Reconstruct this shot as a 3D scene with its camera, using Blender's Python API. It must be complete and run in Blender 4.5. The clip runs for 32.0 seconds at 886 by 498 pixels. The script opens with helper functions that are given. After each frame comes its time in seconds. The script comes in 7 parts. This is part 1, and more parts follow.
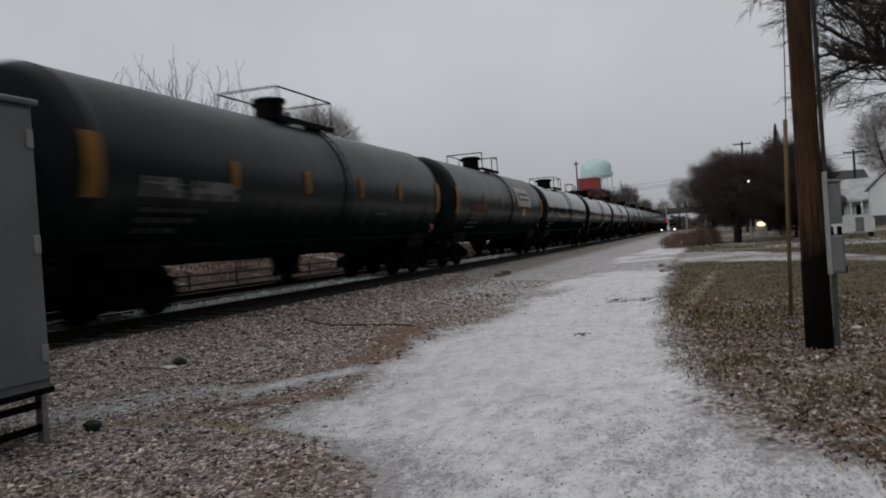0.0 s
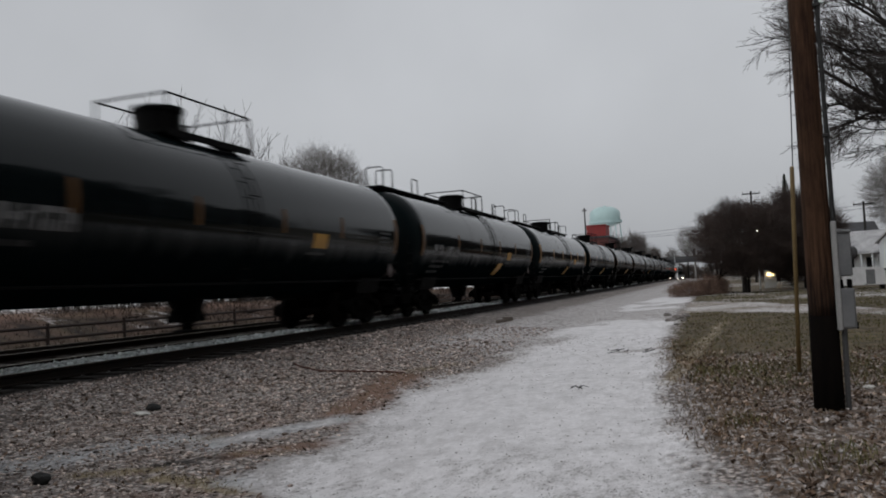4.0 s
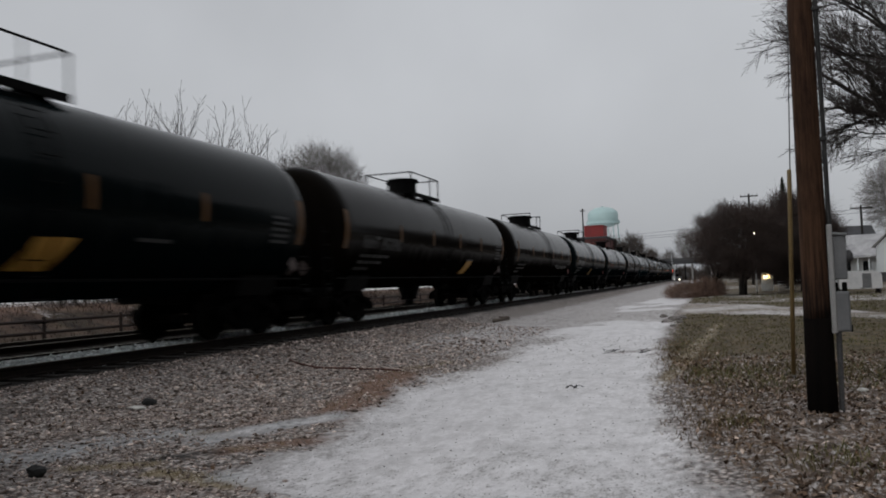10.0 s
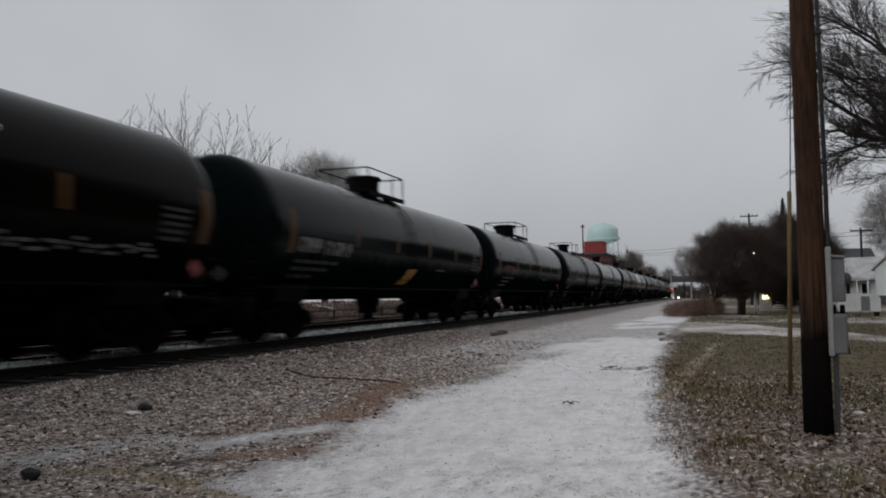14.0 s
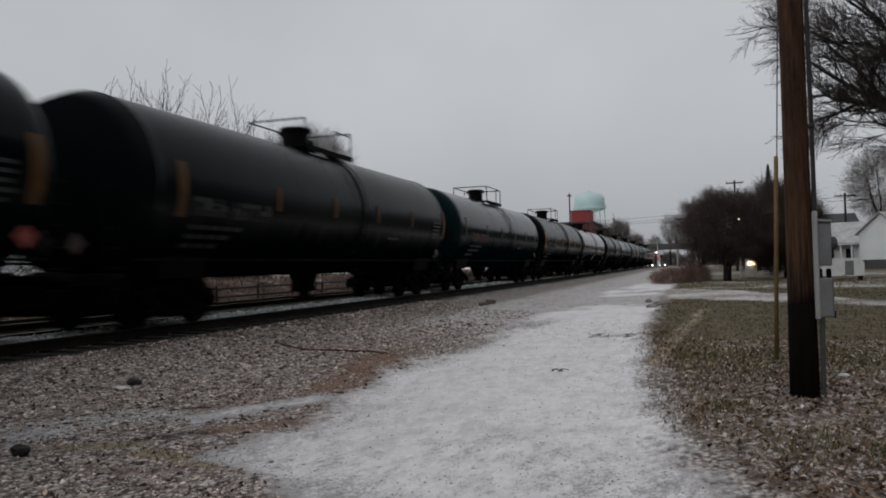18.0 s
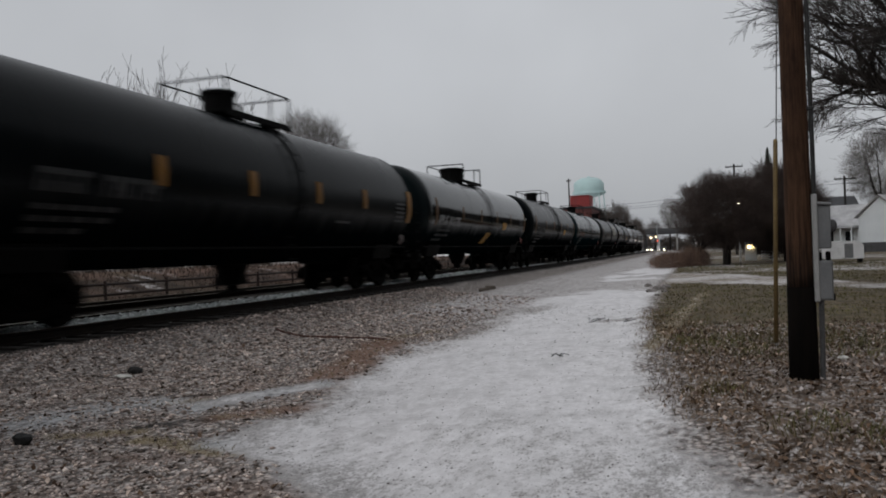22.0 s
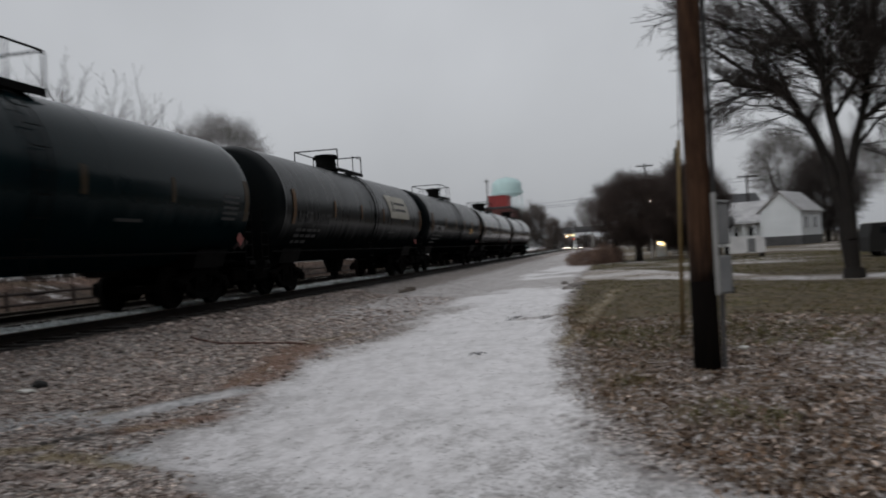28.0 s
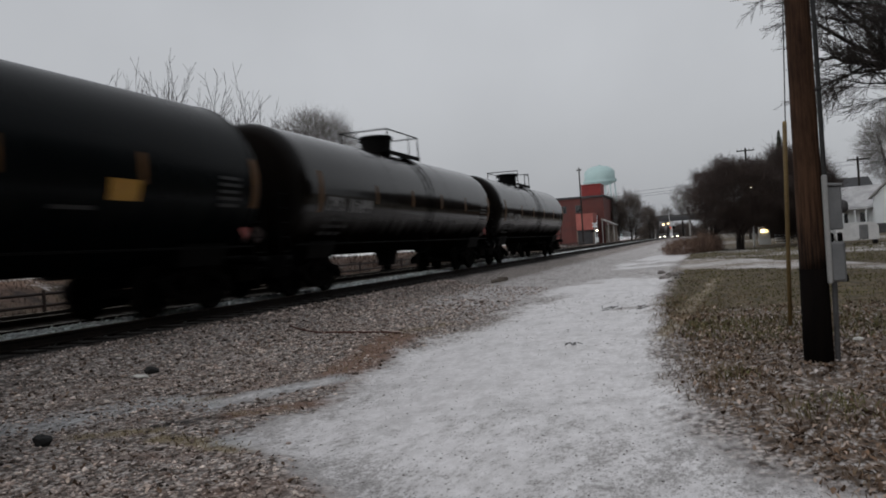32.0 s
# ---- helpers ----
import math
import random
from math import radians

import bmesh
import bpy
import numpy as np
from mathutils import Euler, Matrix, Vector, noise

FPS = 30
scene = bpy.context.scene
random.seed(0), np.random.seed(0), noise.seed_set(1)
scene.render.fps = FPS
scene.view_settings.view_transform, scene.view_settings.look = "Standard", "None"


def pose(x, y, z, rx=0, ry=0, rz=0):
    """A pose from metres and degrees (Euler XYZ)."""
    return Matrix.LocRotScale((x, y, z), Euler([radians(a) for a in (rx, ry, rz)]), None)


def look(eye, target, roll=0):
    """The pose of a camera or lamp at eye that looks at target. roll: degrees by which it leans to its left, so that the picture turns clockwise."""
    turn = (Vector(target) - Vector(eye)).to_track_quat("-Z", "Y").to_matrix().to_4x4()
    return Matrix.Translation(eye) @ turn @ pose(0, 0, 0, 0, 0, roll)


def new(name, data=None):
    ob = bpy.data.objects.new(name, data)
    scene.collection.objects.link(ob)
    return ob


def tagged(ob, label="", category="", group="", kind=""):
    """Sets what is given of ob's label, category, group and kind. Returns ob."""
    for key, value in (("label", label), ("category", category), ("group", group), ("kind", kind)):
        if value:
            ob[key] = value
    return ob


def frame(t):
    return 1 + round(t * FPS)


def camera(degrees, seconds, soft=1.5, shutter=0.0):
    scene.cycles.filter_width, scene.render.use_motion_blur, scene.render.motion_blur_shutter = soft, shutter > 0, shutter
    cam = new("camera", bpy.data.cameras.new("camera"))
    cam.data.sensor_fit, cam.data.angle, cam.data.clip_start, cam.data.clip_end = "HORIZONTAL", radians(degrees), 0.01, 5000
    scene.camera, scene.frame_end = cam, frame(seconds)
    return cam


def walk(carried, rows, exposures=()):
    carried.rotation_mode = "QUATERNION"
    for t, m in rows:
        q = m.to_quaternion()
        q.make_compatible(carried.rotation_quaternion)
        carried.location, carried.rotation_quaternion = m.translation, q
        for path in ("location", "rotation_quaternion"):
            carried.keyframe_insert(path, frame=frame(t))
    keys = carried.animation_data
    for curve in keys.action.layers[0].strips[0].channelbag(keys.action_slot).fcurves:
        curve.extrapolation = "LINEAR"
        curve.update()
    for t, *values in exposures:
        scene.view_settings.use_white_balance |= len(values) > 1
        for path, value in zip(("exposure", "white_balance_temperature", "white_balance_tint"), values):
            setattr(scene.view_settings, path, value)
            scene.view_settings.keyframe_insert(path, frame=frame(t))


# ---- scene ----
# camera: hand-held on the lane beside the track, almost standing still
cam = camera(59.4, 32.0, soft=1.8, shutter=0.9)
walk(cam, [
    (0.0, pose(-0.083, -0.485, 1.554, 89.48, 3.96, 18.44)),
    (0.5, pose(-0.062, -0.296, 1.550, 89.66, 3.56, 19.49)),
    (1.0, pose(-0.051, -0.105, 1.543, 89.90, 3.99, 20.58)),
    (1.5, pose(-0.002, 0.035, 1.553, 90.92, 3.69, 21.32)),
    (2.0, pose(0.007, 0.048, 1.547, 91.54, 3.39, 20.33)),
    (2.5, pose(0.003, 0.040, 1.552, 92.04, 3.32, 19.35)),
    (3.0, pose(-0.004, 0.039, 1.555, 92.42, 3.08, 19.11)),
    (3.5, pose(-0.002, 0.042, 1.549, 92.62, 3.00, 18.82)),
    (4.0, pose(0.000, 0.034, 1.557, 92.75, 2.82, 19.03)),
    (4.5, pose(-0.004, 0.034, 1.554, 93.02, 2.66, 19.28)),
    (6.5, pose(0.000, 0.021, 1.557, 93.21, 2.71, 19.50)),
    (7.0, pose(0.004, 0.022, 1.553, 92.83, 2.81, 19.31)),
    (7.5, pose(0.000, 0.028, 1.558, 92.49, 2.86, 18.90)),
    (8.0, pose(0.000, 0.026, 1.552, 92.48, 2.75, 18.88)),
    (8.5, pose(0.006, 0.020, 1.554, 92.56, 2.59, 19.02)),
    (9.0, pose(0.004, 0.014, 1.552, 92.83, 2.25, 19.28)),
    (9.5, pose(0.006, 0.010, 1.554, 92.70, 2.14, 19.00)),
    (10.0, pose(0.010, 0.013, 1.552, 92.64, 2.11, 18.82)),
    (10.5, pose(0.011, 0.013, 1.554, 92.71, 2.05, 18.88)),
    (11.0, pose(0.005, 0.008, 1.560, 93.07, 1.90, 19.49)),
    (11.5, pose(-0.005, 0.037, 1.568, 93.80, 1.53, 20.40)),
    (12.0, pose(0.001, 0.029, 1.563, 94.07, 1.23, 20.37)),
    (12.5, pose(0.001, 0.010, 1.563, 94.20, 0.85, 20.09)),
    (13.0, pose(0.016, -0.010, 1.562, 94.05, 0.80, 19.80)),
    (13.5, pose(0.020, -0.014, 1.562, 93.78, 0.59, 19.37)),
    (14.0, pose(0.014, -0.013, 1.556, 93.54, 0.68, 18.71)),
    (14.5, pose(0.010, -0.005, 1.559, 93.07, 0.91, 17.87)),
    (15.0, pose(0.002, 0.001, 1.556, 92.59, 1.02, 17.63)),
    (15.5, pose(0.002, 0.009, 1.552, 92.26, 1.22, 17.18)),
    (17.5, pose(-0.008, 0.016, 1.548, 91.58, 1.35, 17.39)),
    (18.0, pose(-0.005, 0.018, 1.545, 91.38, 1.55, 17.81)),
    (18.5, pose(-0.005, 0.023, 1.544, 91.14, 1.82, 17.95)),
    (19.0, pose(-0.007, 0.022, 1.542, 90.98, 2.00, 17.97)),
    (19.5, pose(-0.007, 0.024, 1.546, 90.88, 1.95, 18.05)),
    (20.0, pose(-0.009, 0.022, 1.546, 90.87, 1.87, 18.10)),
    (20.5, pose(0.001, 0.022, 1.544, 90.77, 1.92, 18.08)),
    (21.0, pose(0.001, 0.021, 1.535, 90.68, 2.07, 17.90)),
    (21.5, pose(-0.003, 0.021, 1.538, 90.47, 1.99, 17.78)),
    (22.0, pose(-0.002, 0.025, 1.541, 90.37, 2.03, 17.79)),
    (22.5, pose(-0.002, 0.020, 1.537, 90.26, 2.00, 17.79)),
    (23.0, pose(-0.005, 0.029, 1.538, 90.23, 1.96, 18.03)),
    (23.5, pose(-0.009, 0.031, 1.537, 90.11, 1.97, 18.12)),
    (24.0, pose(-0.012, 0.032, 1.537, 90.02, 2.04, 18.09)),
    (24.5, pose(-0.004, 0.027, 1.538, 89.99, 2.06, 18.00)),
    (26.5, pose(0.009, 0.023, 1.541, 90.59, 2.07, 17.96)),
    (27.0, pose(0.029, 0.029, 1.541, 90.57, 2.09, 15.59)),
    (27.5, pose(0.123, -0.023, 1.552, 90.09, 2.69, 11.71)),
    (27.7, pose(0.105, -0.022, 1.550, 90.10, 2.88, 10.75)),
    (28.0, pose(0.062, -0.018, 1.545, 90.20, 3.18, 11.94)),
    (28.5, pose(-0.012, 0.002, 1.552, 90.47, 3.30, 16.52)),
    (29.0, pose(-0.014, 0.010, 1.539, 90.43, 3.18, 17.21)),
    (29.5, pose(-0.012, 0.003, 1.544, 90.55, 2.89, 17.70)),
    (30.0, pose(-0.013, -0.006, 1.553, 90.51, 3.03, 18.08)),
    (30.5, pose(-0.011, -0.000, 1.547, 90.24, 3.10, 18.31)),
    (31.0, pose(-0.013, 0.000, 1.549, 90.27, 3.18, 18.52)),
    (31.5, pose(-0.010, -0.001, 1.549, 90.08, 3.25, 18.54)),
    (32.0, pose(0.027, 0.017, 1.530, 89.91, 3.67, 18.69)),
])


# ---- light: dull overcast dusk ----
world = bpy.data.worlds.new("overcast")
scene.world = world
world.use_nodes = True
wn, wl = world.node_tree.nodes, world.node_tree.links
wn.clear()
sky = wn.new("ShaderNodeTexSky")
sky.sky_type = "NISHITA"
sky.sun_disc = False
sky.sun_elevation = radians(16)
sky.sun_rotation = radians(200)
sky.dust_density = 4.0
sky.air_density = 1.0
flat = wn.new("ShaderNodeHueSaturation")
flat.inputs["Saturation"].default_value = 0.1
cloud = wn.new("ShaderNodeTexNoise")
cloud.inputs["Scale"].default_value = 2.2
cloud.inputs["Detail"].default_value = 5
ramp = wn.new("ShaderNodeMapRange")
ramp.inputs["From Min"].default_value, ramp.inputs["From Max"].default_value = 0.3, 0.7
ramp.inputs["To Min"].default_value, ramp.inputs["To Max"].default_value = 0.9, 1.06
veil = wn.new("ShaderNodeMix")
veil.data_type = "RGBA"
veil.inputs["Factor"].default_value = 0.75
veil.inputs["B"].default_value = (4.45, 4.62, 4.92, 1)
mul = wn.new("ShaderNodeVectorMath")
mul.operation = "SCALE"
back = wn.new("ShaderNodeBackground")
back.inputs["Strength"].default_value = 0.123
wout = wn.new("ShaderNodeOutputWorld")
wtc = wn.new("ShaderNodeTexCoord")
wsep = wn.new("ShaderNodeSeparateXYZ")
low = wn.new("ShaderNodeMapRange")
low.inputs["From Min"].default_value, low.inputs["From Max"].default_value = 0.0, 0.22
low.inputs["To Min"].default_value, low.inputs["To Max"].default_value = 0.83, 1.0
dim = wn.new("ShaderNodeMath")
dim.operation = "MULTIPLY"
wl.new(wtc.outputs["Generated"], wsep.inputs["Vector"])
wl.new(wsep.outputs["Z"], low.inputs["Value"])
wl.new(low.outputs["Result"], dim.inputs[0])
wl.new(sky.outputs["Color"], flat.inputs["Color"])
wl.new(flat.outputs["Color"], veil.inputs["A"])
wl.new(veil.outputs["Result"], mul.inputs[0])
wl.new(cloud.outputs["Fac"], ramp.inputs["Value"])
wl.new(ramp.outputs["Result"], dim.inputs[1])
wl.new(dim.outputs["Value"], mul.inputs["Scale"])
wl.new(mul.outputs["Vector"], back.inputs["Color"])
wl.new(back.outputs["Background"], wout.inputs["Surface"])
sun = new("sun", bpy.data.lights.new("sun", "SUN"))
sun.data.energy, sun.data.angle, sun.data.color = 0.5, radians(60), (1.0, 0.97, 0.93)
sun.matrix_world = look((0, 0, 60), (10, 28, 0))
scene.view_settings.exposure = 0.0

# ---- materials ----
def material(name, rough=0.6, metal=0.0, spec=0.5):
    m = bpy.data.materials.new(name)
    m.use_nodes = True
    b = m.node_tree.nodes["Principled BSDF"]
    b.inputs["Roughness"].default_value = rough
    b.inputs["Metallic"].default_value = metal
    b.inputs["Specular IOR Level"].default_value = spec
    return m, m.node_tree.nodes, m.node_tree.links, b


def rgb(c):
    return (*c, 1.0)


def noise_node(nodes, links, scale, detail=4, rough=0.6, coord="Object", stretch=None):
    tc = nodes.new("ShaderNodeTexCoord")
    n = nodes.new("ShaderNodeTexNoise")
    n.inputs["Scale"].default_value, n.inputs["Detail"].default_value, n.inputs["Roughness"].default_value = scale, detail, rough
    if stretch:
        mp = nodes.new("ShaderNodeMapping")
        mp.inputs["Scale"].default_value = stretch
        links.new(tc.outputs[coord], mp.inputs["Vector"])
        links.new(mp.outputs["Vector"], n.inputs["Vector"])
    else:
        links.new(tc.outputs[coord], n.inputs["Vector"])
    return n


def mix_colour(nodes, links, fac, a, b, mode="MIX"):
    m = nodes.new("ShaderNodeMix")
    m.data_type, m.blend_type = "RGBA", mode
    for v, s in ((fac, "Factor"), (a, "A"), (b, "B")):
        if isinstance(v, (float, int)):
            m.inputs[s].default_value = v
        elif isinstance(v, tuple):
            m.inputs[s].default_value = rgb(v)
        else:
            links.new(v, m.inputs[s])
    return m.outputs["Result"]


def stretch_range(nodes, links, src, lo, hi, a=0.0, b=1.0):
    r = nodes.new("ShaderNodeMapRange")
    for k, v in (("From Min", lo), ("From Max", hi), ("To Min", a), ("To Max", b)):
        r.inputs[k].default_value = v
    links.new(src, r.inputs["Value"])
    return r.outputs["Result"]


def bump(nodes, links, b, src, strength, distance):
    n = nodes.new("ShaderNodeBump")
    n.inputs["Strength"].default_value, n.inputs["Distance"].default_value = strength, distance
    links.new(src, n.inputs["Height"])
    links.new(n.outputs["Normal"], b.inputs["Normal"])


def simple(name, c1, c2, scale=3.0, rough=0.6, metal=0.0, fine=40.0, bumpy=0.15, stretch=None, rvar=0.1, spec=0.5, depth=0.01, grain=0.25):
    """Two tones at a coarse and a fine scale, uneven gloss and a light relief."""
    m, n, l, b = material(name, rough, metal, spec)
    big = noise_node(n, l, scale, 5, stretch=stretch)
    small = noise_node(n, l, fine, 3, stretch=stretch)
    f = stretch_range(n, l, big.outputs["Fac"], 0.35, 0.65)
    c = mix_colour(n, l, f, c1, c2)
    f2 = stretch_range(n, l, small.outputs["Fac"], 0.3, 0.7, 1 - grain, 1 + grain)
    v = n.new("ShaderNodeVectorMath")
    v.operation = "SCALE"
    l.new(c, v.inputs[0])
    l.new(f2, v.inputs["Scale"])
    l.new(v.outputs["Vector"], b.inputs["Base Color"])
    l.new(stretch_range(n, l, big.outputs["Fac"], 0.3, 0.7, rough - rvar, rough + rvar), b.inputs["Roughness"])
    if bumpy:
        bump(n, l, b, small.outputs["Fac"], bumpy, depth)
    return m


def glow(name, colour, power):
    m, n, l, b = material(name)
    b.inputs["Base Color"].default_value = rgb(colour)
    b.inputs["Emission Color"].default_value = rgb(colour)
    b.inputs["Emission Strength"].default_value = power
    return m


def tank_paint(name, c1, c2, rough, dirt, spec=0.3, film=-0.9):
    """Tank paint: streaks down the shell, uneven sheen, and a dull band round the belly and on the heads that paints in
    dirt and shade.
    """
    m, n, l, b = material(name, rough, 0.0, spec)
    streak = noise_node(n, l, 1.0, 6, 0.65, stretch=(0.6, 2.6, 0.35))
    patch = noise_node(n, l, 0.5, 4, 0.6)
    c = mix_colour(n, l, stretch_range(n, l, patch.outputs["Fac"], 0.35, 0.65), c1, c2)
    c = mix_colour(n, l, stretch_range(n, l, streak.outputs["Fac"], 0.5, 0.8, 0.0, dirt), c, (0.045, 0.04, 0.034))
    l.new(c, b.inputs["Base Color"])
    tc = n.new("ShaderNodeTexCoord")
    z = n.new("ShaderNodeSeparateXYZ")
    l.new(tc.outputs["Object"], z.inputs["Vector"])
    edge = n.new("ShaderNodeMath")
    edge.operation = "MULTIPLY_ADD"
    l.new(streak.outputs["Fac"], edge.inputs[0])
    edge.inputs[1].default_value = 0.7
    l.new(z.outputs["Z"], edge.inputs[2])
    # gloss fades low down and at the ends, standing in for dark reflections
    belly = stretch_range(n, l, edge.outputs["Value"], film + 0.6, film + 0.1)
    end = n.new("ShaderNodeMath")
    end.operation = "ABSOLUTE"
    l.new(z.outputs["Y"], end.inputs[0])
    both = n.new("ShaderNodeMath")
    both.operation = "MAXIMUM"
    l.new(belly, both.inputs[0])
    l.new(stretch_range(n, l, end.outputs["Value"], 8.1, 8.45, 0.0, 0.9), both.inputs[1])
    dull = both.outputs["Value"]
    sheen = stretch_range(n, l, streak.outputs["Fac"], 0.3, 0.75, rough - 0.03, rough + 0.08)
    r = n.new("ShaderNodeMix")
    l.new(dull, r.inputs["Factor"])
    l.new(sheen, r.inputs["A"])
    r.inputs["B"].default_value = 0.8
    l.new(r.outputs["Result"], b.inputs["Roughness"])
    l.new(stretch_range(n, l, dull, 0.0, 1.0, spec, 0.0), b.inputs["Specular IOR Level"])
    bump(n, l, b, patch.outputs["Fac"], 0.1, 0.05)
    return m


M = {}
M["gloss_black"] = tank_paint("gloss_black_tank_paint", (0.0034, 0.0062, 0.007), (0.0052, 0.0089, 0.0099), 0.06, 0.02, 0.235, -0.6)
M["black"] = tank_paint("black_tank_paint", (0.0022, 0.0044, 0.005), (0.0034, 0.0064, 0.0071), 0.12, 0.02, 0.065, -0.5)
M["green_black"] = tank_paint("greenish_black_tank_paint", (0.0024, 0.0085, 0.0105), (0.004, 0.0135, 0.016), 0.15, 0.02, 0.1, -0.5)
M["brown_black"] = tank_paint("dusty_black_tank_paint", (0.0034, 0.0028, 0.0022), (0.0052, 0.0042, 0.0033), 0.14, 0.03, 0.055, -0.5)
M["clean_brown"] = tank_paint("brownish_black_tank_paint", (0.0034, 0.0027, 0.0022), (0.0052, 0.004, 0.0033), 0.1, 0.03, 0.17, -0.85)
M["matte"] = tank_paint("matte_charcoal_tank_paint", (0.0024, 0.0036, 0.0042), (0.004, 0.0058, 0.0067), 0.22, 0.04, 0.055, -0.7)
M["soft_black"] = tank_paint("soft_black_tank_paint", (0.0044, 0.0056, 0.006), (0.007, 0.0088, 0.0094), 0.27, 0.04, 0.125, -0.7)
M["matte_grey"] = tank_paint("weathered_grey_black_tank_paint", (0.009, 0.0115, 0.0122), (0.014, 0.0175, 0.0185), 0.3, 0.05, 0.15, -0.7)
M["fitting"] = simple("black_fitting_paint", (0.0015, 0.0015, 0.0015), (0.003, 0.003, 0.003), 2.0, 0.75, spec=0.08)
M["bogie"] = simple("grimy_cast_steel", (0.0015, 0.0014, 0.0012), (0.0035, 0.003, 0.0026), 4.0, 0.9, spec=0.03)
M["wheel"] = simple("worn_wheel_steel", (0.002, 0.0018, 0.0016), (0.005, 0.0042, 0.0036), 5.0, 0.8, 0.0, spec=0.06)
M["amber"] = simple("amber_reflective_strip", (0.075, 0.034, 0.009), (0.12, 0.056, 0.014), 3.0, 0.5, spec=0.2)
M["amber_bright"] = simple("bright_amber_panel", (0.16, 0.075, 0.014), (0.24, 0.115, 0.02), 3.0, 0.5, spec=0.2)
M["amber_dull"] = simple("grimy_amber_strip", (0.03, 0.018, 0.006), (0.05, 0.03, 0.01), 3.0, 0.5, spec=0.2)
M["yellow"] = simple("yellow_sign_paint", (0.4, 0.2, 0.025), (0.48, 0.26, 0.035), 3.0, 0.5)
M["white_mark"] = simple("faded_white_lettering", (0.11, 0.112, 0.112), (0.24, 0.24, 0.24), 2.5, 0.6)
M["grey_mark"] = simple("grey_stencil", (0.014, 0.0155, 0.016), (0.034, 0.036, 0.037), 2.5, 0.6)
M["faint_mark"] = simple("faint_grey_stencil", (0.008, 0.009, 0.0095), (0.02, 0.021, 0.022), 2.5, 0.6)
M["cream"] = simple("cream_sign_panel", (0.35, 0.33, 0.28), (0.44, 0.42, 0.36), 2.0, 0.6)
M["orange_mark"] = simple("faded_orange_lettering", (0.075, 0.024, 0.009), (0.125, 0.042, 0.017), 2.5, 0.6)
M["red_mark"] = simple("red_placard", (0.2, 0.03, 0.025), (0.28, 0.06, 0.05), 4.0, 0.5)
M["placard"] = simple("grimy_placard", (0.07, 0.05, 0.047), (0.13, 0.1, 0.095), 4.0, 0.6)
M["rail"] = simple("rusty_rail_steel", (0.008, 0.006, 0.005), (0.016, 0.011, 0.008), 6.0, 0.8, spec=0.15)
M["railhead"] = simple("worn_rail_head", (0.22, 0.19, 0.15), (0.32, 0.28, 0.22), 6.0, 0.42, 0.7)
M["tie"] = simple("weathered_wooden_tie", (0.01, 0.008, 0.007), (0.022, 0.018, 0.015), 3.0, 0.9, stretch=(0.3, 2, 2), bumpy=0.5)


def pole_wood():
    """Long dark checks, greyed and tar-stained blotches on brown wood."""
    m, n, l, b = material("weathered_brown_pole_wood", 0.85, 0.0, 0.15)
    grain = noise_node(n, l, 9.0, 6, 0.7, stretch=(4, 4, 0.2))
    blotch = noise_node(n, l, 2.2, 5, 0.65, stretch=(2.0, 2.0, 0.7))
    c = mix_colour(n, l, stretch_range(n, l, grain.outputs["Fac"], 0.38, 0.62), (0.038, 0.0195, 0.011), (0.084, 0.044, 0.0255))
    c = mix_colour(n, l, stretch_range(n, l, blotch.outputs["Fac"], 0.46, 0.68, 0.0, 0.8), c, (0.014, 0.0065, 0.0042))
    tc = n.new("ShaderNodeTexCoord")
    z = n.new("ShaderNodeSeparateXYZ")
    l.new(tc.outputs["Object"], z.inputs["Vector"])
    runs = n.new("ShaderNodeMath")
    runs.operation = "MULTIPLY_ADD"
    l.new(grain.outputs["Fac"], runs.inputs[0])
    runs.inputs[1].default_value = 1.4
    l.new(z.outputs["Z"], runs.inputs[2])
    c = mix_colour(n, l, stretch_range(n, l, runs.outputs["Value"], 2.25, 1.65, 0.0, 0.95), c, (0.0045, 0.0034, 0.0029))
    l.new(c, b.inputs["Base Color"])
    bump(n, l, b, grain.outputs["Fac"], 0.7, 0.02)
    return m


M["pole"] = pole_wood()
M["tar"] = simple("dark_treated_pole_foot", (0.0025, 0.002, 0.0018), (0.006, 0.0045, 0.0038), 4.0, 0.9, spec=0.05, stretch=(3, 3, 0.3), bumpy=0.5)
M["guard"] = simple("faded_yellow_plastic", (0.13, 0.085, 0.03), (0.19, 0.13, 0.05), 4.0, 0.6)
M["wire"] = simple("dull_wire", (0.02, 0.02, 0.02), (0.04, 0.04, 0.04), 9.0, 0.6, 0.3)
M["conduit"] = simple("grey_plastic_conduit", (0.26, 0.26, 0.26), (0.34, 0.34, 0.335), 2.0, 0.55, grain=0.06)
M["meterbox"] = simple("light_grey_box_paint", (0.13, 0.135, 0.14), (0.18, 0.185, 0.19), 3.0, 0.5, grain=0.06)
M["cabinet"] = simple("grey_cabinet_paint", (0.13, 0.14, 0.15), (0.17, 0.18, 0.19), 1.4, 0.45, fine=60, bumpy=0.03, grain=0.07)
M["steel"] = simple("galvanised_steel", (0.25, 0.25, 0.25), (0.36, 0.36, 0.36), 6.0, 0.5, 0.6)
M["bark"] = simple("dark_grey_bark", (0.009, 0.007, 0.0065), (0.021, 0.017, 0.0145), 5.0, 0.9, fine=25, stretch=(2, 2, 0.5), bumpy=0.6)
M["twig"] = simple("brown_grey_twigs", (0.03, 0.024, 0.022), (0.058, 0.047, 0.042), 1.0, 0.9, bumpy=0)
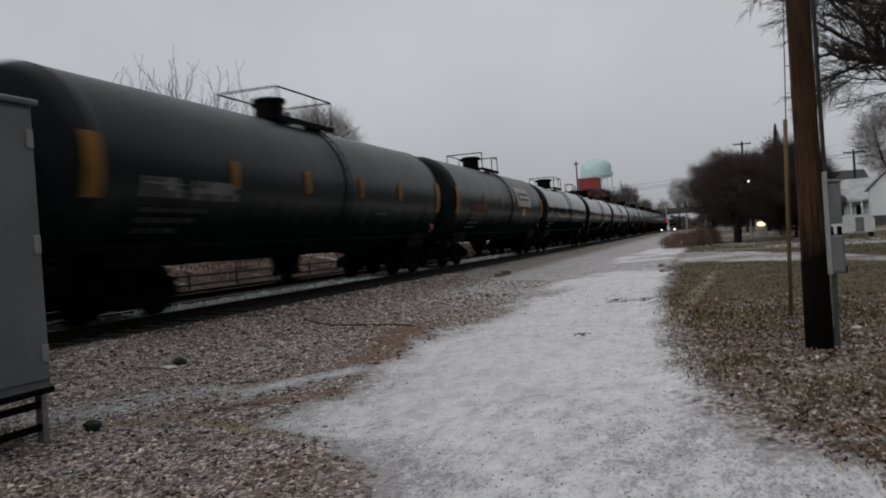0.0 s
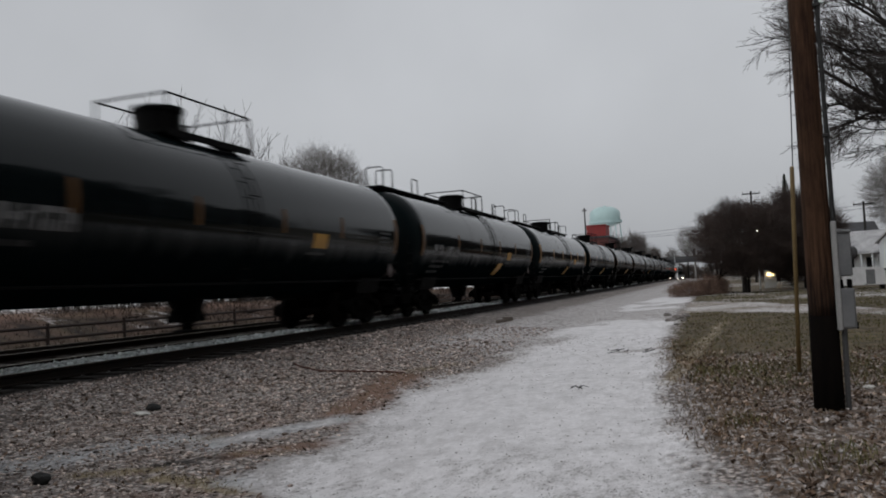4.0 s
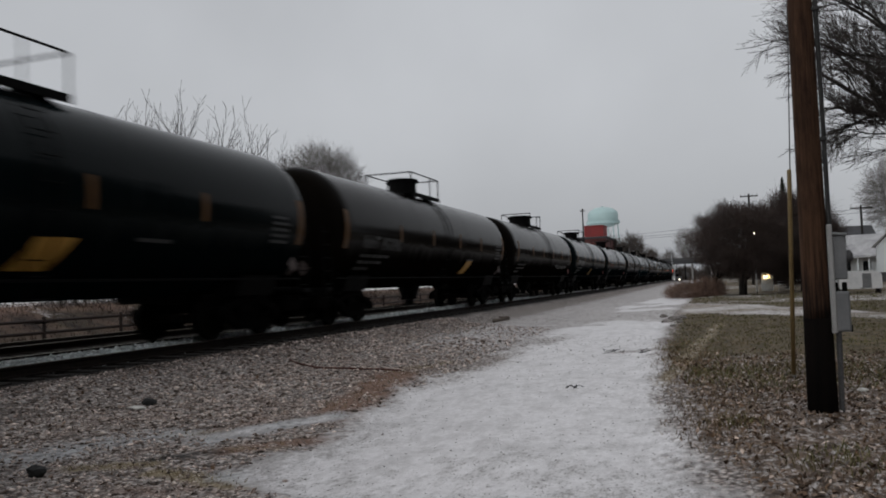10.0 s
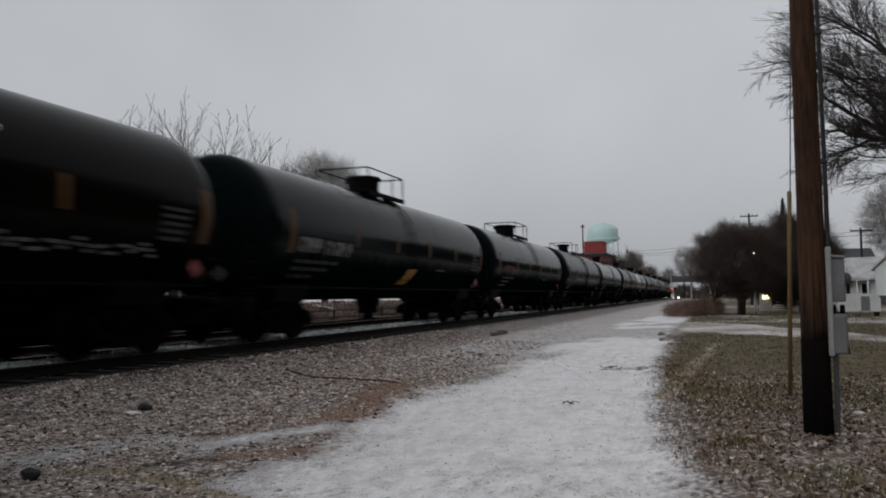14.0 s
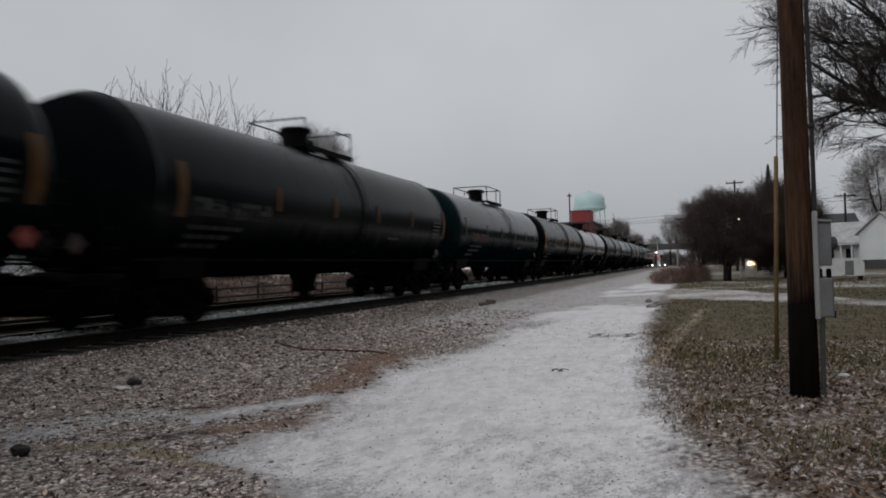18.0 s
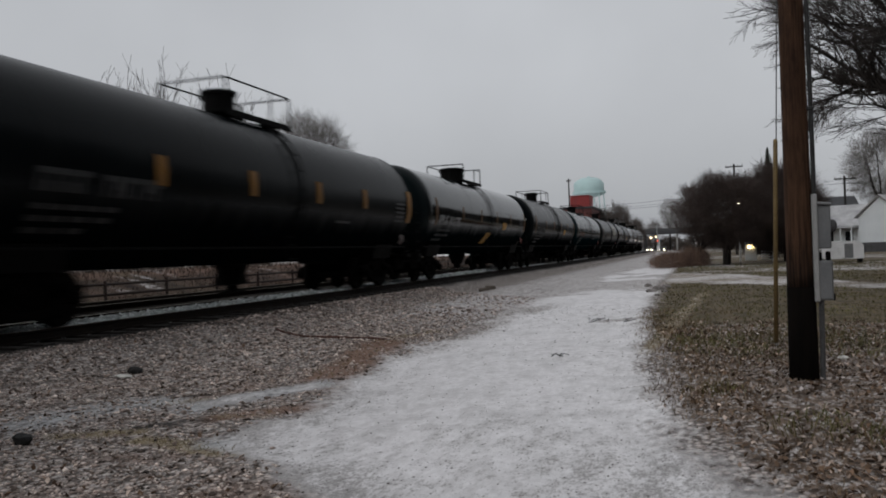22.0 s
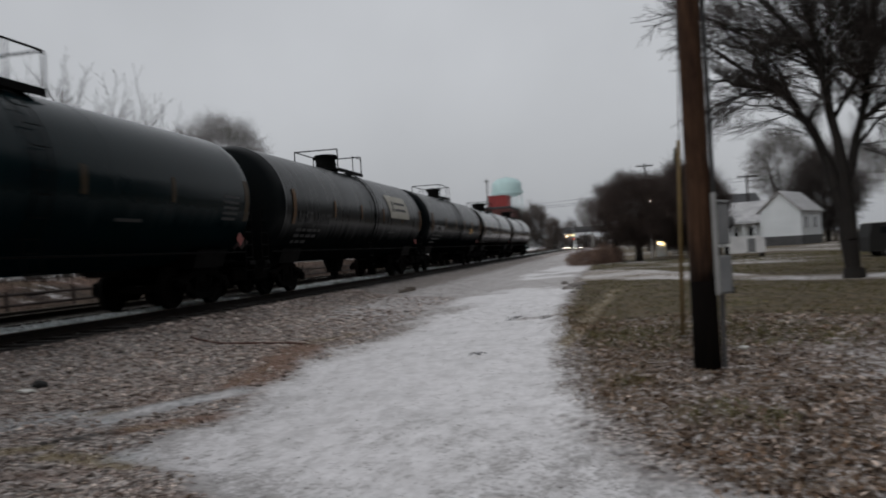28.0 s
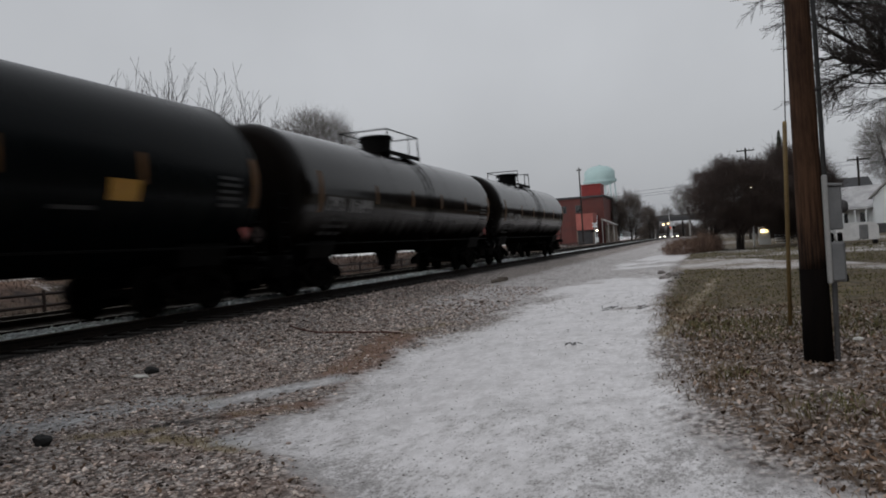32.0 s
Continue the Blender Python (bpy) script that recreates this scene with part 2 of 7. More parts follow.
M["twig_red"] = simple("reddish_brown_twigs", (0.04, 0.027, 0.023), (0.072, 0.051, 0.044), 0.6, 0.9, bumpy=0)
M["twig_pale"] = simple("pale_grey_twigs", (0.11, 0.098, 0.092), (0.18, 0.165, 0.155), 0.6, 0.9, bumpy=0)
# far twigs lightened: distance haze is mixed into their colour
M["twig_haze"] = simple("haze_toned_far_twigs", (0.075, 0.058, 0.05), (0.12, 0.098, 0.086), 0.3, 0.9, bumpy=0)
M["needle"] = simple("dark_spruce_needles", (0.015, 0.02, 0.013), (0.03, 0.038, 0.022), 1.0, 0.8, bumpy=0)
M["redwall"] = simple("red_painted_siding", (0.19, 0.02, 0.02), (0.25, 0.03, 0.028), 0.6, 0.75)
M["darkred"] = simple("dark_red_siding", (0.08, 0.022, 0.019), (0.115, 0.032, 0.026), 0.6, 0.75)
M["salmon"] = simple("faded_salmon_paint", (0.3, 0.085, 0.07), (0.38, 0.12, 0.1), 0.7, 0.75)
M["tower"] = simple("pale_mint_tower_paint", (0.38, 0.53, 0.53), (0.43, 0.58, 0.58), 0.2, 0.5)
M["siding"] = simple("white_house_siding", (0.62, 0.65, 0.67), (0.7, 0.73, 0.75), 0.4, 0.6, fine=12, grain=0.05)
M["roof"] = simple("snow_dusted_grey_shingles", (0.3, 0.3, 0.31), (0.45, 0.45, 0.46), 1.0, 0.85, fine=14)
M["darkroof"] = simple("dark_shingles", (0.035, 0.036, 0.04), (0.06, 0.06, 0.065), 1.0, 0.85)
M["brickwall"] = simple("dark_foundation_blocks", (0.05, 0.05, 0.052), (0.08, 0.08, 0.082), 2.0, 0.85)
M["glass"] = simple("dark_window_glass", (0.01, 0.012, 0.014), (0.016, 0.018, 0.02), 1.0, 0.12, bumpy=0)
M["vanwhite"] = simple("white_vehicle_paint", (0.6, 0.61, 0.62), (0.68, 0.68, 0.69), 0.8, 0.3, bumpy=0)
M["rubber"] = simple("black_rubber", (0.01, 0.01, 0.01), (0.018, 0.018, 0.018), 6.0, 0.75)
M["concrete"] = simple("grey_concrete", (0.22, 0.21, 0.2), (0.3, 0.29, 0.28), 1.0, 0.85)
M["rust_fence"] = simple("rusty_fence_pipe", (0.014, 0.008, 0.006), (0.03, 0.016, 0.012), 4.0, 0.8)
M["wood"] = simple("weathered_grey_wood", (0.12, 0.1, 0.085), (0.2, 0.17, 0.145), 4.0, 0.85, stretch=(1, 0.2, 1))
M["stick"] = simple("rusty_red_stick", (0.07, 0.026, 0.018), (0.11, 0.045, 0.032), 6.0, 0.85)
M["lump"] = simple("black_coal_lump", (0.006, 0.006, 0.006), (0.012, 0.012, 0.012), 14.0, 0.7, bumpy=0.6)
M["clod"] = simple("frozen_dirt", (0.1, 0.085, 0.075), (0.3, 0.28, 0.27), 5.0, 0.9, bumpy=0.6)
M["rag"] = simple("dirty_white_rag", (0.5, 0.49, 0.47), (0.62, 0.61, 0.58), 6.0, 0.9)
M["lamp_white"] = glow("headlight_glow", (1.0, 0.86, 0.62), 14.0)
M["lamp_warm"] = glow("warm_lamp_glow", (1.0, 0.72, 0.36), 9.0)
M["lamp_red"] = glow("red_lamp_glow", (1.0, 0.12, 0.05), 2.5)


def scatter_material(name, c1, c2, c3, rough=0.85, patch=1.6, lo=0.6, hi=1.35, tint=None):
    """For joined small pieces: each island takes its own tone, and the tones drift from patch to patch."""
    m, n, l, b = material(name, rough, 0.0, 0.25)
    g = n.new("ShaderNodeNewGeometry")
    r = n.new("ShaderNodeValToRGB")
    r.color_ramp.elements[0].color, r.color_ramp.elements[1].color = rgb(c1), rgb(c3)
    e = r.color_ramp.elements.new(0.5)
    e.color = rgb(c2)
    l.new(g.outputs["Random Per Island"], r.inputs["Fac"])
    p = noise_node(n, l, patch, 6, 0.65)
    c = r.outputs["Color"]
    if tint:
        q = noise_node(n, l, patch * 0.6, 4, 0.6, stretch=(1.3, 0.9, 1))
        c = mix_colour(n, l, stretch_range(n, l, q.outputs["Fac"], 0.48, 0.66, 0.0, 0.75), c, tint)
    v = n.new("ShaderNodeVectorMath")
    v.operation = "SCALE"
    l.new(c, v.inputs[0])
    l.new(stretch_range(n, l, p.outputs["Fac"], 0.36, 0.64, lo, hi), v.inputs["Scale"])
    l.new(v.outputs["Vector"], b.inputs["Base Color"])
    return m


M["stones"] = scatter_material("mixed_ballast_stone", (0.06, 0.045, 0.038), (0.37, 0.293, 0.258), (0.76, 0.665, 0.61), patch=6.5, lo=0.34, hi=1.6)
# stone tones lowered for oil and for shade beside the train
M["dark_stones"] = scatter_material("oil_shade_dark_stone", (0.03, 0.023, 0.02), (0.11, 0.086, 0.075), (0.36, 0.3, 0.27), patch=5.0, lo=0.5, hi=1.5)
M["frost_stones"] = scatter_material("frosted_ballast_stone", (0.3, 0.33, 0.33), (0.68, 0.74, 0.74), (0.92, 0.95, 0.95), patch=4.0, lo=0.6, hi=1.2)
M["grit"] = scatter_material("dark_grit", (0.07, 0.062, 0.057), (0.16, 0.145, 0.135), (0.3, 0.28, 0.265))
M["leaves"] = scatter_material("dead_leaves", (0.042, 0.025, 0.015), (0.165, 0.106, 0.07), (0.58, 0.48, 0.415), patch=2.6, lo=0.45, hi=1.6)
M["frost_leaves"] = scatter_material("frosted_leaves", (0.2, 0.165, 0.145), (0.42, 0.36, 0.33), (0.72, 0.66, 0.64), patch=2.6, lo=0.75, hi=1.25)
M["straw"] = scatter_material("dead_grass_blades", (0.058, 0.034, 0.018), (0.14, 0.09, 0.05), (0.3, 0.22, 0.14), patch=1.1, lo=0.55, hi=1.4)
M["thicket"] = scatter_material("reddish_brown_dry_thicket", (0.1, 0.06, 0.045), (0.2, 0.13, 0.1), (0.34, 0.24, 0.19))
M["tan"] = scatter_material("olive_tan_dry_grass", (0.07, 0.05, 0.024), (0.17, 0.13, 0.07), (0.34, 0.28, 0.18))
M["bank"] = scatter_material("dull_brown_bank_grass", (0.03, 0.02, 0.015), (0.075, 0.05, 0.039), (0.15, 0.11, 0.092), patch=0.7)
M["turf"] = scatter_material("winter_grass_blades", (0.058, 0.06, 0.018), (0.108, 0.104, 0.038), (0.205, 0.182, 0.093), patch=0.8, tint=(0.14, 0.1, 0.056))


def ground_material():
    m, n, l, b = material("frosted_gravel_and_turf", 0.9, 0.0, 0.45)

    def attr(name):
        a = n.new("ShaderNodeAttribute")
        a.attribute_name = name
        return a.outputs["Fac"]

    def blend(u, ku, v, kv):
        """u * ku + v * kv"""
        a = n.new("ShaderNodeMath")
        a.operation = "MULTIPLY"
        l.new(u, a.inputs[0])
        a.inputs[1].default_value = ku
        s = n.new("ShaderNodeMath")
        s.operation = "MULTIPLY_ADD"
        l.new(v, s.inputs[0])
        s.inputs[1].default_value = kv
        l.new(a.outputs["Value"], s.inputs[2])
        return s.outputs["Value"]

    tc = n.new("ShaderNodeTexCoord")
    cell = n.new("ShaderNodeTexVoronoi")
    cell.inputs["Scale"].default_value = 17.0
    l.new(tc.outputs["Object"], cell.inputs["Vector"])
    lay = (1.0, 0.5, 1.0)
    speck = noise_node(n, l, 32.0, 4, 0.7, stretch=lay)
    grit = noise_node(n, l, 75.0, 4, 0.7, stretch=lay)
    fine = noise_node(n, l, 16.0, 8, 0.75, stretch=lay)
    mid = noise_node(n, l, 4.6, 8, 0.7, stretch=lay)
    wide = noise_node(n, l, 0.75, 6, 0.62)
    streaky = noise_node(n, l, 3.0, 7, 0.7, stretch=(1.0, 0.3, 1.0))
    stone = n.new("ShaderNodeSeparateColor")
    l.new(cell.outputs["Color"], stone.inputs["Color"])
    # gravel: mixed stones, dark gaps, frosted and dirty clumps
    gravel = mix_colour(n, l, stone.outputs["Red"], (0.15, 0.118, 0.104), (0.64, 0.56, 0.52))
    gravel = mix_colour(n, l, stretch_range(n, l, cell.outputs["Distance"], 0.25, 0.55, 0.0, 0.75), gravel, (0.03, 0.025, 0.022))
    gravel = mix_colour(n, l, stretch_range(n, l, fine.outputs["Fac"], 0.5, 0.64, 0.0, 0.75), gravel, (0.72, 0.685, 0.665))
    gravel = mix_colour(n, l, stretch_range(n, l, fine.outputs["Fac"], 0.46, 0.36, 0.0, 0.8), gravel, (0.05, 0.04, 0.035))
    gravel = mix_colour(n, l, stretch_range(n, l, mid.outputs["Fac"], 0.54, 0.68, 0.0, 0.4), gravel, (0.17, 0.135, 0.12))
    turf = mix_colour(n, l, stretch_range(n, l, mid.outputs["Fac"], 0.38, 0.6), (0.05, 0.043, 0.02), (0.14, 0.102, 0.062))
    turf = mix_colour(n, l, stretch_range(n, l, fine.outputs["Fac"], 0.56, 0.7, 0.0, 0.5), turf, (0.4, 0.39, 0.385))
    litter = mix_colour(n, l, stone.outputs["Green"], (0.036, 0.023, 0.015), (0.2, 0.142, 0.105))
    litter = mix_colour(n, l, stretch_range(n, l, fine.outputs["Fac"], 0.5, 0.63, 0.0, 0.8), litter, (0.7, 0.675, 0.67))
    litter = mix_colour(n, l, stretch_range(n, l, mid.outputs["Fac"], 0.52, 0.4, 0.0, 0.55), litter, (0.06, 0.042, 0.03))
    rusty = mix_colour(n, l, fine.outputs["Fac"], (0.075, 0.034, 0.02), (0.27, 0.16, 0.115))
    rusty = mix_colour(n, l, stretch_range(n, l, grit.outputs["Fac"], 0.52, 0.66, 0.0, 0.7), rusty, (0.42, 0.36, 0.32))
    dry = mix_colour(n, l, stretch_range(n, l, fine.outputs["Fac"], 0.36, 0.64), (0.08, 0.058, 0.03), (0.33, 0.265, 0.17))
    dry = mix_colour(n, l, stretch_range(n, l, speck.outputs["Fac"], 0.54, 0.66, 0.0, 0.6), dry, (0.45, 0.42, 0.38))
    # trodden snow: pale crust, greyer worn places, clusters of dirt showing through
    snow = mix_colour(n, l, stretch_range(n, l, fine.outputs["Fac"], 0.4, 0.6), (0.7, 0.68, 0.69), (0.88, 0.86, 0.878))
    snow = mix_colour(n, l, stretch_range(n, l, mid.outputs["Fac"], 0.46, 0.64, 0.0, 0.6), snow, (0.47, 0.45, 0.45))
    snow = mix_colour(n, l, stretch_range(n, l, streaky.outputs["Fac"], 0.52, 0.66, 0.0, 0.35), snow, (0.45, 0.435, 0.435))
    snow = mix_colour(n, l, stretch_range(n, l, wide.outputs["Fac"], 0.5, 0.7, 0.0, 0.3), snow, (0.42, 0.41, 0.41))
    dirt = blend(blend(speck.outputs["Fac"], 1.0, mid.outputs["Fac"], 0.6), 1.0, attr("speck"), 0.3)
    snow = mix_colour(n, l, stretch_range(n, l, dirt, 1.01, 1.18, 0.0, 0.68), snow, (0.26, 0.242, 0.236))
    snow = mix_colour(n, l, stretch_range(n, l, blend(dirt, 0.6, grit.outputs["Fac"], 1.0), 1.18, 1.27, 0.0, 0.5), snow, (0.12, 0.11, 0.105))
    ice = mix_colour(n, l, stretch_range(n, l, fine.outputs["Fac"], 0.38, 0.62), (0.27, 0.28, 0.292), (0.54, 0.55, 0.565))
    ice = mix_colour(n, l, stretch_range(n, l, speck.outputs["Fac"], 0.54, 0.66, 0.0, 0.7), ice, (0.12, 0.115, 0.11))

    def edged(name, spread, soft=0.14):
        """A mask whose border is broken up by noise at two sizes."""
        s = blend(blend(fine.outputs["Fac"], 0.8, mid.outputs["Fac"], 1.0), spread, attr(name), 1.0)
        return stretch_range(n, l, s, 0.5 + 0.9 * spread - soft, 0.5 + 0.9 * spread + soft)

    c = mix_colour(n, l, edged("grass", 0.9), gravel, turf)
    c = mix_colour(n, l, edged("litter", 0.9), c, litter)
    c = mix_colour(n, l, edged("brown", 1.2, 0.25), c, rusty)
    c = mix_colour(n, l, edged("dry", 1.2, 0.2), c, dry)
    c = mix_colour(n, l, edged("ice", 0.9, 0.25), c, ice)
    # oily dirt and the train's shade both multiplied into the ground colour
    c = mix_colour(n, l, edged("grime_shade", 0.8, 0.3), c, (0.055, 0.047, 0.043), "MULTIPLY")
    sm = edged("snow", 1.1, 0.2)
    c = mix_colour(n, l, sm, c, snow)
    l.new(c, b.inputs["Base Color"])
    crust = stretch_range(n, l, fine.outputs["Fac"], 0.0, 1.0, 0.3, 0.75)
    h = mix_colour(n, l, sm, cell.outputs["Distance"], crust)
    bump(n, l, b, h, 0.5, 0.025)
    l.new(stretch_range(n, l, sm, 0, 1, 0.95, 0.42), b.inputs["Roughness"])
    return m


M["ground"] = ground_material()


def frosty_material():
    m, n, l, b = material("frosted_ballast", 0.9)
    tc = n.new("ShaderNodeTexCoord")
    cell = n.new("ShaderNodeTexVoronoi")
    cell.inputs["Scale"].default_value = 17.0
    l.new(tc.outputs["Object"], cell.inputs["Vector"])
    s = n.new("ShaderNodeSeparateColor")
    l.new(cell.outputs["Color"], s.inputs["Color"])
    c = mix_colour(n, l, s.outputs["Red"], (0.5, 0.55, 0.55), (0.93, 0.96, 0.96))
    l.new(mix_colour(n, l, stretch_range(n, l, cell.outputs["Distance"], 0.35, 0.65), c, (0.1, 0.1, 0.1)), b.inputs["Base Color"])
    bump(n, l, b, cell.outputs["Distance"], 0.8, 0.03)
    return m


M["frosty"] = frosty_material()


# ---- mesh helpers ----
def mesh_of(bm, name, mat, smooth=False):
    me = bpy.data.meshes.new(name)
    bm.normal_update()
    bm.to_mesh(me)
    bm.free()
    if mat:
        me.materials.append(mat)
    if smooth:
        for p in me.polygons:
            p.use_smooth = True
    return me


SHARED = {}


def shared(key, build, mat, smooth=False):
    """One mesh for all alike pieces."""
    if key not in SHARED:
        SHARED[key] = mesh_of(build(), key.split("/")[0], mat, smooth)
    return SHARED[key]


def part(name, data, material_=None, parent=None, label="", at=None, smooth=False):
    """Links a bmesh or a shared mesh as one mesh object under a thing or part."""
    me = mesh_of(data, name, material_, smooth) if isinstance(data, bmesh.types.BMesh) else data
    ob = new(name, me)
    if parent is not None:
        ob.parent = parent
    if at is not None:
        ob.matrix_basis = at
    if label:
        tagged(ob, label)
    return ob


def thing(name, label, category, at=None, group="", kind=""):
    ob = new(name)
    ob.empty_display_size = 0.2
    if at is not None:
        ob.matrix_basis = at
    return tagged(ob, label, category, group, kind)


def box(bm, c, s, bevel=0.0, turn=None):
    g = bmesh.ops.create_cube(bm, size=1.0)
    m = Matrix.Translation(c) @ (turn.to_4x4() if turn else Matrix.Identity(4)) @ Matrix.Diagonal((*s, 1))
    bmesh.ops.transform(bm, matrix=m, verts=g["verts"])
    if bevel:
        edges = list({e for v in g["verts"] for e in v.link_edges})
        bmesh.ops.bevel(bm, geom=edges, offset=bevel, segments=1, affect="EDGES")
    return bm


def rod(bm, a, b, r0, r1=None, seg=8, caps=True):
    a, b = Vector(a), Vector(b)
    r1 = r0 if r1 is None else r1
    d = b - a
    m = Matrix.Translation((a + b) / 2) @ d.to_track_quat("Z", "Y").to_matrix().to_4x4()
    bmesh.ops.create_cone(bm, cap_ends=caps, segments=seg, radius1=r0, radius2=r1, depth=d.length, matrix=m)
    return bm


def lathe(bm, profile, seg, axis="Y", a0=0.0, a1=2 * math.pi):
    """Turns (along, radius) points round the y or z axis."""
    full = abs(a1 - a0 - 2 * math.pi) < 1e-6
    cols = seg if full else seg + 1
    rings = []
    for y, r in profile:
        if r < 1e-5:
            rings.append([bm.verts.new((0, y, 0) if axis == "Y" else (0, 0, y))])
            continue
        ring = []
        for k in range(cols):
            a = a0 + (a1 - a0) * k / seg
            u, v = r * math.cos(a), r * math.sin(a)
            ring.append(bm.verts.new((u, y, v) if axis == "Y" else (u, v, y)))
        rings.append(ring)
    for p, q in zip(rings, rings[1:]):
        for k in range(cols if full else cols - 1):
            j = (k + 1) % cols
            if len(p) == 1 and len(q) > 1:
                bm.faces.new((p[0], q[k], q[j]))
            elif len(q) == 1 and len(p) > 1:
                bm.faces.new((p[k], q[0], p[j]))
            elif len(p) > 1:
                bm.faces.new((p[k], q[k], q[j], p[j]))
    bmesh.ops.recalc_face_normals(bm, faces=bm.faces[:])
    return bm


def bent(bm, pts, r, seg=6):
    """One bent tube through the points."""
    p = [Vector(q) for q in pts]
    rings = []
    for i, q in enumerate(p):
        d = (p[min(i + 1, len(p) - 1)] - p[max(i - 1, 0)]).normalized()
        u = d.orthogonal().normalized()
        if rings:
            u = rings[-1][1] - d * rings[-1][1].dot(d)
            u.normalize()
        v = d.cross(u)
        rings.append(([bm.verts.new(q + u * (r * math.cos(2 * math.pi * k / seg)) + v * (r * math.sin(2 * math.pi * k / seg))) for k in range(seg)], u))
    for (a, _), (b, _) in zip(rings, rings[1:]):
        for k in range(seg):
            bm.faces.new((a[k], a[(k + 1) % seg], b[(k + 1) % seg], b[k]))
    bm.faces.new(rings[0][0][::-1])
    bm.faces.new(rings[-1][0])
    return bm


def extrude_profile(bm, prof, y0, y1):
    """A closed (x, z) profile swept along y."""
    a = [bm.verts.new((x, y0, z)) for x, z in prof]
    b = [bm.verts.new((x, y1, z)) for x, z in prof]
    n = len(prof)
    for i in range(n):
        bm.faces.new((a[i], a[(i + 1) % n], b[(i + 1) % n], b[i]))
    bm.faces.new(a[::-1])
    bm.faces.new(b)
    bmesh.ops.recalc_face_normals(bm, faces=bm.faces[:])
    return bm


def raw(name, verts, faces, mat, parent=None, smooth=False):
    me = bpy.data.meshes.new(name)
    me.from_pydata(verts, [], faces)
    me.materials.append(mat)
    if smooth:
        me.polygons.foreach_set("use_smooth", [True] * len(me.polygons))
    me.update()
    ob = new(name, me)
    if parent is not None:
        ob.parent = parent
    return ob


def raw_np(name, verts, faces, mat, parent=None):
    """Fast mesh from arrays; all faces have the same number of corners."""
    me = bpy.data.meshes.new(name)
    k = faces.shape[1]
    me.vertices.add(len(verts))
    me.vertices.foreach_set("co", verts.astype(np.float32).ravel())
    me.loops.add(faces.size)
    me.loops.foreach_set("vertex_index", faces.astype(np.int32).ravel())
    me.polygons.add(len(faces))
    me.polygons.foreach_set("loop_start", np.arange(0, faces.size, k, dtype=np.int32))
    me.polygons.foreach_set("loop_total", np.full(len(faces), k, dtype=np.int32))
    me.update(calc_edges=True)
    me.materials.append(mat)
    ob = new(name, me)
    if parent is not None:
        ob.parent = parent
    return ob


def smoothstep(a, b, x):
    t = np.clip((x - a) / (b - a), 0, 1)
    return t * t * (3 - 2 * t)


# ---- ground ----
EDGE_Y = [-40, 2, 4.0, 4.6, 5.3, 5.7, 6.3, 7.7, 9.4, 11.4, 13.9, 17.8, 29, 46, 63, 120, 260]
LANE_L = [-1.2, -1.5, -2.1, -2.5, -3.15, -3.65, -3.8, -3.95, -4.3, -4.6, -4.8, -5.0, -5.4, -5.6, -5.5, -5.2, -5.0]
LANE_R = [2.6, 2.0, 1.1, 0.72, 0.38, 0.2, -0.03, -0.26, -0.45, -0.62, -0.82, -1.1, -1.25, -1.2, -1.0, -0.6, 0.0]
NEAR_RAIL, RAIL_TOP, GAUGE = -9.6, 0.60, 1.505
TRACK_X = NEAR_RAIL - GAUGE / 2
TRACK2_X = TRACK_X - 4.05


def wobble(x, y, s, seed):
    """Cheap smooth noise from sines, about -1 to 1."""
    r = np.random.RandomState(seed)
    out = 0
    for k in range(5):
        f = s * (1.0 + 0.85 * k)
        a = r.uniform(0, 6.28, 4)
        d = r.uniform(0, 6.28)
        out = out + np.sin((x * np.cos(d) + y * np.sin(d)) * f + a[0] + 1.7 * np.sin((y * np.cos(d) - x * np.sin(d)) * f * 0.61 + a[1])) / (1 + 0.6 * k)
    return out / 2.4


def ground_z(x, y):
    x, y = np.asarray(x, float), np.asarray(y, float)
    z = 0.16 * smoothstep(-5.0, -7.6, x) + 0.24 * smoothstep(-7.5, -8.7, x)
    z = z + (0.92 + 0.06 * wobble(x, y, 0.5, 40)) * smoothstep(-17.4, -21.0, x) * smoothstep(140, 95, y)
    z = z + 0.03 * wobble(x, y, 0.9, 3) * smoothstep(-8.4, -7.0, x) + 0.012 * wobble(x, y, 4.0, 4) * smoothstep(-8.4, -7.0, x)
    lane = np.clip(np.minimum(x - np.interp(y, EDGE_Y, LANE_L), np.interp(y, EDGE_Y, LANE_R) - x), -1, 1)
    z = z - 0.05 * smoothstep(-0.3, 0.5, lane)
    z = z + 0.07 * smoothstep(0.2, 2.0, x - np.interp(y, EDGE_Y, LANE_R))
    return z


def along(x, y, x0, y0, x1, y1, wide):
    """1 on a line between two places, fading to 0 at the given width."""
    dx, dy = x1 - x0, y1 - y0
    t = np.clip(((x - x0) * dx + (y - y0) * dy) / (dx * dx + dy * dy), 0, 1)
    return smoothstep(wide, 0.0, np.hypot(x - x0 - t * dx, y - y0 - t * dy))


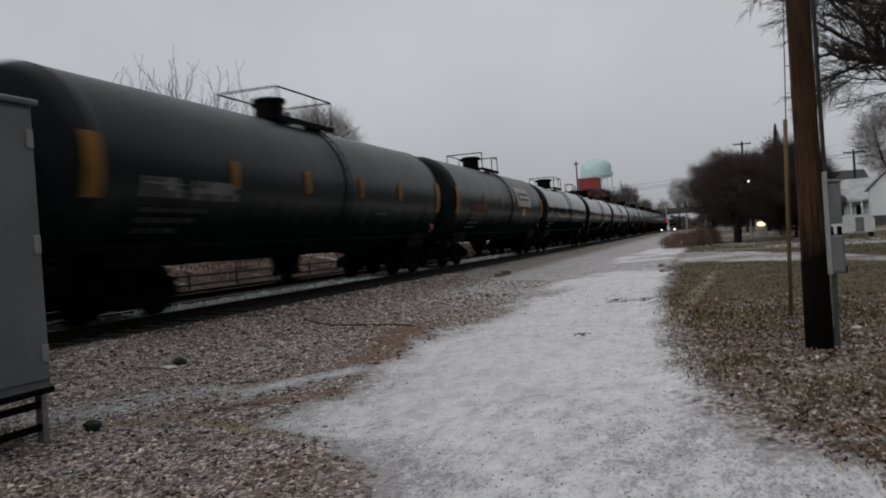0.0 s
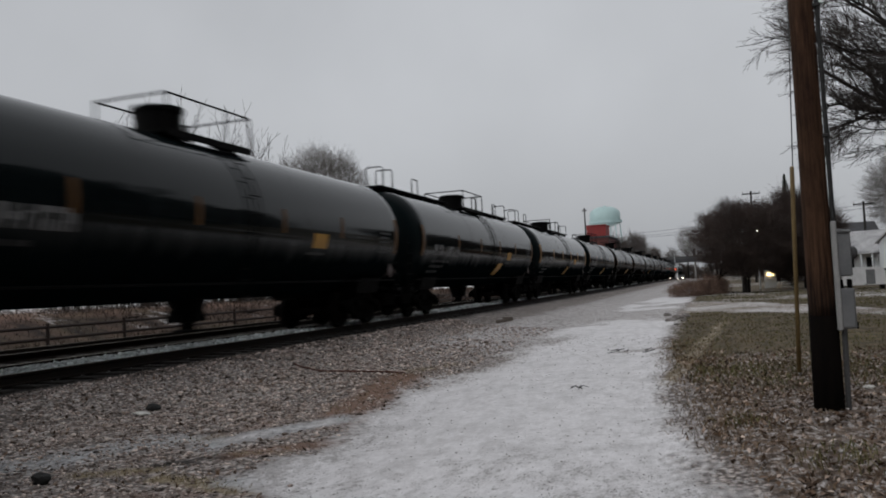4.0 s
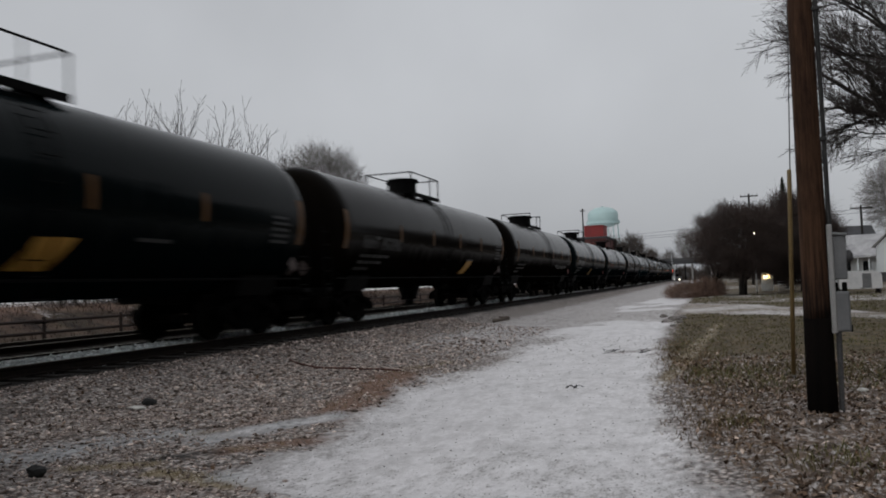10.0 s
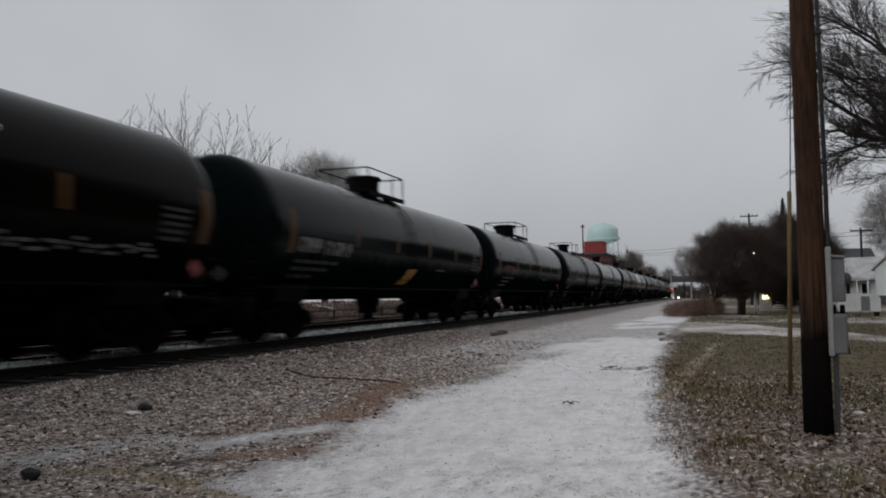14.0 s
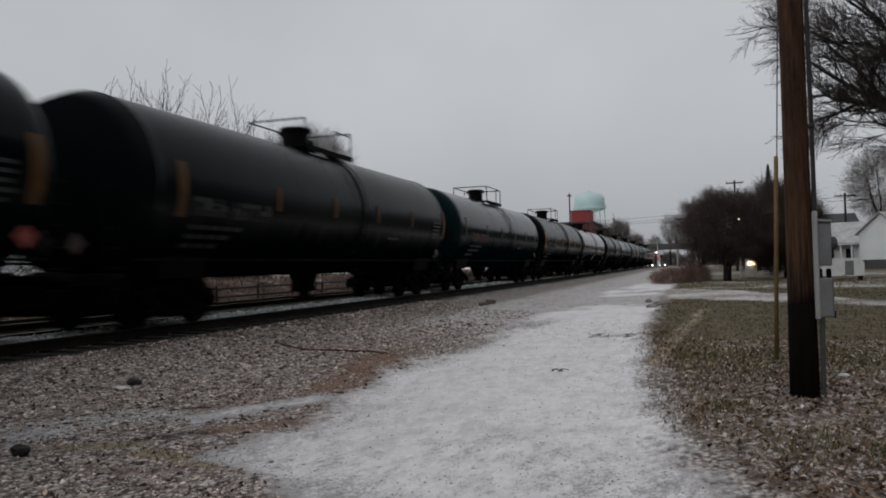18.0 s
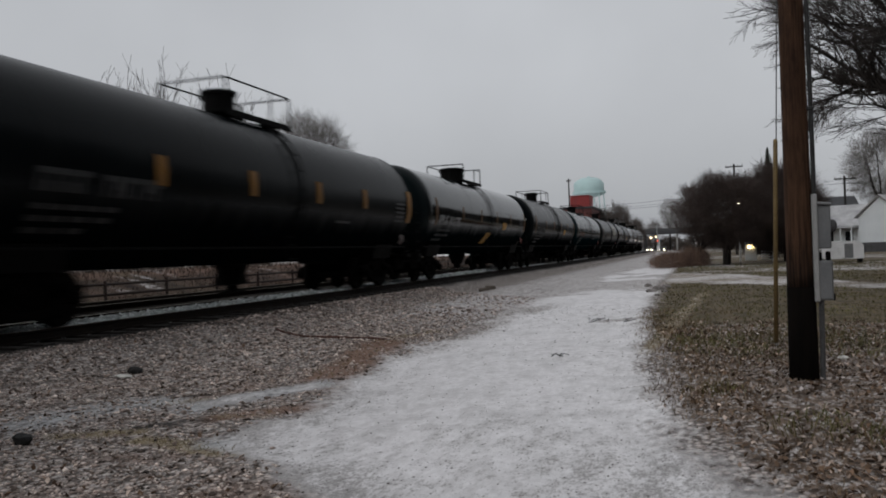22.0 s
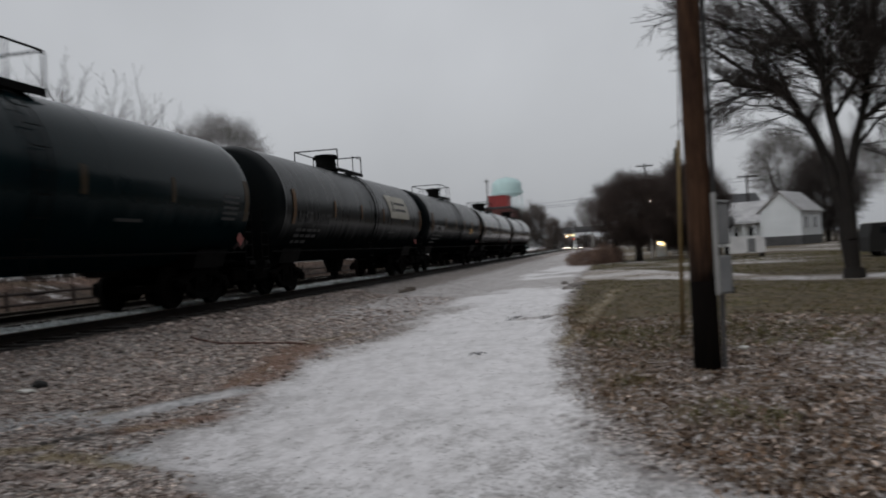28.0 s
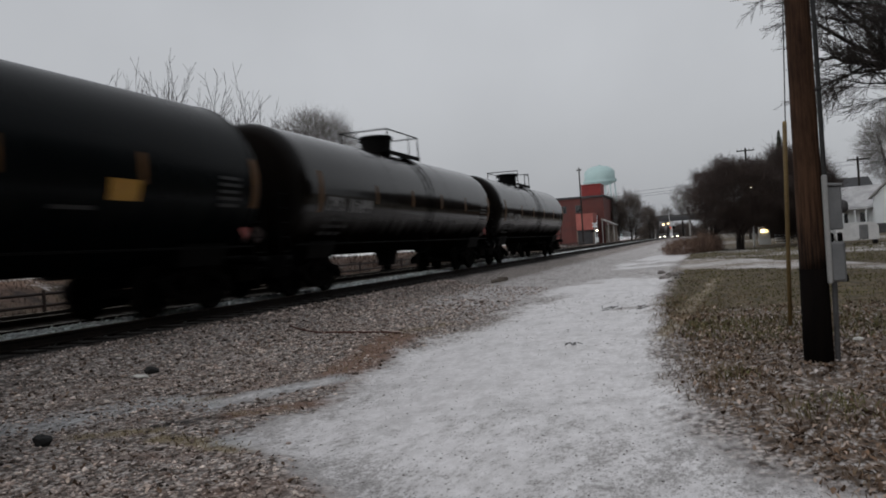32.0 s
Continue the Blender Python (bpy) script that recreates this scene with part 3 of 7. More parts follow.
def masks(x, y):
    l, r = np.interp(y, EDGE_Y, LANE_L), np.interp(y, EDGE_Y, LANE_R)
    w = wobble(x, y, 1.3, 7) * 0.28 + 0.1 * wobble(x, y, 4.5, 8)
    li, ri = x - l + 0.7 * w, r - x + 0.6 * w
    inside = np.minimum(li, ri)
    # beyond the drive the lane is mostly bare, with a snowy patch and then a thin margin
    bare = smoothstep(26.5, 32, y + 3.0 * wobble(x, y, 0.5, 9) + 1.2 * wobble(x, y, 1.7, 19))
    patch = 0.85 * smoothstep(-6.0, -4.0, x + 0.08 * (44 - y) + 1.0 * wobble(x, 0.35 * y, 0.8, 10)) * smoothstep(74, 58, y) * smoothstep(34, 40, y + 1.5 * wobble(x, y, 0.6, 22)) * smoothstep(-1.1, 0.2, wobble(x, 0.5 * y, 0.9, 20))
    wide = smoothstep(9, 14, y)
    snow = smoothstep(-0.75 - 0.3 * wide, 0.65 + 1.3 * wide, li) * smoothstep(-0.7, 0.75, ri) * (1 - bare * (1 - patch))
    worn = smoothstep(0.2, 0.9, wobble(x, y, 0.75, 51)) * smoothstep(1.9, 0.3, x - l) * smoothstep(7, 10, y)
    snow = snow * (1 - 0.5 * worn)
    streaks = np.clip(0.6 + 0.7 * wobble(1.6 * x, 0.55 * y, 1.5, 53), 0, 1)
    snow = snow * (1 - 0.55 * streaks * along(x, y, -4.7, 14.0, -3.9, 23.0, 1.1))
    snow = snow * (1 - 0.6 * along(x, y, -1.95, 17.4, -1.35, 17.7, 0.4))
    # dirt shows through near the mouth of the lane, along its edges and in worn tracks
    speck = 0.72 * smoothstep(11.0, 4.5, y) + 0.15 * smoothstep(0.9, 0.0, ri) + 0.45 * smoothstep(1.3, 0.1, li) + 0.3 * wobble(x, 0.4 * y, 1.2, 52)
    # frost lies thicker on the leaves further from the lane
    snow = np.maximum(snow, 0.42 * smoothstep(1.4, 2.8, x - r) * smoothstep(15, 9, y) * (0.85 + 0.4 * wobble(x, y, 1.8, 37)))
    # icy streaks among the gravel
    ice = np.maximum(0.75 * along(x, y, -5.05, 7.0, -4.4, 8.7, 0.55), 0.62 * along(x, y, -6.3, 5.6, -5.6, 7.2, 0.75))
    ice = np.maximum(ice, 0.7 * along(x, y, -3.9, 5.75, -2.8, 5.6, 0.45)) + 0.4 * w
    snow = np.maximum(snow, (0.6 + 0.2 * wobble(x, y, 4.0, 17)) * along(x, y, -4.95, 7.2, -4.45, 8.5, 0.34))
    # drive that leaves to the right
    near = np.interp(x, [-2, -1, 0.4, 1.5, 3, 5, 20, 60], [32.5, 31.8, 30.2, 28.8, 27.4, 24.9, 19.0, 10.0])
    far = np.interp(x, [-2, 0.5, 2.2, 3.9, 6, 20, 60], [48.0, 43.6, 40.0, 36.2, 29.5, 23.5, 14.5])
    dw = 0.8 * wobble(x, y, 0.8, 34)
    drive = smoothstep(0, 1.6, y - near + dw) * smoothstep(0, 1.6, far - y + dw) * smoothstep(-1.8, -0.9, x)
    right = x - r
    turf = smoothstep(-0.1, 0.4, right + w)
    grass = turf * smoothstep(9, 15, y + 1.8 * wobble(x, y, 0.7, 5)) * (1 - drive)
    for gx, gy, gr in ((0.85, 6.8, 0.5), (1.25, 6.5, 0.35), (2.25, 12.0, 0.7), (0.2, 8.6, 0.4)):
        grass = np.maximum(grass, 0.8 * smoothstep(gr, 0.15 * gr, np.hypot(x - gx, 0.6 * (y - gy)) + 0.5 * w))
    litter = turf * (1 - smoothstep(10.5, 17, y + 2.4 * wobble(x, y, 0.6, 6)))
    # worn trail across the grass corner
    path = [(-0.75, 11.8), (-0.55, 13.4), (-0.38, 16.6), (-0.09, 20.4), (0.26, 25.2)]
    trail = 0 * x
    for (x0, y0), (x1, y1) in zip(path, path[1:]):
        trail = np.maximum(trail, along(x + 0.08 * wobble(x, y, 1.5, 31), y, x0, y0, x1, y1, 0.32))
    snow = np.maximum(snow, 0.3 * trail)
    snow = np.maximum(snow, drive * (0.44 + 0.2 * wobble(x, y, 0.9, 33)))
    snow = np.maximum(snow, 0.55 * turf * smoothstep(33, 45, y) * (0.5 + 0.5 * wobble(x, y, 0.22, 12)))
    snow = np.maximum(snow, 0.3 * turf * smoothstep(14, 8, y) * smoothstep(-0.1, 0.9, wobble(x, y, 1.5, 36)))
    snow = np.maximum(snow, (0.4 + 0.3 * wobble(x, y, 0.9, 16)) * smoothstep(-20.3, -21.3, x + 0.3 * wobble(x, y, 0.5, 15)) * smoothstep(150, 110, y) * smoothstep(14, 25, y))
    snow = np.maximum(snow, 0.9 * smoothstep(-23, -25, x) * smoothstep(38, 44, y))
    snow = np.maximum(snow, 0.62 * smoothstep(0.1, 0.8, wobble(0.6 * x, 1.2 * y, 1.9, 62)) * smoothstep(-17.3, -18.2, x) * smoothstep(-22.0, -20.8, x))
    # thin dusting of snow on the far gravel
    snow = np.maximum(snow, 0.47 * smoothstep(8, 22, y) * smoothstep(-8.6, -6.5, x) * smoothstep(0.5, -0.5, x - r))
    # rusty and dry patches between lane and track
    gb = smoothstep(-8.4, -6.6, x) * smoothstep(0.35, -0.1, inside) * (x < l + 0.6)
    brown = gb * np.clip(0.2 + 0.35 * wobble(x, y, 1.1, 21), 0, 0.6) * smoothstep(22, 12, y)
    brown = np.maximum(brown, 1.05 * along(x, y, -4.4, 8.7, -5.3, 12.9, 0.75) + 0.5 * w * gb)
    brown = np.maximum(brown, 0.85 * along(x, y, -4.5, 6.6, -3.85, 7.4, 0.42) + 0.4 * w * gb)
    dry = np.maximum(0.85 * along(x, y, -5.5, 5.7, -4.95, 5.95, 0.34), 0.85 * along(x, y, -4.6, 5.65, -3.6, 5.5, 0.34))
    dry = np.maximum(dry, np.maximum(0.45 * along(x, y, -4.5, 6.7, -4.0, 6.85, 0.34), 0.6 * along(x, y, -5.6, 7.1, -5.05, 7.45, 0.28)))
    dry = np.maximum(dry, 0.7 * along(x, y, -5.4, 13.6, -5.1, 15.0, 0.5)) + 0.35 * w * gb
    dry = np.maximum(dry, np.maximum(0.9 * trail, 0.55 * drive))
    far_turf = smoothstep(-30, -45, x)
    bank = smoothstep(-16.8, -18.2, x)
    brown = np.maximum(brown, 0.8 * bank * (0.85 + 0.4 * wobble(x, y, 0.6, 61)))
    # dark by the rails: oily dirt plus the train's shade painted into the colour
    grime_shade = np.maximum(0.95 * smoothstep(-8.0, -9.2, x + 0.25 * wobble(x, y, 1.1, 76)) * smoothstep(-12.4, -11.6, x), 0.75 * smoothstep(-12.4, -13.0, x) * smoothstep(-16.9, -15.6, x))
    grime_shade = np.maximum(grime_shade, (0.24 + 0.2 * wobble(x, y, 1.4, 78)) * smoothstep(-5.9, -7.9, x + 0.5 * wobble(x, y, 0.7, 79)) * smoothstep(-12, -11, x) * smoothstep(24, 10, y))
    grime_shade = np.maximum(grime_shade, 0.85 * np.maximum(along(x, y, -5.0, 6.15, -4.6, 6.5, 0.3), along(x, y, -5.45, 7.55, -5.2, 7.7, 0.22)) * (0.8 + 0.5 * wobble(x, y, 5.0, 77)))
    # bank slope coloured darker for the shade of the passing cars
    grime_shade = np.maximum(grime_shade, (0.6 + 0.25 * wobble(x, 2.0 * y, 1.6, 63)) * bank * smoothstep(-20.9, -20.0, x))
    return dict(snow=snow, speck=speck, ice=ice, dry=dry, grass=np.maximum(grass, np.maximum(far_turf, bank)), litter=litter * (1 - drive) * (1 - bank), brown=brown, grime_shade=grime_shade)


def spaced(fine0, fine1, step, lo, hi, grow):
    a = list(np.arange(fine0, fine1 + 1e-6, step))
    s = step
    while a[-1] < hi:
        s *= grow
        a.append(min(a[-1] + s, hi))
    s = step
    while a[0] > lo:
        s *= grow
        a.insert(0, max(a[0] - s, lo))
    return np.array(a)


def build_ground():
    xs = spaced(-8.6, 4.2, 0.075, -1800, 1800, 1.09)
    ys = spaced(3.2, 17.0, 0.085, -1800, 2600, 1.06)
    gx, gy = np.meshgrid(xs, ys)
    x, y = gx.ravel(), gy.ravel()
    z = ground_z(x, y)
    nx, ny = len(xs), len(ys)
    i = (np.arange(ny - 1)[:, None] * nx + np.arange(nx - 1)[None, :]).ravel()
    f = np.stack([i, i + 1, i + nx + 1, i + nx], 1)
    ob = raw_np("ground", np.stack([x, y, z], 1), f, M["ground"])
    me = ob.data
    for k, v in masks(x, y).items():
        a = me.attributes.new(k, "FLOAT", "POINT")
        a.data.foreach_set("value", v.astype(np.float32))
    me.polygons.foreach_set("use_smooth", [True] * len(me.polygons))
    tagged(ob, "frosted gravel ground with a snowy lane and leafy verge", "ground", kind="structure")


build_ground()


# ---- track ----
RAIL_PROFILE = [(-0.07, 0), (0.07, 0), (0.07, 0.014), (0.014, 0.035), (0.01, 0.12), (0.036, 0.135), (0.036, 0.165), (0.028, 0.172), (-0.028, 0.172), (-0.036, 0.165), (-0.036, 0.135), (-0.01, 0.12), (-0.014, 0.035), (-0.07, 0.014)]


def build_track(cx, name, label, tall_fill):
    t = thing(name, label, "railway track", pose(cx, 0, 0), kind="structure")
    base = RAIL_TOP - 0.172
    for s in (1, -1):
        bm = bmesh.new()
        extrude_profile(bm, [(x + s * GAUGE / 2, z + base) for x, z in RAIL_PROFILE], -420, 420)
        part("rail", bm, M["rail"], t, "rusty steel rail")
        bm = bmesh.new()
        box(bm, (s * GAUGE / 2, 0, RAIL_TOP + 0.001), (0.05, 840, 0.004))
        part("rail_head", bm, M["railhead"], t, "worn bright rail head")
    def tie():
        return box(bmesh.new(), (0, 0, 0), (2.6, 0.23, 0.17), 0.012)
    me = shared("tie", tie, M["tie"])
    r = random.Random(5)
    for k in range(110):
        part("tie", me, parent=t, at=pose(r.uniform(-0.04, 0.04), -3 + k * 0.53 + r.uniform(-0.03, 0.03), base - 0.075 + r.uniform(-0.012, 0.006), 0, 0, r.uniform(-1, 1)))
    bm = bmesh.new()
    for y0, n in ((-420, 787), (55.3, 690)):
        for k in range(n):
            box(bm, (0, y0 + k * 0.53, base - 0.085), (2.6, 0.23, 0.16))
    tagged(part("far_ties", bm, M["tie"], t), kind="stuff")
    # heaped ballast between the rails, frosted
    hgt = RAIL_TOP - (0.03 if tall_fill else 0.13)
    bm = bmesh.new()
    prof = [(-0.66, base - 0.06), (-0.66, hgt - 0.02), (-0.4, hgt), (0.25, hgt - 0.03), (0.62, hgt - 0.1), (0.66, base - 0.06)]
    extrude_profile(bm, prof, -420, 420)
    part("ballast_bed", bm, M["frosty"], t, "frosted stone ballast between the rails")
    return t


build_track(TRACK_X, "main_track", "ballasted railway track with rusty rails and wooden ties", True)
build_track(TRACK2_X, "siding_track", "second railway track beyond the train with rusty rails", False)


# ---- the train ----
CAR_LENGTH, SPEED, CARS = 18.4, 10.13, 22
# the couplers' slack: how far each joint stands ahead of an even spacing
SLACK = [0.1, 0.15, 0.1, 0.25, 0.6, 0.6, 0.6, 0.5, 0.6, 0.45, 0.3, 0.3, 0.1, 0.05, -0.05, -0.1, -0.1, -0.1, -0.1, -0.1, -0.1, -0.1, -0.1]
TANK_Z = 2.57


def tank_shape(jacket):
    half = 8.78
    r = 1.7 if jacket else 1.65
    h = 0.75 if jacket else 0.74
    prof = []
    if jacket:
        # dished head, a tapered shoulder, then a lapped seam
        prof = [(-half, 0.0), (-half + 0.03, 0.6), (-half + 0.09, 1.05), (-half + 0.18, 1.33), (-half + 0.28, 1.48), (-half + 0.36, 1.54), (-half + 0.7, 1.685), (-half + 0.74, 1.7), (-half + 0.76, 1.712), (-half + 0.82, 1.712), (-half + 0.84, 1.7), (-half + 0.9, 1.7)]
    else:
        for k in range(9):
            a = math.pi / 2 * k / 8
            prof.append((-half + h - h * math.cos(a), r * math.sin(a)))
    for y in np.linspace(-half + h + 0.3, half - h - 0.3, 15):
        prof.append((float(y), r))
    prof += [(-y, q) for y, q in prof[:12 if jacket else 9][::-1]]
    return lathe(bmesh.new(), prof, 56)


def on_shell(bm, y0, y1, z0, z1, r, lift=0.006, side=1, shear=0.0):
    """A thin plate wrapped on the tank's side between two heights over the tank's axis."""
    n = max(2, int(abs(z1 - z0) / 0.12) + 1)
    a0, a1 = math.asin(max(-1, min(1, z0 / r))), math.asin(max(-1, min(1, z1 / r)))
    rows = []
    for k in range(n + 1):
        a = a0 + (a1 - a0) * k / n
        d = shear * k / n
        rows.append([[bm.verts.new((side * q * math.cos(a), y + d, TANK_Z + q * math.sin(a))) for q in (r - 0.004, r + lift)] for y in (y0, y1)])
    for p, q in zip(rows, rows[1:]):
        bm.faces.new((p[0][1], p[1][1], q[1][1], q[0][1]))
        bm.faces.new((p[0][0], p[0][1], q[0][1], q[0][0]))
        bm.faces.new((p[1][1], p[1][0], q[1][0], q[1][1]))
    for e in (rows[0], rows[-1]):
        bm.faces.new((e[0][0], e[1][0], e[1][1], e[0][1]))
    bmesh.ops.recalc_face_normals(bm, faces=bm.faces[:])
    return bm


def wheelset():
    bm = bmesh.new()
    rod(bm, (-0.95, 0, 0), (0.95, 0, 0), 0.085, seg=10)
    for s in (1, -1):
        x = s * GAUGE / 2
        prof = [(-0.07, 0.1), (-0.07, 0.3), (-0.03, 0.33), (-0.065, 0.4), (-0.065, 0.457), (0.055, 0.465), (0.07, 0.49), (0.085, 0.488), (0.085, 0.4), (0.04, 0.34), (0.07, 0.2), (0.07, 0.1)]
        g = bmesh.new()
        lathe(g, [(-s * y, q) for y, q in prof], 26)
        bmesh.ops.transform(g, matrix=Matrix.Translation((x, 0, 0)) @ Matrix.Rotation(-math.pi / 2, 4, "Z"), verts=g.verts[:])
        tmp = bpy.data.meshes.new("tmp")
        g.to_mesh(tmp)
        g.free()
        bm.from_mesh(tmp)
        bpy.data.meshes.remove(tmp)
    return bm


def side_frame():
    """Cast side frame: bowed top and bottom members, spring nest between, journal boxes at the ends."""
    bm = bmesh.new()
    pts_t = [(-1.12, 0.58), (-0.72, 0.66), (-0.3, 0.82), (0.3, 0.82), (0.72, 0.66), (1.12, 0.58)]
    pts_b = [(-0.78, 0.5), (-0.36, 0.24), (0.36, 0.24), (0.78, 0.5)]
    for pts in (pts_t, pts_b):
        for (y0, z0), (y1, z1) in zip(pts, pts[1:]):
            ln, ang = math.hypot(y1 - y0, z1 - z0), math.atan2(z1 - z0, y1 - y0)
            box(bm, (0, (y0 + y1) / 2, (z0 + z1) / 2), (0.16, ln + 0.06, 0.14), 0.02, Matrix.Rotation(ang, 3, "X"))
    for s in (1, -1):
        box(bm, (0, s * 0.3, 0.52), (0.15, 0.13, 0.56), 0.02)
        box(bm, (0, s * 0.9, 0.5), (0.22, 0.34, 0.26), 0.03)
        rod(bm, (0.08, s * 0.9, 0.46), (0.2, s * 0.9, 0.46), 0.11, seg=12)
    for k in (-0.13, 0, 0.13):
        rod(bm, (0.02, k, 0.3), (0.02, k, 0.56), 0.06, seg=10)
    return bm


def truck_bolster():
    bm = box(bmesh.new(), (0, 0, 0.66), (2.1, 0.4, 0.24), 0.03)
    rod(bm, (0, 0, 0.74), (0, 0, 0.96), 0.2, seg=14)
    for s in (1, -1):
        box(bm, (0, s * 0.42, 0.42), (1.7, 0.12, 0.16), 0.02)
        for t in (1, -1):
            box(bm, (t * 0.75, s * 0.46, 0.46), (0.1, 0.06, 0.34), 0.015)
    return bm


def coupler():
    bm = box(bmesh.new(), (0, 0.2, 0), (0.22, 0.75, 0.2), 0.03)
    box(bm, (0.06, 0.5, 0), (0.36, 0.22, 0.28), 0.05)
    return bm


def end_sill():
    return box(bmesh.new(), (0, 0.1, 0.9), (0.62, 3.5, 0.3), 0.03)


def end_platform():
    bm = box(bmesh.new(), (0, 1.66, 0.94), (2.75, 0.34, 0.1), 0.015)
    return box(bm, (0, 1.82, 0.9), (2.75, 0.05, 0.2), 0.01)


def saddle():
    """Cradle that carries the tank over the truck."""
    prof = [(-1.15, 0.88), (1.15, 0.88), (1.3, 1.3), (1.0, 1.24), (0.55, 1.06), (0, 0.99), (-0.55, 1.06), (-1.0, 1.24), (-1.3, 1.3)]
    return extrude_profile(bmesh.new(), prof, -0.95, 0.45)


def end_ladder():
    bm = bmesh.new()
    for y in (-0.2, 0.2):
        rod(bm, (0, y, -0.9), (0, y, 1.0), 0.018, seg=6)
    for k in range(6):
        rod(bm, (0, -0.2, -0.8 + 0.33 * k), (0, 0.2, -0.8 + 0.33 * k), 0.014, seg=6)
    return bm


def side_ladder(r):
    """Ladder that follows the shell from the running rail to the platform."""
    bm = bmesh.new()
    pts = []
    for k in range(9):
        a = radians(-38 + 13.0 * k)
        q = r + 0.07
        pts.append((q * math.cos(a), q * math.sin(a)))
    line = [(pts[0][0] + 0.1, 0.55)] + [(x, TANK_Z + z) for x, z in pts]
    return bent(bm, [(x, -0.2, z) for x, z in line] + [(x, 0.2, z) for x, z in line[::-1]], 0.014)


def ladder_rungs(r):
    """Places of the rungs of the side ladder, as x and z."""
    q = r + 0.07
    out = [(q * math.cos(radians(-38 + 13.0 * k)), TANK_Z + q * math.sin(radians(-38 + 13.0 * k))) for k in range(9)]
    return [(out[0][0] + 0.08, 0.62), (out[0][0] + 0.05, 0.95), (out[0][0] + 0.02, 1.28)] + out


def dome_housing(r):
    h = 0.66
    prof = [(0, 0), (0.0, r), (h - 0.1, r), (h - 0.1, r + 0.05), (h - 0.02, r + 0.05), (h, r - 0.03), (h + 0.03, 0)]
    bm = lathe(bmesh.new(), prof, 28, "Z")
    box(bm, (r + 0.05, 0, h - 0.12), (0.1, 0.14, 0.12), 0.02)
    box(bm, (-r - 0.05, 0, h - 0.12), (0.12, 0.2, 0.1), 0.02)
    return bm


def platform_grate():
    """Side walkway with a turned-down outer edge."""
    return extrude_profile(bmesh.new(), [(0.59, -0.017), (0.86, -0.017), (0.86, -0.12), (0.9, -0.12), (0.9, 0.018), (0.59, 0.018)], -1.3, 1.5)


RAIL_X, RAIL_H, RAIL_Y0, RAIL_Y1 = 0.84, 0.7, -1.3, 1.5


def rail_side(whole):
    """Pipe rail along one side of the platform; on some cars half open at the ladder."""
    bm = bmesh.new()
    h, y0, y1 = RAIL_H, RAIL_Y0, RAIL_Y1
    if whole:
        bent(bm, [(0, y1, 0), (0, y1, h), (0, y0, h), (0, y0, 0)], 0.022)
        rod(bm, (0, 0.6, 0), (0, 0.6, h), 0.018, seg=6)
    else:
        bent(bm, [(0, y1, 0), (0, y1, h - 0.1), (0, 0.45, h - 0.1), (0, 0.45, 0)], 0.022)
    return bm


def rail_end():
    bm = rod(bmesh.new(), (-RAIL_X, 0, RAIL_H), (RAIL_X, 0, RAIL_H), 0.022, seg=6)
    for s in (1, -1):
        rod(bm, (s * RAIL_X, 0, 0), (s * RAIL_X, 0, RAIL_H), 0.022, seg=6)
    return bm


def running_board():
    bm = box(bmesh.new(), (0, 0, 0), (0.62, 6.9, 0.045))
    for k in range(6):
        box(bm, (0, -3.0 + 1.2 * k, -0.08), (0.5, 0.08, 0.12))
    return bm


def roof_hoop():
    return bent(bmesh.new(), [(-0.3, 0, -0.06), (-0.3, 0, 0.62), (-0.24, 0, 0.68), (0.24, 0, 0.68), (0.3, 0, 0.62), (0.3, 0, -0.06)], 0.022)


def side_handrail():
    bm = bmesh.new()
    rod(bm, (1.36, -8.3, 1.22), (1.36, 8.3, 1.22), 0.022, seg=6)
    for k in range(7):
        y = -7.8 + 2.6 * k
        bent(bm, [(1.36, y, 1.22), (1.25, y, 1.3), (1.0, y, 1.62)], 0.016)
    return bm


def outlet_valve():
    bm = lathe(bmesh.new(), [(-0.5, 0), (-0.5, 0.16), (-0.36, 0.16), (-0.34, 0.24), (-0.1, 0.34), (0.12, 0.42), (0.2, 0)], 18, "Z")
    for s in (1, -1):
        box(bm, (0, s * 0.45, -0.12), (0.2, 0.05, 0.5), 0.01, Matrix.Rotation(s * 0.5, 3, "X"))
    box(bm, (0.0, 0, -0.52), (0.4, 0.5, 0.04), 0.01)
    return bm


def brake_wheel():
    bm = bmesh.new()
    n = 20
    p = [(0.29 * math.cos(2 * math.pi * k / n), 0, 0.29 * math.sin(2 * math.pi * k / n)) for k in range(n + 1)]
    bent(bm, p, 0.018)
    for k in range(5):
        a = 2 * math.pi * k / 5
        rod(bm, (0, 0, 0), (0.29 * math.cos(a), 0, 0.29 * math.sin(a)), 0.014, seg=6)
    rod(bm, (0, -0.2, 0), (0, 0.05, 0), 0.03, seg=8)
    return bm


def air_reservoir():
    bm = lathe(bmesh.new(), [(-0.62, 0), (-0.58, 0.17), (-0.5, 0.21), (0.5, 0.21), (0.58, 0.17), (0.62, 0)], 16)
    for y in (-0.35, 0.35):
        box(bm, (0, y, 0.2), (0.05, 0.06, 0.3))
    return bm


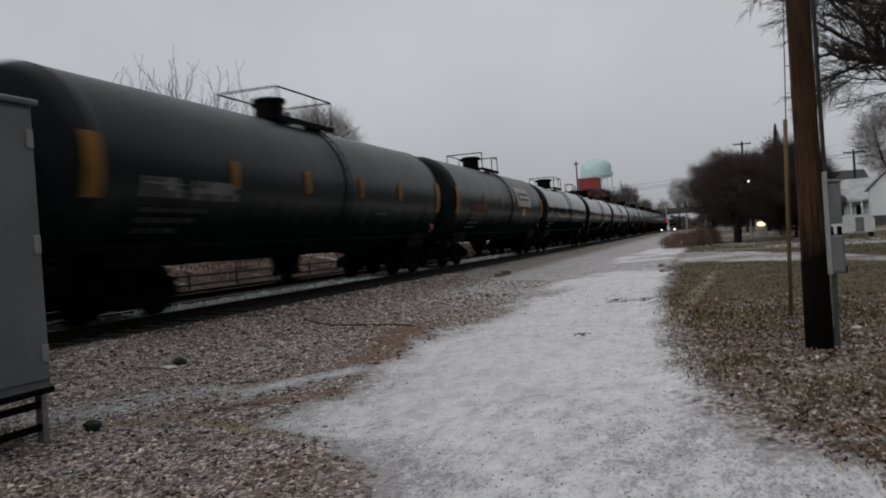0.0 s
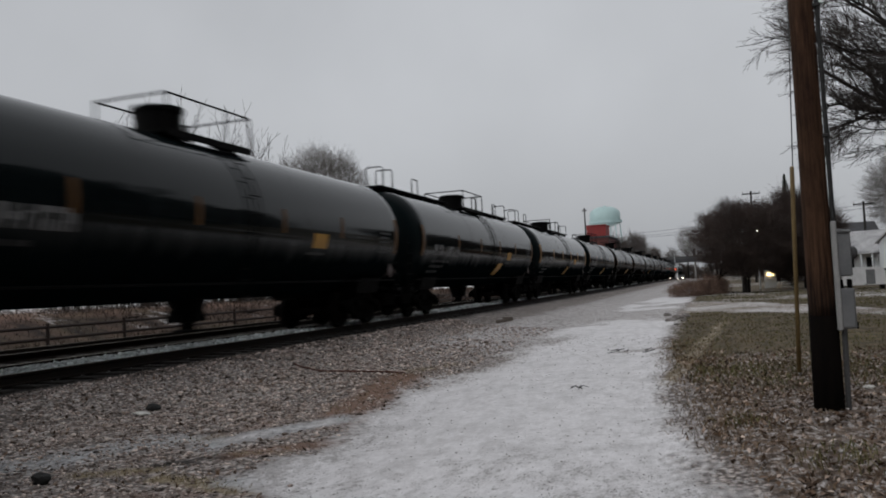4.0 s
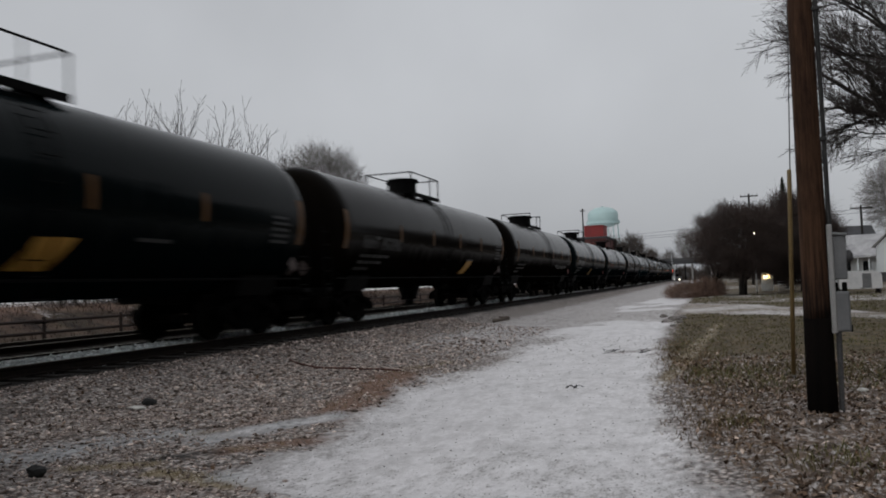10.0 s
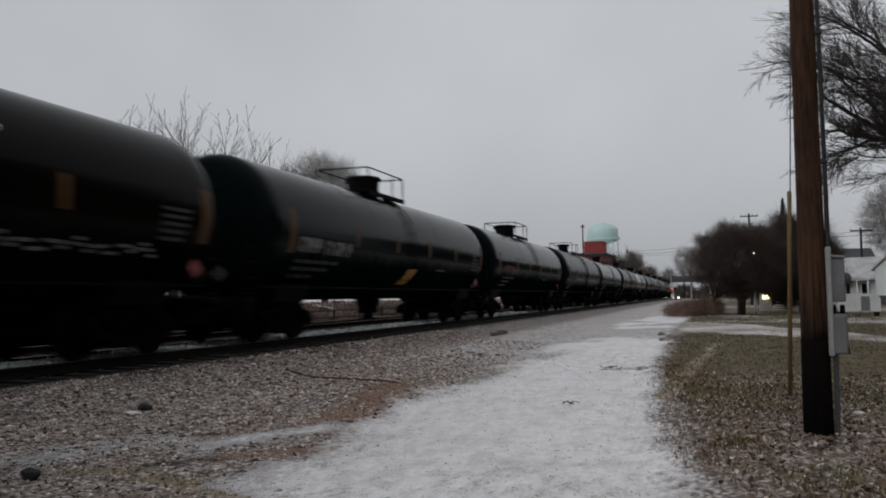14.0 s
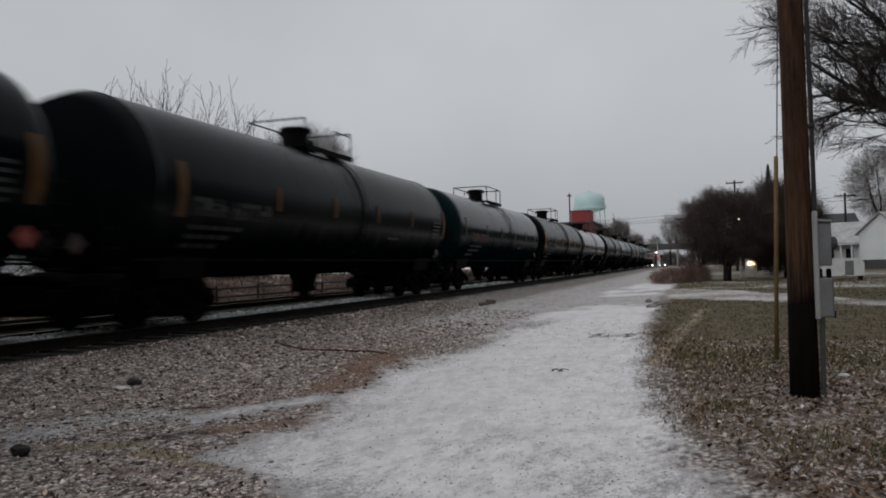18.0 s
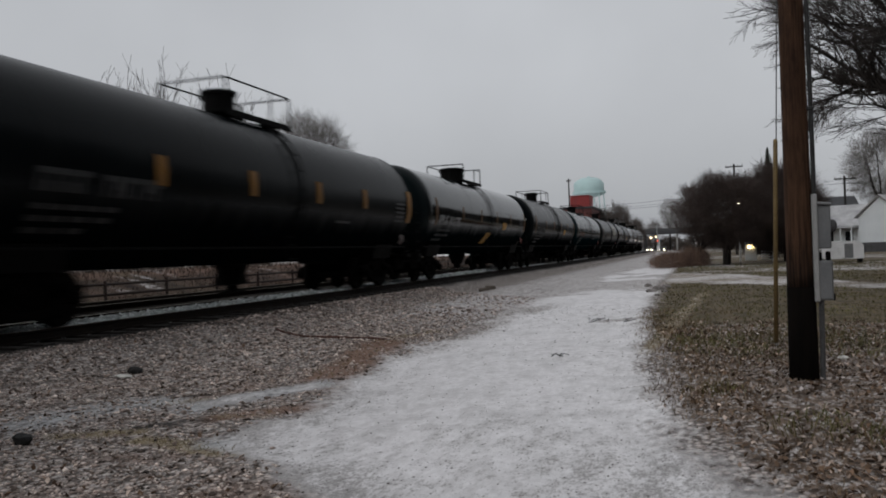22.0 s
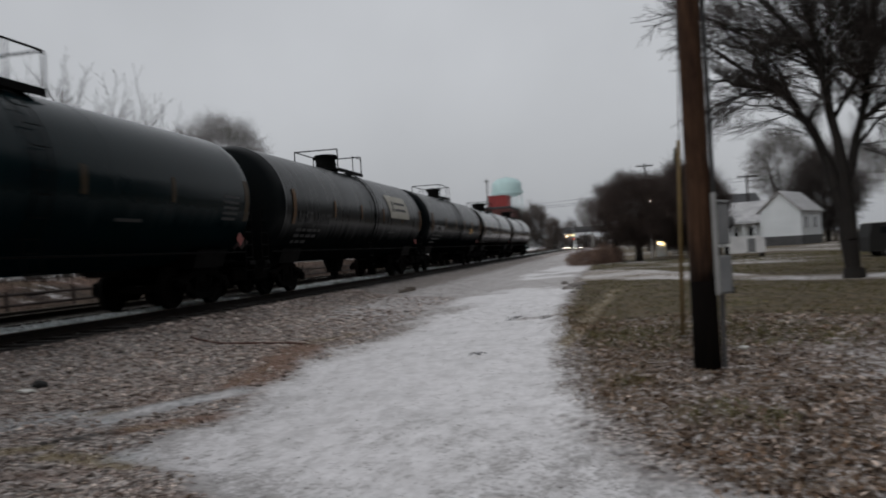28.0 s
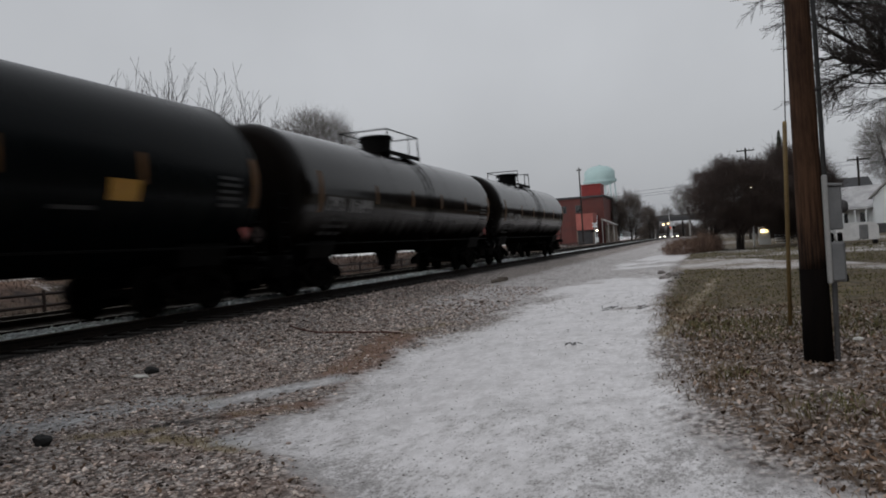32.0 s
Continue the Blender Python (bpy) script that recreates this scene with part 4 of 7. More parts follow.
# each car from the last to the first: paint, jacketed shell, walkway on the roof, lettering, extra marks
CAR_KINDS = [
    ("clean_brown", 0, 0, "white_mark", ""), ("clean_brown", 0, 0, "white_mark", ""),
    ("matte", 1, 0, "white_mark", "Y"), ("soft_black", 1, 0, "grey_mark", "C"),
    ("green_black", 0, 0, "orange_mark", ""), ("matte", 1, 0, "grey_mark", "Y"),
    ("gloss_black", 0, 0, "white_mark", "YD"), ("matte", 1, 0, "grey_mark", ""),
    ("green_black", 0, 0, "orange_mark", ""), ("matte", 1, 0, "grey_mark", ""),
    ("black", 0, 0, "orange_mark", ""), ("black", 0, 0, "white_mark", "D"),
    ("brown_black", 0, 0, "grey_mark", ""), ("brown_black", 0, 0, "grey_mark", "D"),
    ("black", 0, 0, "white_mark", "D"), ("gloss_black", 0, 1, "white_mark", "DY"),
    ("gloss_black", 0, 1, "white_mark", "YD"), ("gloss_black", 0, 0, "white_mark", "Y"),
    ("matte_grey", 1, 0, "orange_mark", "CY"), ("matte_grey", 1, 0, "white_mark", ""),
    ("black", 0, 0, "white_mark", ""), ("black", 0, 0, "white_mark", ""),
]
PAINT_WORDS = {"black": "black", "gloss_black": "glossy black", "green_black": "greenish black", "brown_black": "dusty brown-black", "clean_brown": "brownish black", "matte": "matte charcoal jacketed", "soft_black": "soft black jacketed", "matte_grey": "weathered grey-black jacketed"}
# manway housings: radius and place along the car
DOMES = {18: (0.38, -0.15), 8: (0.35, 0.2), 4: (0.36, 0.1), 3: (0.38, 0.0), 2: (0.36, 0.8), 17: (0.46, -0.4), 12: (0.62, 0.2), 16: (0.46, 0.0), 14: (0.5, 0.2)}
# places of the slanting yellow marks along the cars
SLASH = {15: 0.9, 14: 0.9, 11: 0.3, 13: 3.0, 6: 0.4, 16: 1.9}
WHEELSETS = []
TRAIN = []


def build_car(k):
    paint, jacket, walk_top, ink, marks = CAR_KINDS[k]
    r = random.Random(40 + k)
    dome_r, dome_y = DOMES.get(k, (0.37, 0.0) if jacket else (0.5, 0.0))
    plat = {2: 0.1, 17: 0.1, 11: -0.2, 13: 0.0}.get(k, dome_y + 0.3)
    R = 1.72 if jacket else 1.65
    y_ink = -6.3 if ink == "orange_mark" else -7.0
    amber = {"green_black": "amber_dull", "matte_grey": "amber_bright"}.get(paint, "amber_bright" if k in (7, 15) else "amber")
    words = PAINT_WORDS[paint] + " tank car with amber strips"
    if walk_top:
        words += " and roof walkway"
    if "C" in marks:
        words += " and a cream panel"
    car = thing("tank_car", words, "tank car", group="cars of the passing train")
    kind = "jacket" if jacket else "bare"
    sh = lambda name, key, fn, mat, **kw: part(name, shared(name + "/" + key, fn, M[mat], kw.pop("smooth", False)), parent=car, **kw)
    tank = sh("tank", kind + paint, lambda: tank_shape(jacket), paint, smooth=True, at=pose(0, 0, TANK_Z))
    # weld seams and belly bands
    def seam():
        w, q = (0.04, 0.004) if jacket else (0.02, 0.003)
        return lathe(bmesh.new(), [(-w, R - 0.025), (-0.6 * w, R + q), (0.6 * w, R + q), (w, R - 0.025)], 56)
    for y in ((-2.6, 2.6) if not jacket else (0.75,)):
        sh("shell_band", kind + paint, seam, paint, at=pose(0, y, TANK_Z), smooth=True)
    top = TANK_Z + R
    sh("manway_housing", str(dome_r), lambda: dome_housing(dome_r), "fitting", at=pose(0, dome_y, top - 0.05), smooth=False)
    sh("valve", "a", lambda: rod(box(bmesh.new(), (0, 0, 0.1), (0.2, 0.2, 0.2), 0.03), (0, 0, 0.1), (0, 0, 0.42), 0.06, seg=10), "fitting", at=pose(0.1, dome_y + 0.75, top - 0.04))
    for s in (1, -1):
        sh("side_grate", "a", platform_grate, "fitting", at=pose(0, plat + (0.2 if s < 0 else 0), top - 0.04, 0, 0, 0 if s > 0 else 180))
        sh("end_grate", "a", lambda: box(bmesh.new(), (0, 0, 0), (1.17, 0.8, 0.035)), "fitting", at=pose(0, plat + 0.1 + s * 1.0, top - 0.04))
    for s in (1, -1):
        whole = k % 3 != 0 or s < 0
        sh("guard_rail", str(whole), lambda: rail_side(whole), "fitting", at=pose(s * RAIL_X, plat, top - 0.03))
        sh("end_guard_rail", "a", rail_end, "fitting", at=pose(0, plat + (RAIL_Y1 if s > 0 else RAIL_Y0), top - 0.03))
    for s in (1, -1):
        lad = sh("side_ladder", kind, lambda: side_ladder(R), "fitting", at=pose(0, plat + 0.3, 0, 0, 0, 0 if s > 0 else 180))
        rung = shared("rung/a", lambda: rod(bmesh.new(), (0, -0.2, 0), (0, 0.2, 0), 0.011, seg=6), M["fitting"])
        for x, z in ladder_rungs(R):
            part("rung", rung, parent=lad, at=pose(x, 0, z))
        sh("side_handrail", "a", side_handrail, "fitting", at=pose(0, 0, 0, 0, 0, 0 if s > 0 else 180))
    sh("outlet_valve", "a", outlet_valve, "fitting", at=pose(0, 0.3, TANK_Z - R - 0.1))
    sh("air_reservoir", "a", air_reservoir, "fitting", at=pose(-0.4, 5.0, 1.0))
    if walk_top:
        for s in (1, -1):
            sh("running_board", "a", running_board, "fitting", at=pose(0, s * 4.9, top + 0.14))
        for y in (-8.1, -7.3, -4.4, 3.3, 6.9, 7.9):
            sh("hoop", "a", roof_hoop, "fitting", at=pose(0, y, top + 0.12, 0, 0, 90 if abs(y) < 7 else 0))
    for s in (1, -1):
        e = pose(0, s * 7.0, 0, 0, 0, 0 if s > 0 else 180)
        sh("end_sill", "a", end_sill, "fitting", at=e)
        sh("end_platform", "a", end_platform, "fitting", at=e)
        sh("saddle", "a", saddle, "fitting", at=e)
        # added dark block fills the gap between trucks, standing in for underframe shade
        sh("gap_filler", "a", lambda: box(box(bmesh.new(), (0, 1.5, 0.66), (2.2, 0.8, 0.36), 0.03), (0, 1.72, 0.42), (2.5, 0.06, 0.12), 0.01), "bogie", at=e)
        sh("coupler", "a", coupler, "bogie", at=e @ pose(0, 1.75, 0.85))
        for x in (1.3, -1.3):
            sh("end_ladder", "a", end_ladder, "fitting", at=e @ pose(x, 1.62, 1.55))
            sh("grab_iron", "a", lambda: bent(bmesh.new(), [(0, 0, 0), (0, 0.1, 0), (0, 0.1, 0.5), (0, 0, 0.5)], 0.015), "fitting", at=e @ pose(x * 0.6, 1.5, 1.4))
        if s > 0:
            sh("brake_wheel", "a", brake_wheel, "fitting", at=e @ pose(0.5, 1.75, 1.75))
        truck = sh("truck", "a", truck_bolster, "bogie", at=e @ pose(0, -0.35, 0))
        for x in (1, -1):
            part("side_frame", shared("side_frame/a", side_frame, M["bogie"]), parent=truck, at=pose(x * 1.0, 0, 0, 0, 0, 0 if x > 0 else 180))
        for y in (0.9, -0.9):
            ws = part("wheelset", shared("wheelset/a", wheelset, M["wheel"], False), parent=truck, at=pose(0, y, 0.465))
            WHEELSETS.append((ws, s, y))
    # amber strips along both sides, one tall strip near each end
    for s in (1, -1):
        for y in ((-8.1, -4.35, -1.4, 1.6, 4.4, 7.95) if k >= 13 or k == 7 else (-7.35, -3.95, -1.1, 1.75, 4.6, 7.95)):
            tall = abs(y) > 7
            z0, z1 = (-0.58, 0.42) if tall else (-0.28, 0.24)
            w = (0.11 if tall else 0.075) * (1.7 if amber == "amber_bright" else 1.0)
            key = kind + str(tall) + str(s) + amber
            part("amber_strip", shared("amber_strip/" + key, lambda: on_shell(bmesh.new(), -w, w, z0, z1, R, 0.006, s), M[amber]), parent=car, at=pose(0, y, 0), label="amber reflective strip")
        # unreadable lettering: owner's mark and number, lines of data below
        for (y0, n, wch, hch, z) in ((y_ink if s > 0 else 4.4, 4, 0.22, 0.34, -0.36), (y_ink + 1.3 if s > 0 else 5.7, 6, 0.19, 0.34, -0.38)):
            bm = bmesh.new()
            for c in range(n):
                y = y0 + c * (wch + 0.055)
                on_shell(bm, y, y + 0.34 * wch, z - hch / 2, z + hch / 2, R, 0.005, s)
                on_shell(bm, y + 0.34 * wch, y + wch, z + (hch / 2 - 0.09 if r.random() < 0.6 else -0.05), z + (hch / 2 if r.random() < 0.6 else 0.05), R, 0.005, s)
                if r.random() < 0.6:
                    on_shell(bm, y + 0.7 * wch, y + wch, z - hch / 2, z - 0.02, R, 0.005, s)
            part("lettering", bm, M[ink], car, "faded row of block lettering")
        bm = bmesh.new()
        for row in range(3):
            y = y_ink if s > 0 else 4.4
            for c in range(5 - row):
                w = r.uniform(0.2, 0.4)
                on_shell(bm, y, y + w, -0.78 - row * 0.17, -0.7 - row * 0.17, R, 0.005, s)
                y += w + 0.1
        tagged(part("data_stencil", bm, M["faint_mark"], car, "small grey stencilled lines"), kind="stuff")
        bm = bmesh.new()
        for row in range(5):
            on_shell(bm, 7.15 * s - 0.4, 7.15 * s + r.uniform(0.2, 0.45), -0.06 - row * 0.13, 0.0 - row * 0.13, R, 0.005, s)
        part("data_panel", bm, M["grey_mark"], car, "grey stencilled data panel")
        bm = on_shell(bmesh.new(), 3.1 * s - 0.35, 3.1 * s + 0.5, -0.72, -0.66, R, 0.005, s)
        part("stencil", bm, M["grey_mark"], car, "grey stencilled line")
        if "Y" in marks:
            yp = (4.2 if k == 2 else 3.3) * s
            bm = on_shell(bmesh.new(), yp - 0.34, yp + 0.34, -0.56, -0.22, R, 0.008, s)
            part("yellow_sign", bm, M["yellow"], car, "yellow warning panel")
        if "D" in marks:
            ys = SLASH.get(k, 1.8) * s
            bm = on_shell(bmesh.new(), ys - 0.45, ys + 0.25, -1.2, -0.72, R, 0.008, s, 0.3)
            part("yellow_slash", bm, M["yellow"], car, "slanting yellow mark")
        if "C" in marks:
            yc = (3.5 if k == 18 else 4.3) * s
            bm = on_shell(bmesh.new(), yc - 1.5, yc + 1.5, -0.1, 0.85, R, 0.008, s, -0.3)
            pan = part("cream_panel", bm, M["cream"], car, "cream panel with two dark lines")
            for z in (0.2, 0.48):
                bm = on_shell(bmesh.new(), yc - 0.75, yc + 0.95, z, z + 0.11, R, 0.012, s, -0.04)
                part("panel_line", bm, M["brickwall"], pan, "dark stripe of lettering")
            for sh_, y0 in ((0.3, yc - 1.3), (-0.3, yc - 1.0)):
                part("panel_mark", on_shell(bmesh.new(), y0, y0 + 0.14, 0.15, 0.62, R, 0.012, s, sh_), M["brickwall"], pan, "dark slanting mark")
    # paint scrawls
    if k == 5:
        for j, line in enumerate((((0.75, 0.62), (0.8, 0.35), (0.95, 0.55), (1.0, 0.3), (1.12, 0.5)), ((1.02, 0.22), (1.18, 0.3), (1.1, 0.08), (1.28, 0.15)), ((1.2, 0.36), (1.3, 0.1), (1.36, 0.22)))):
            pts = [(x, -8.76 + 0.26 * max(0.0, math.hypot(x, z) - 0.9) ** 0.9 - 0.03, TANK_Z + z) for x, z in line]
            part("scrawl", bent(bmesh.new(), pts, 0.022, 5), M["rag"], car, "white paint scrawl on the tank head")
    if k == 12:
        bm = bmesh.new()
        for j in range(26):
            z = -0.8 + 0.07 * math.sin(1.7 * j) + 0.04 * math.sin(0.6 * j + 1)
            on_shell(bm, 3.4 + 0.13 * j, 3.55 + 0.13 * j, z, z + 0.05, R, 0.006, 1)
        part("scrawl", bm, M["white_mark"], car, "thin white scrawled line on the tank")
    # hazard placards at ends and sides
    for s in (1, -1):
        for x in (0.75,):
            bm = box(bmesh.new(), (0, 0, 0), (0.28, 0.01, 0.28), 0.0, Matrix.Rotation(math.pi / 4, 3, "Y"))
            part("placard", bm, M["placard"], car, "diamond placard", at=pose(x, s * 8.9, 1.5))
            bm = box(bmesh.new(), (0, 0, 0), (0.01, 0.27, 0.27), 0.0, Matrix.Rotation(math.pi / 4, 3, "X"))
            part("placard", bm, M["red_mark"] if r.random() < 0.5 else M["placard"], car, "diamond placard", at=pose(1.4 * s, s * 7.95, 1.55))
        bm = bmesh.new()
        for row in range(3):
            box(bm, (-0.5, 0, 0.9 - 0.16 * row), (r.uniform(0.7, 1.0), 0.012, 0.09))
        part("end_lettering", bm, M[ink if ink != "grey_mark" else "white_mark"], car, "faded lettering on the tank head", at=pose(0.1, s * (8.5 if not jacket else 8.66), TANK_Z - 0.1, s * (20 if not jacket else 12)))
    TRAIN.append((car, k))


for k in range(CARS):
    build_car(k)


# ---- trees ----
def tubes(segs, sides):
    """Tapered tubes from rows of x0 y0 z0 x1 y1 z1 r0 r1."""
    s = np.asarray(segs, float)
    a, b, r0, r1 = s[:, 0:3], s[:, 3:6], s[:, 6], s[:, 7]
    d = b - a
    d = d / np.maximum(np.linalg.norm(d, axis=1, keepdims=True), 1e-9)
    up = np.where(np.abs(d[:, 2:3]) < 0.9, np.array([[0, 0, 1.0]]), np.array([[1.0, 0, 0]]))
    u = np.cross(d, up)
    u /= np.linalg.norm(u, axis=1, keepdims=True)
    v = np.cross(d, u)
    n = len(s)
    verts = np.zeros((n, 2 * sides, 3))
    for k in range(sides):
        c, q = math.cos(2 * math.pi * k / sides), math.sin(2 * math.pi * k / sides)
        o = u * c + v * q
        verts[:, k] = a + o * r0[:, None]
        verts[:, sides + k] = b + o * r1[:, None]
    base = (np.arange(n) * 2 * sides)[:, None]
    f = []
    for k in range(sides):
        j = (k + 1) % sides
        f.append(np.concatenate([base + k, base + j, base + sides + j, base + sides + k], 1))
    return verts.reshape(-1, 3), np.stack(f, 1).reshape(-1, 4)


def grow(r, p, d, length, rad, level, levels, out, spread, droop, kids, thin=0.55, min_r=0.006, ratio=(0.42, 0.62), pieces=4):
    """One limb: a few bent pieces with side shoots, recursively."""
    n = pieces if level == 0 else 4 if level == 1 else 3
    for i in range(n):
        q = p + d * (length / n)
        r2 = rad * (1 - 0.62 * (i + 1) / n)
        r1 = rad * (1 - 0.62 * i / n)
        out[min(level, 9)].append((*p, *q, max(r1, min_r), max(r2, min_r)))
        p = q
        d = d + np.array([r.gauss(0, 0.1), r.gauss(0, 0.1), r.gauss(0, 0.08) + droop[min(level, len(droop) - 1)]])
        d = d / np.linalg.norm(d)
        if level < levels and (i >= 1 or level > 0):
            for _ in range(kids[min(level, len(kids) - 1)]):
                ax = np.array([r.gauss(0, 1), r.gauss(0, 1), r.gauss(0, 0.6)])
                ax = ax - d * np.dot(ax, d)
                ax /= max(np.linalg.norm(ax), 1e-6)
                nd = d * math.cos(spread) + ax * math.sin(spread)
                nd /= np.linalg.norm(nd)
                grow(r, p, nd, length * r.uniform(*ratio), r2 * thin, level + 1, levels, out, spread * r.uniform(0.85, 1.1), droop, kids, thin, min_r, ratio)
    return out


def tree_parts(t, out, split, bark, twig):
    lo = [s for k in out for s in out[k] if k <= split]
    hi = [s for k in out for s in out[k] if k > split]
    raw_np("trunk", *tubes(lo, 7), bark, t)
    if hi:
        raw_np("crown", *tubes(hi, 3), twig, t)


def clump_tree(label, x, y, centre, radii, trunks, seed, twigs, twig, mn=0.012, ln=0.9, name="tree", out=1.0, up=0.25):
    """A dense, round-headed bare tree: forked trunks, limbs to all parts of the head, and a thicket of fine twigs."""
    r = random.Random(seed)
    rs = np.random.RandomState(seed)
    t = thing(name, label, "tree", pose(x, y, float(ground_z(x, y)) - 0.05))
    lo, hi = [], []
    c, rad = np.array(centre), np.array(radii)
    ends = []
    for tx, ty, h, q in trunks:
        p = np.array([tx, ty, 0.0])
        fork = np.array([tx * 1.2, ty * 1.2, h])
        lo.append((*p, *fork, q, q * 0.8))
        for _ in range(9):
            v = rs.normal(size=3)
            v /= np.linalg.norm(v)
            e = c + v * rad * r.uniform(0.5, 0.85)
            mid = fork * 0.5 + e * 0.5 + rs.normal(size=3) * 0.25
            lo.append((*fork, *mid, q * 0.5, q * 0.3))
            lo.append((*mid, *e, q * 0.3, q * 0.12))
            ends += [mid, e, mid * 0.4 + e * 0.6]
    n = twigs
    v = rs.normal(size=(n, 3))
    v /= np.linalg.norm(v, axis=1, keepdims=True)
    lumps = 1 + 0.1 * np.sin(v[:, 0] * 7 + seed) * np.sin(v[:, 1] * 6) + 0.08 * np.sin(v[:, 2] * 11 + 1.3 * v[:, 0] * 5)
    q = rs.uniform(0.15, 1.0, n) ** 0.45
    p0 = c + v * rad * (q * lumps)[:, None] * 0.93
    d = v * out + rs.normal(size=(n, 3)) * 0.55 + np.array([0, 0, up])
    d /= np.linalg.norm(d, axis=1, keepdims=True)
    l = ln * rs.uniform(0.35, 1.0, n)[:, None]
    p1 = p0 + d * l * 0.5
    p2 = p1 + (d + rs.normal(size=(n, 3)) * 0.25) * l * 0.5
    hi = np.concatenate([np.concatenate([p0, p1, np.full((n, 1), mn), np.full((n, 1), mn * 0.7)], 1), np.concatenate([p1, p2, np.full((n, 1), mn * 0.7), np.full((n, 1), mn * 0.35)], 1)])
    raw_np("trunk", *tubes(lo, 7), M["bark"], t)
    raw_np("crown", *tubes(hi, 3), M[twig], t)
    return t


def spruce(label, x, y, h, w, seed):
    rs = np.random.RandomState(seed)
    t = thing("spruce_tree", label, "tree", pose(x, y, float(ground_z(x, y)) - 0.05))
    raw_np("trunk", *tubes([(0, 0, 0, 0, 0, h * 0.5, 0.16, 0.1), (0, 0, h * 0.5, 0, 0, h, 0.1, 0.015)], 7), M["bark"], t)
    n = 1700
    z = h * (0.12 + 0.88 * rs.uniform(0, 1, n) ** 0.85)
    a = rs.uniform(0, 6.283, n)
    reach = w * (1 - z / h) ** 0.8 * rs.uniform(0.25, 1.0, n) + 0.06
    o = np.stack([np.cos(a), np.sin(a), -0.18 + 0 * a], 1)
    p1 = np.stack([0 * a, 0 * a, z], 1) + o * reach[:, None]
    p0 = p1 - o * np.minimum(reach, 0.5)[:, None]
    raw_np("crown", *tubes(np.concatenate([p0, p1, np.full((n, 1), 0.05), np.full((n, 1), 0.012)], 1), 3), M["needle"], t)


# large tree over the verge: two leaning trunks from one foot, boughs that sweep out towards the lane
def big_tree():
    r = random.Random(11)
    t = thing("tree", "large dark bare tree with long twiggy boughs over grass", "tree", pose(7.3, 25.5, float(ground_z(7.3, 25.5)) - 0.05))
    out = {k: [] for k in range(10)}

    def limb(pts, q0, q1, shoots, ln, side=1.0, kids=(2, 2, 2)):
        """A bent bough along a line of places, with shoots that leave it at all heights."""
        n = len(pts) - 1
        for i, (a, b) in enumerate(zip(pts, pts[1:])):
            a, b = np.array(a, float), np.array(b, float)
            m = (a + b) / 2 + np.array([r.gauss(0, 0.04), r.gauss(0, 0.06), r.gauss(0, 0.04)])
            ra, rm, rb = [q0 + (q1 - q0) * (i + f) / n for f in (0.0, 0.5, 1.0)]
            out[0] += [(*a, *m, ra, rm), (*m, *b, rm, rb)]
            d = (b - a) / np.linalg.norm(b - a)
            if i < side:
                continue
            for _ in range(shoots):
                u = r.random()
                p = a + (b - a) * u
                ax = np.array([r.gauss(0, 0.5), r.gauss(0, 1.0), r.gauss(0.25, 0.8)])
                ax = ax - d * np.dot(ax, d)
                ax /= max(np.linalg.norm(ax), 1e-6)
                sp = r.uniform(0.45, 0.95)
                v = d * math.cos(sp) + ax * math.sin(sp)
                grow(r, p, v / np.linalg.norm(v), ln * r.uniform(0.6, 1.15), 0.34 * (ra + rb) / 2 + 0.006, 1, 3, out, 0.4, (0.0, -0.01, -0.008, 0.0), kids, 0.5, 0.005, (0.5, 0.74), 6)

    out[0].append((0.0, 0, -0.25, 0, 0, 0.35, 0.38, 0.3))
    # lower trunk, bending over to the lane
    limb([(-0.02, 0, 0.3), (-0.2, 0, 2.1), (-0.5, 0.1, 3.5), (-0.9, 0.15, 4.7), (-1.5, 0.1, 5.6), (-2.2, 0.0, 6.0)], 0.22, 0.075, 5, 1.5, 3)
    limb([(-1.8, 0.0, 5.85), (-2.9, -0.2, 6.1), (-3.4, -0.3, 6.3), (-3.9, -0.4, 6.35)], 0.08, 0.02, 5, 0.7, 0)
    limb([(-1.6, 0.1, 5.7), (-2.6, 0.4, 6.6), (-3.6, 0.7, 7.5), (-4.0, 0.9, 8.0)], 0.09, 0.02, 7, 0.95, 0)
    limb([(-2.2, 0.0, 6.0), (-3.0, 0.3, 5.85), (-3.4, 0.5, 5.6), (-4.0, 0.6, 5.35)], 0.045, 0.012, 5, 0.6, 0)
    limb([(-1.2, 0.1, 5.1), (-1.9, -0.7, 6.3), (-2.8, -1.2, 7.3), (-3.9, -1.5, 7.9), (-5.0, -1.6, 8.15), (-6.2, -1.5, 8.05)], 0.05, 0.006, 2, 0.7, 0, (1, 1, 2))
    limb([(-0.8, 0.1, 4.5), (-1.5, 0.8, 6.0), (-2.3, 1.3, 7.4), (-3.2, 1.5, 8.5), (-4.0, 1.5, 9.1)], 0.09, 0.02, 7, 1.05, 1)
    # upright trunk and its boughs
    limb([(0, 0, 0.35), (-0.05, -0.1, 2.2), (-0.3, -0.2, 4.2), (-0.6, -0.2, 6.0), (-0.8, -0.2, 7.4), (-1.1, -0.1, 9.4), (-1.3, 0, 11.0)], 0.2, 0.05, 7, 2.0, 3)
    limb([(-0.6, -0.2, 6.0), (-1.5, -0.6, 7.5), (-2.6, -0.9, 8.8), (-3.6, -1.1, 9.5)], 0.08, 0.02, 7, 1.35, 0)
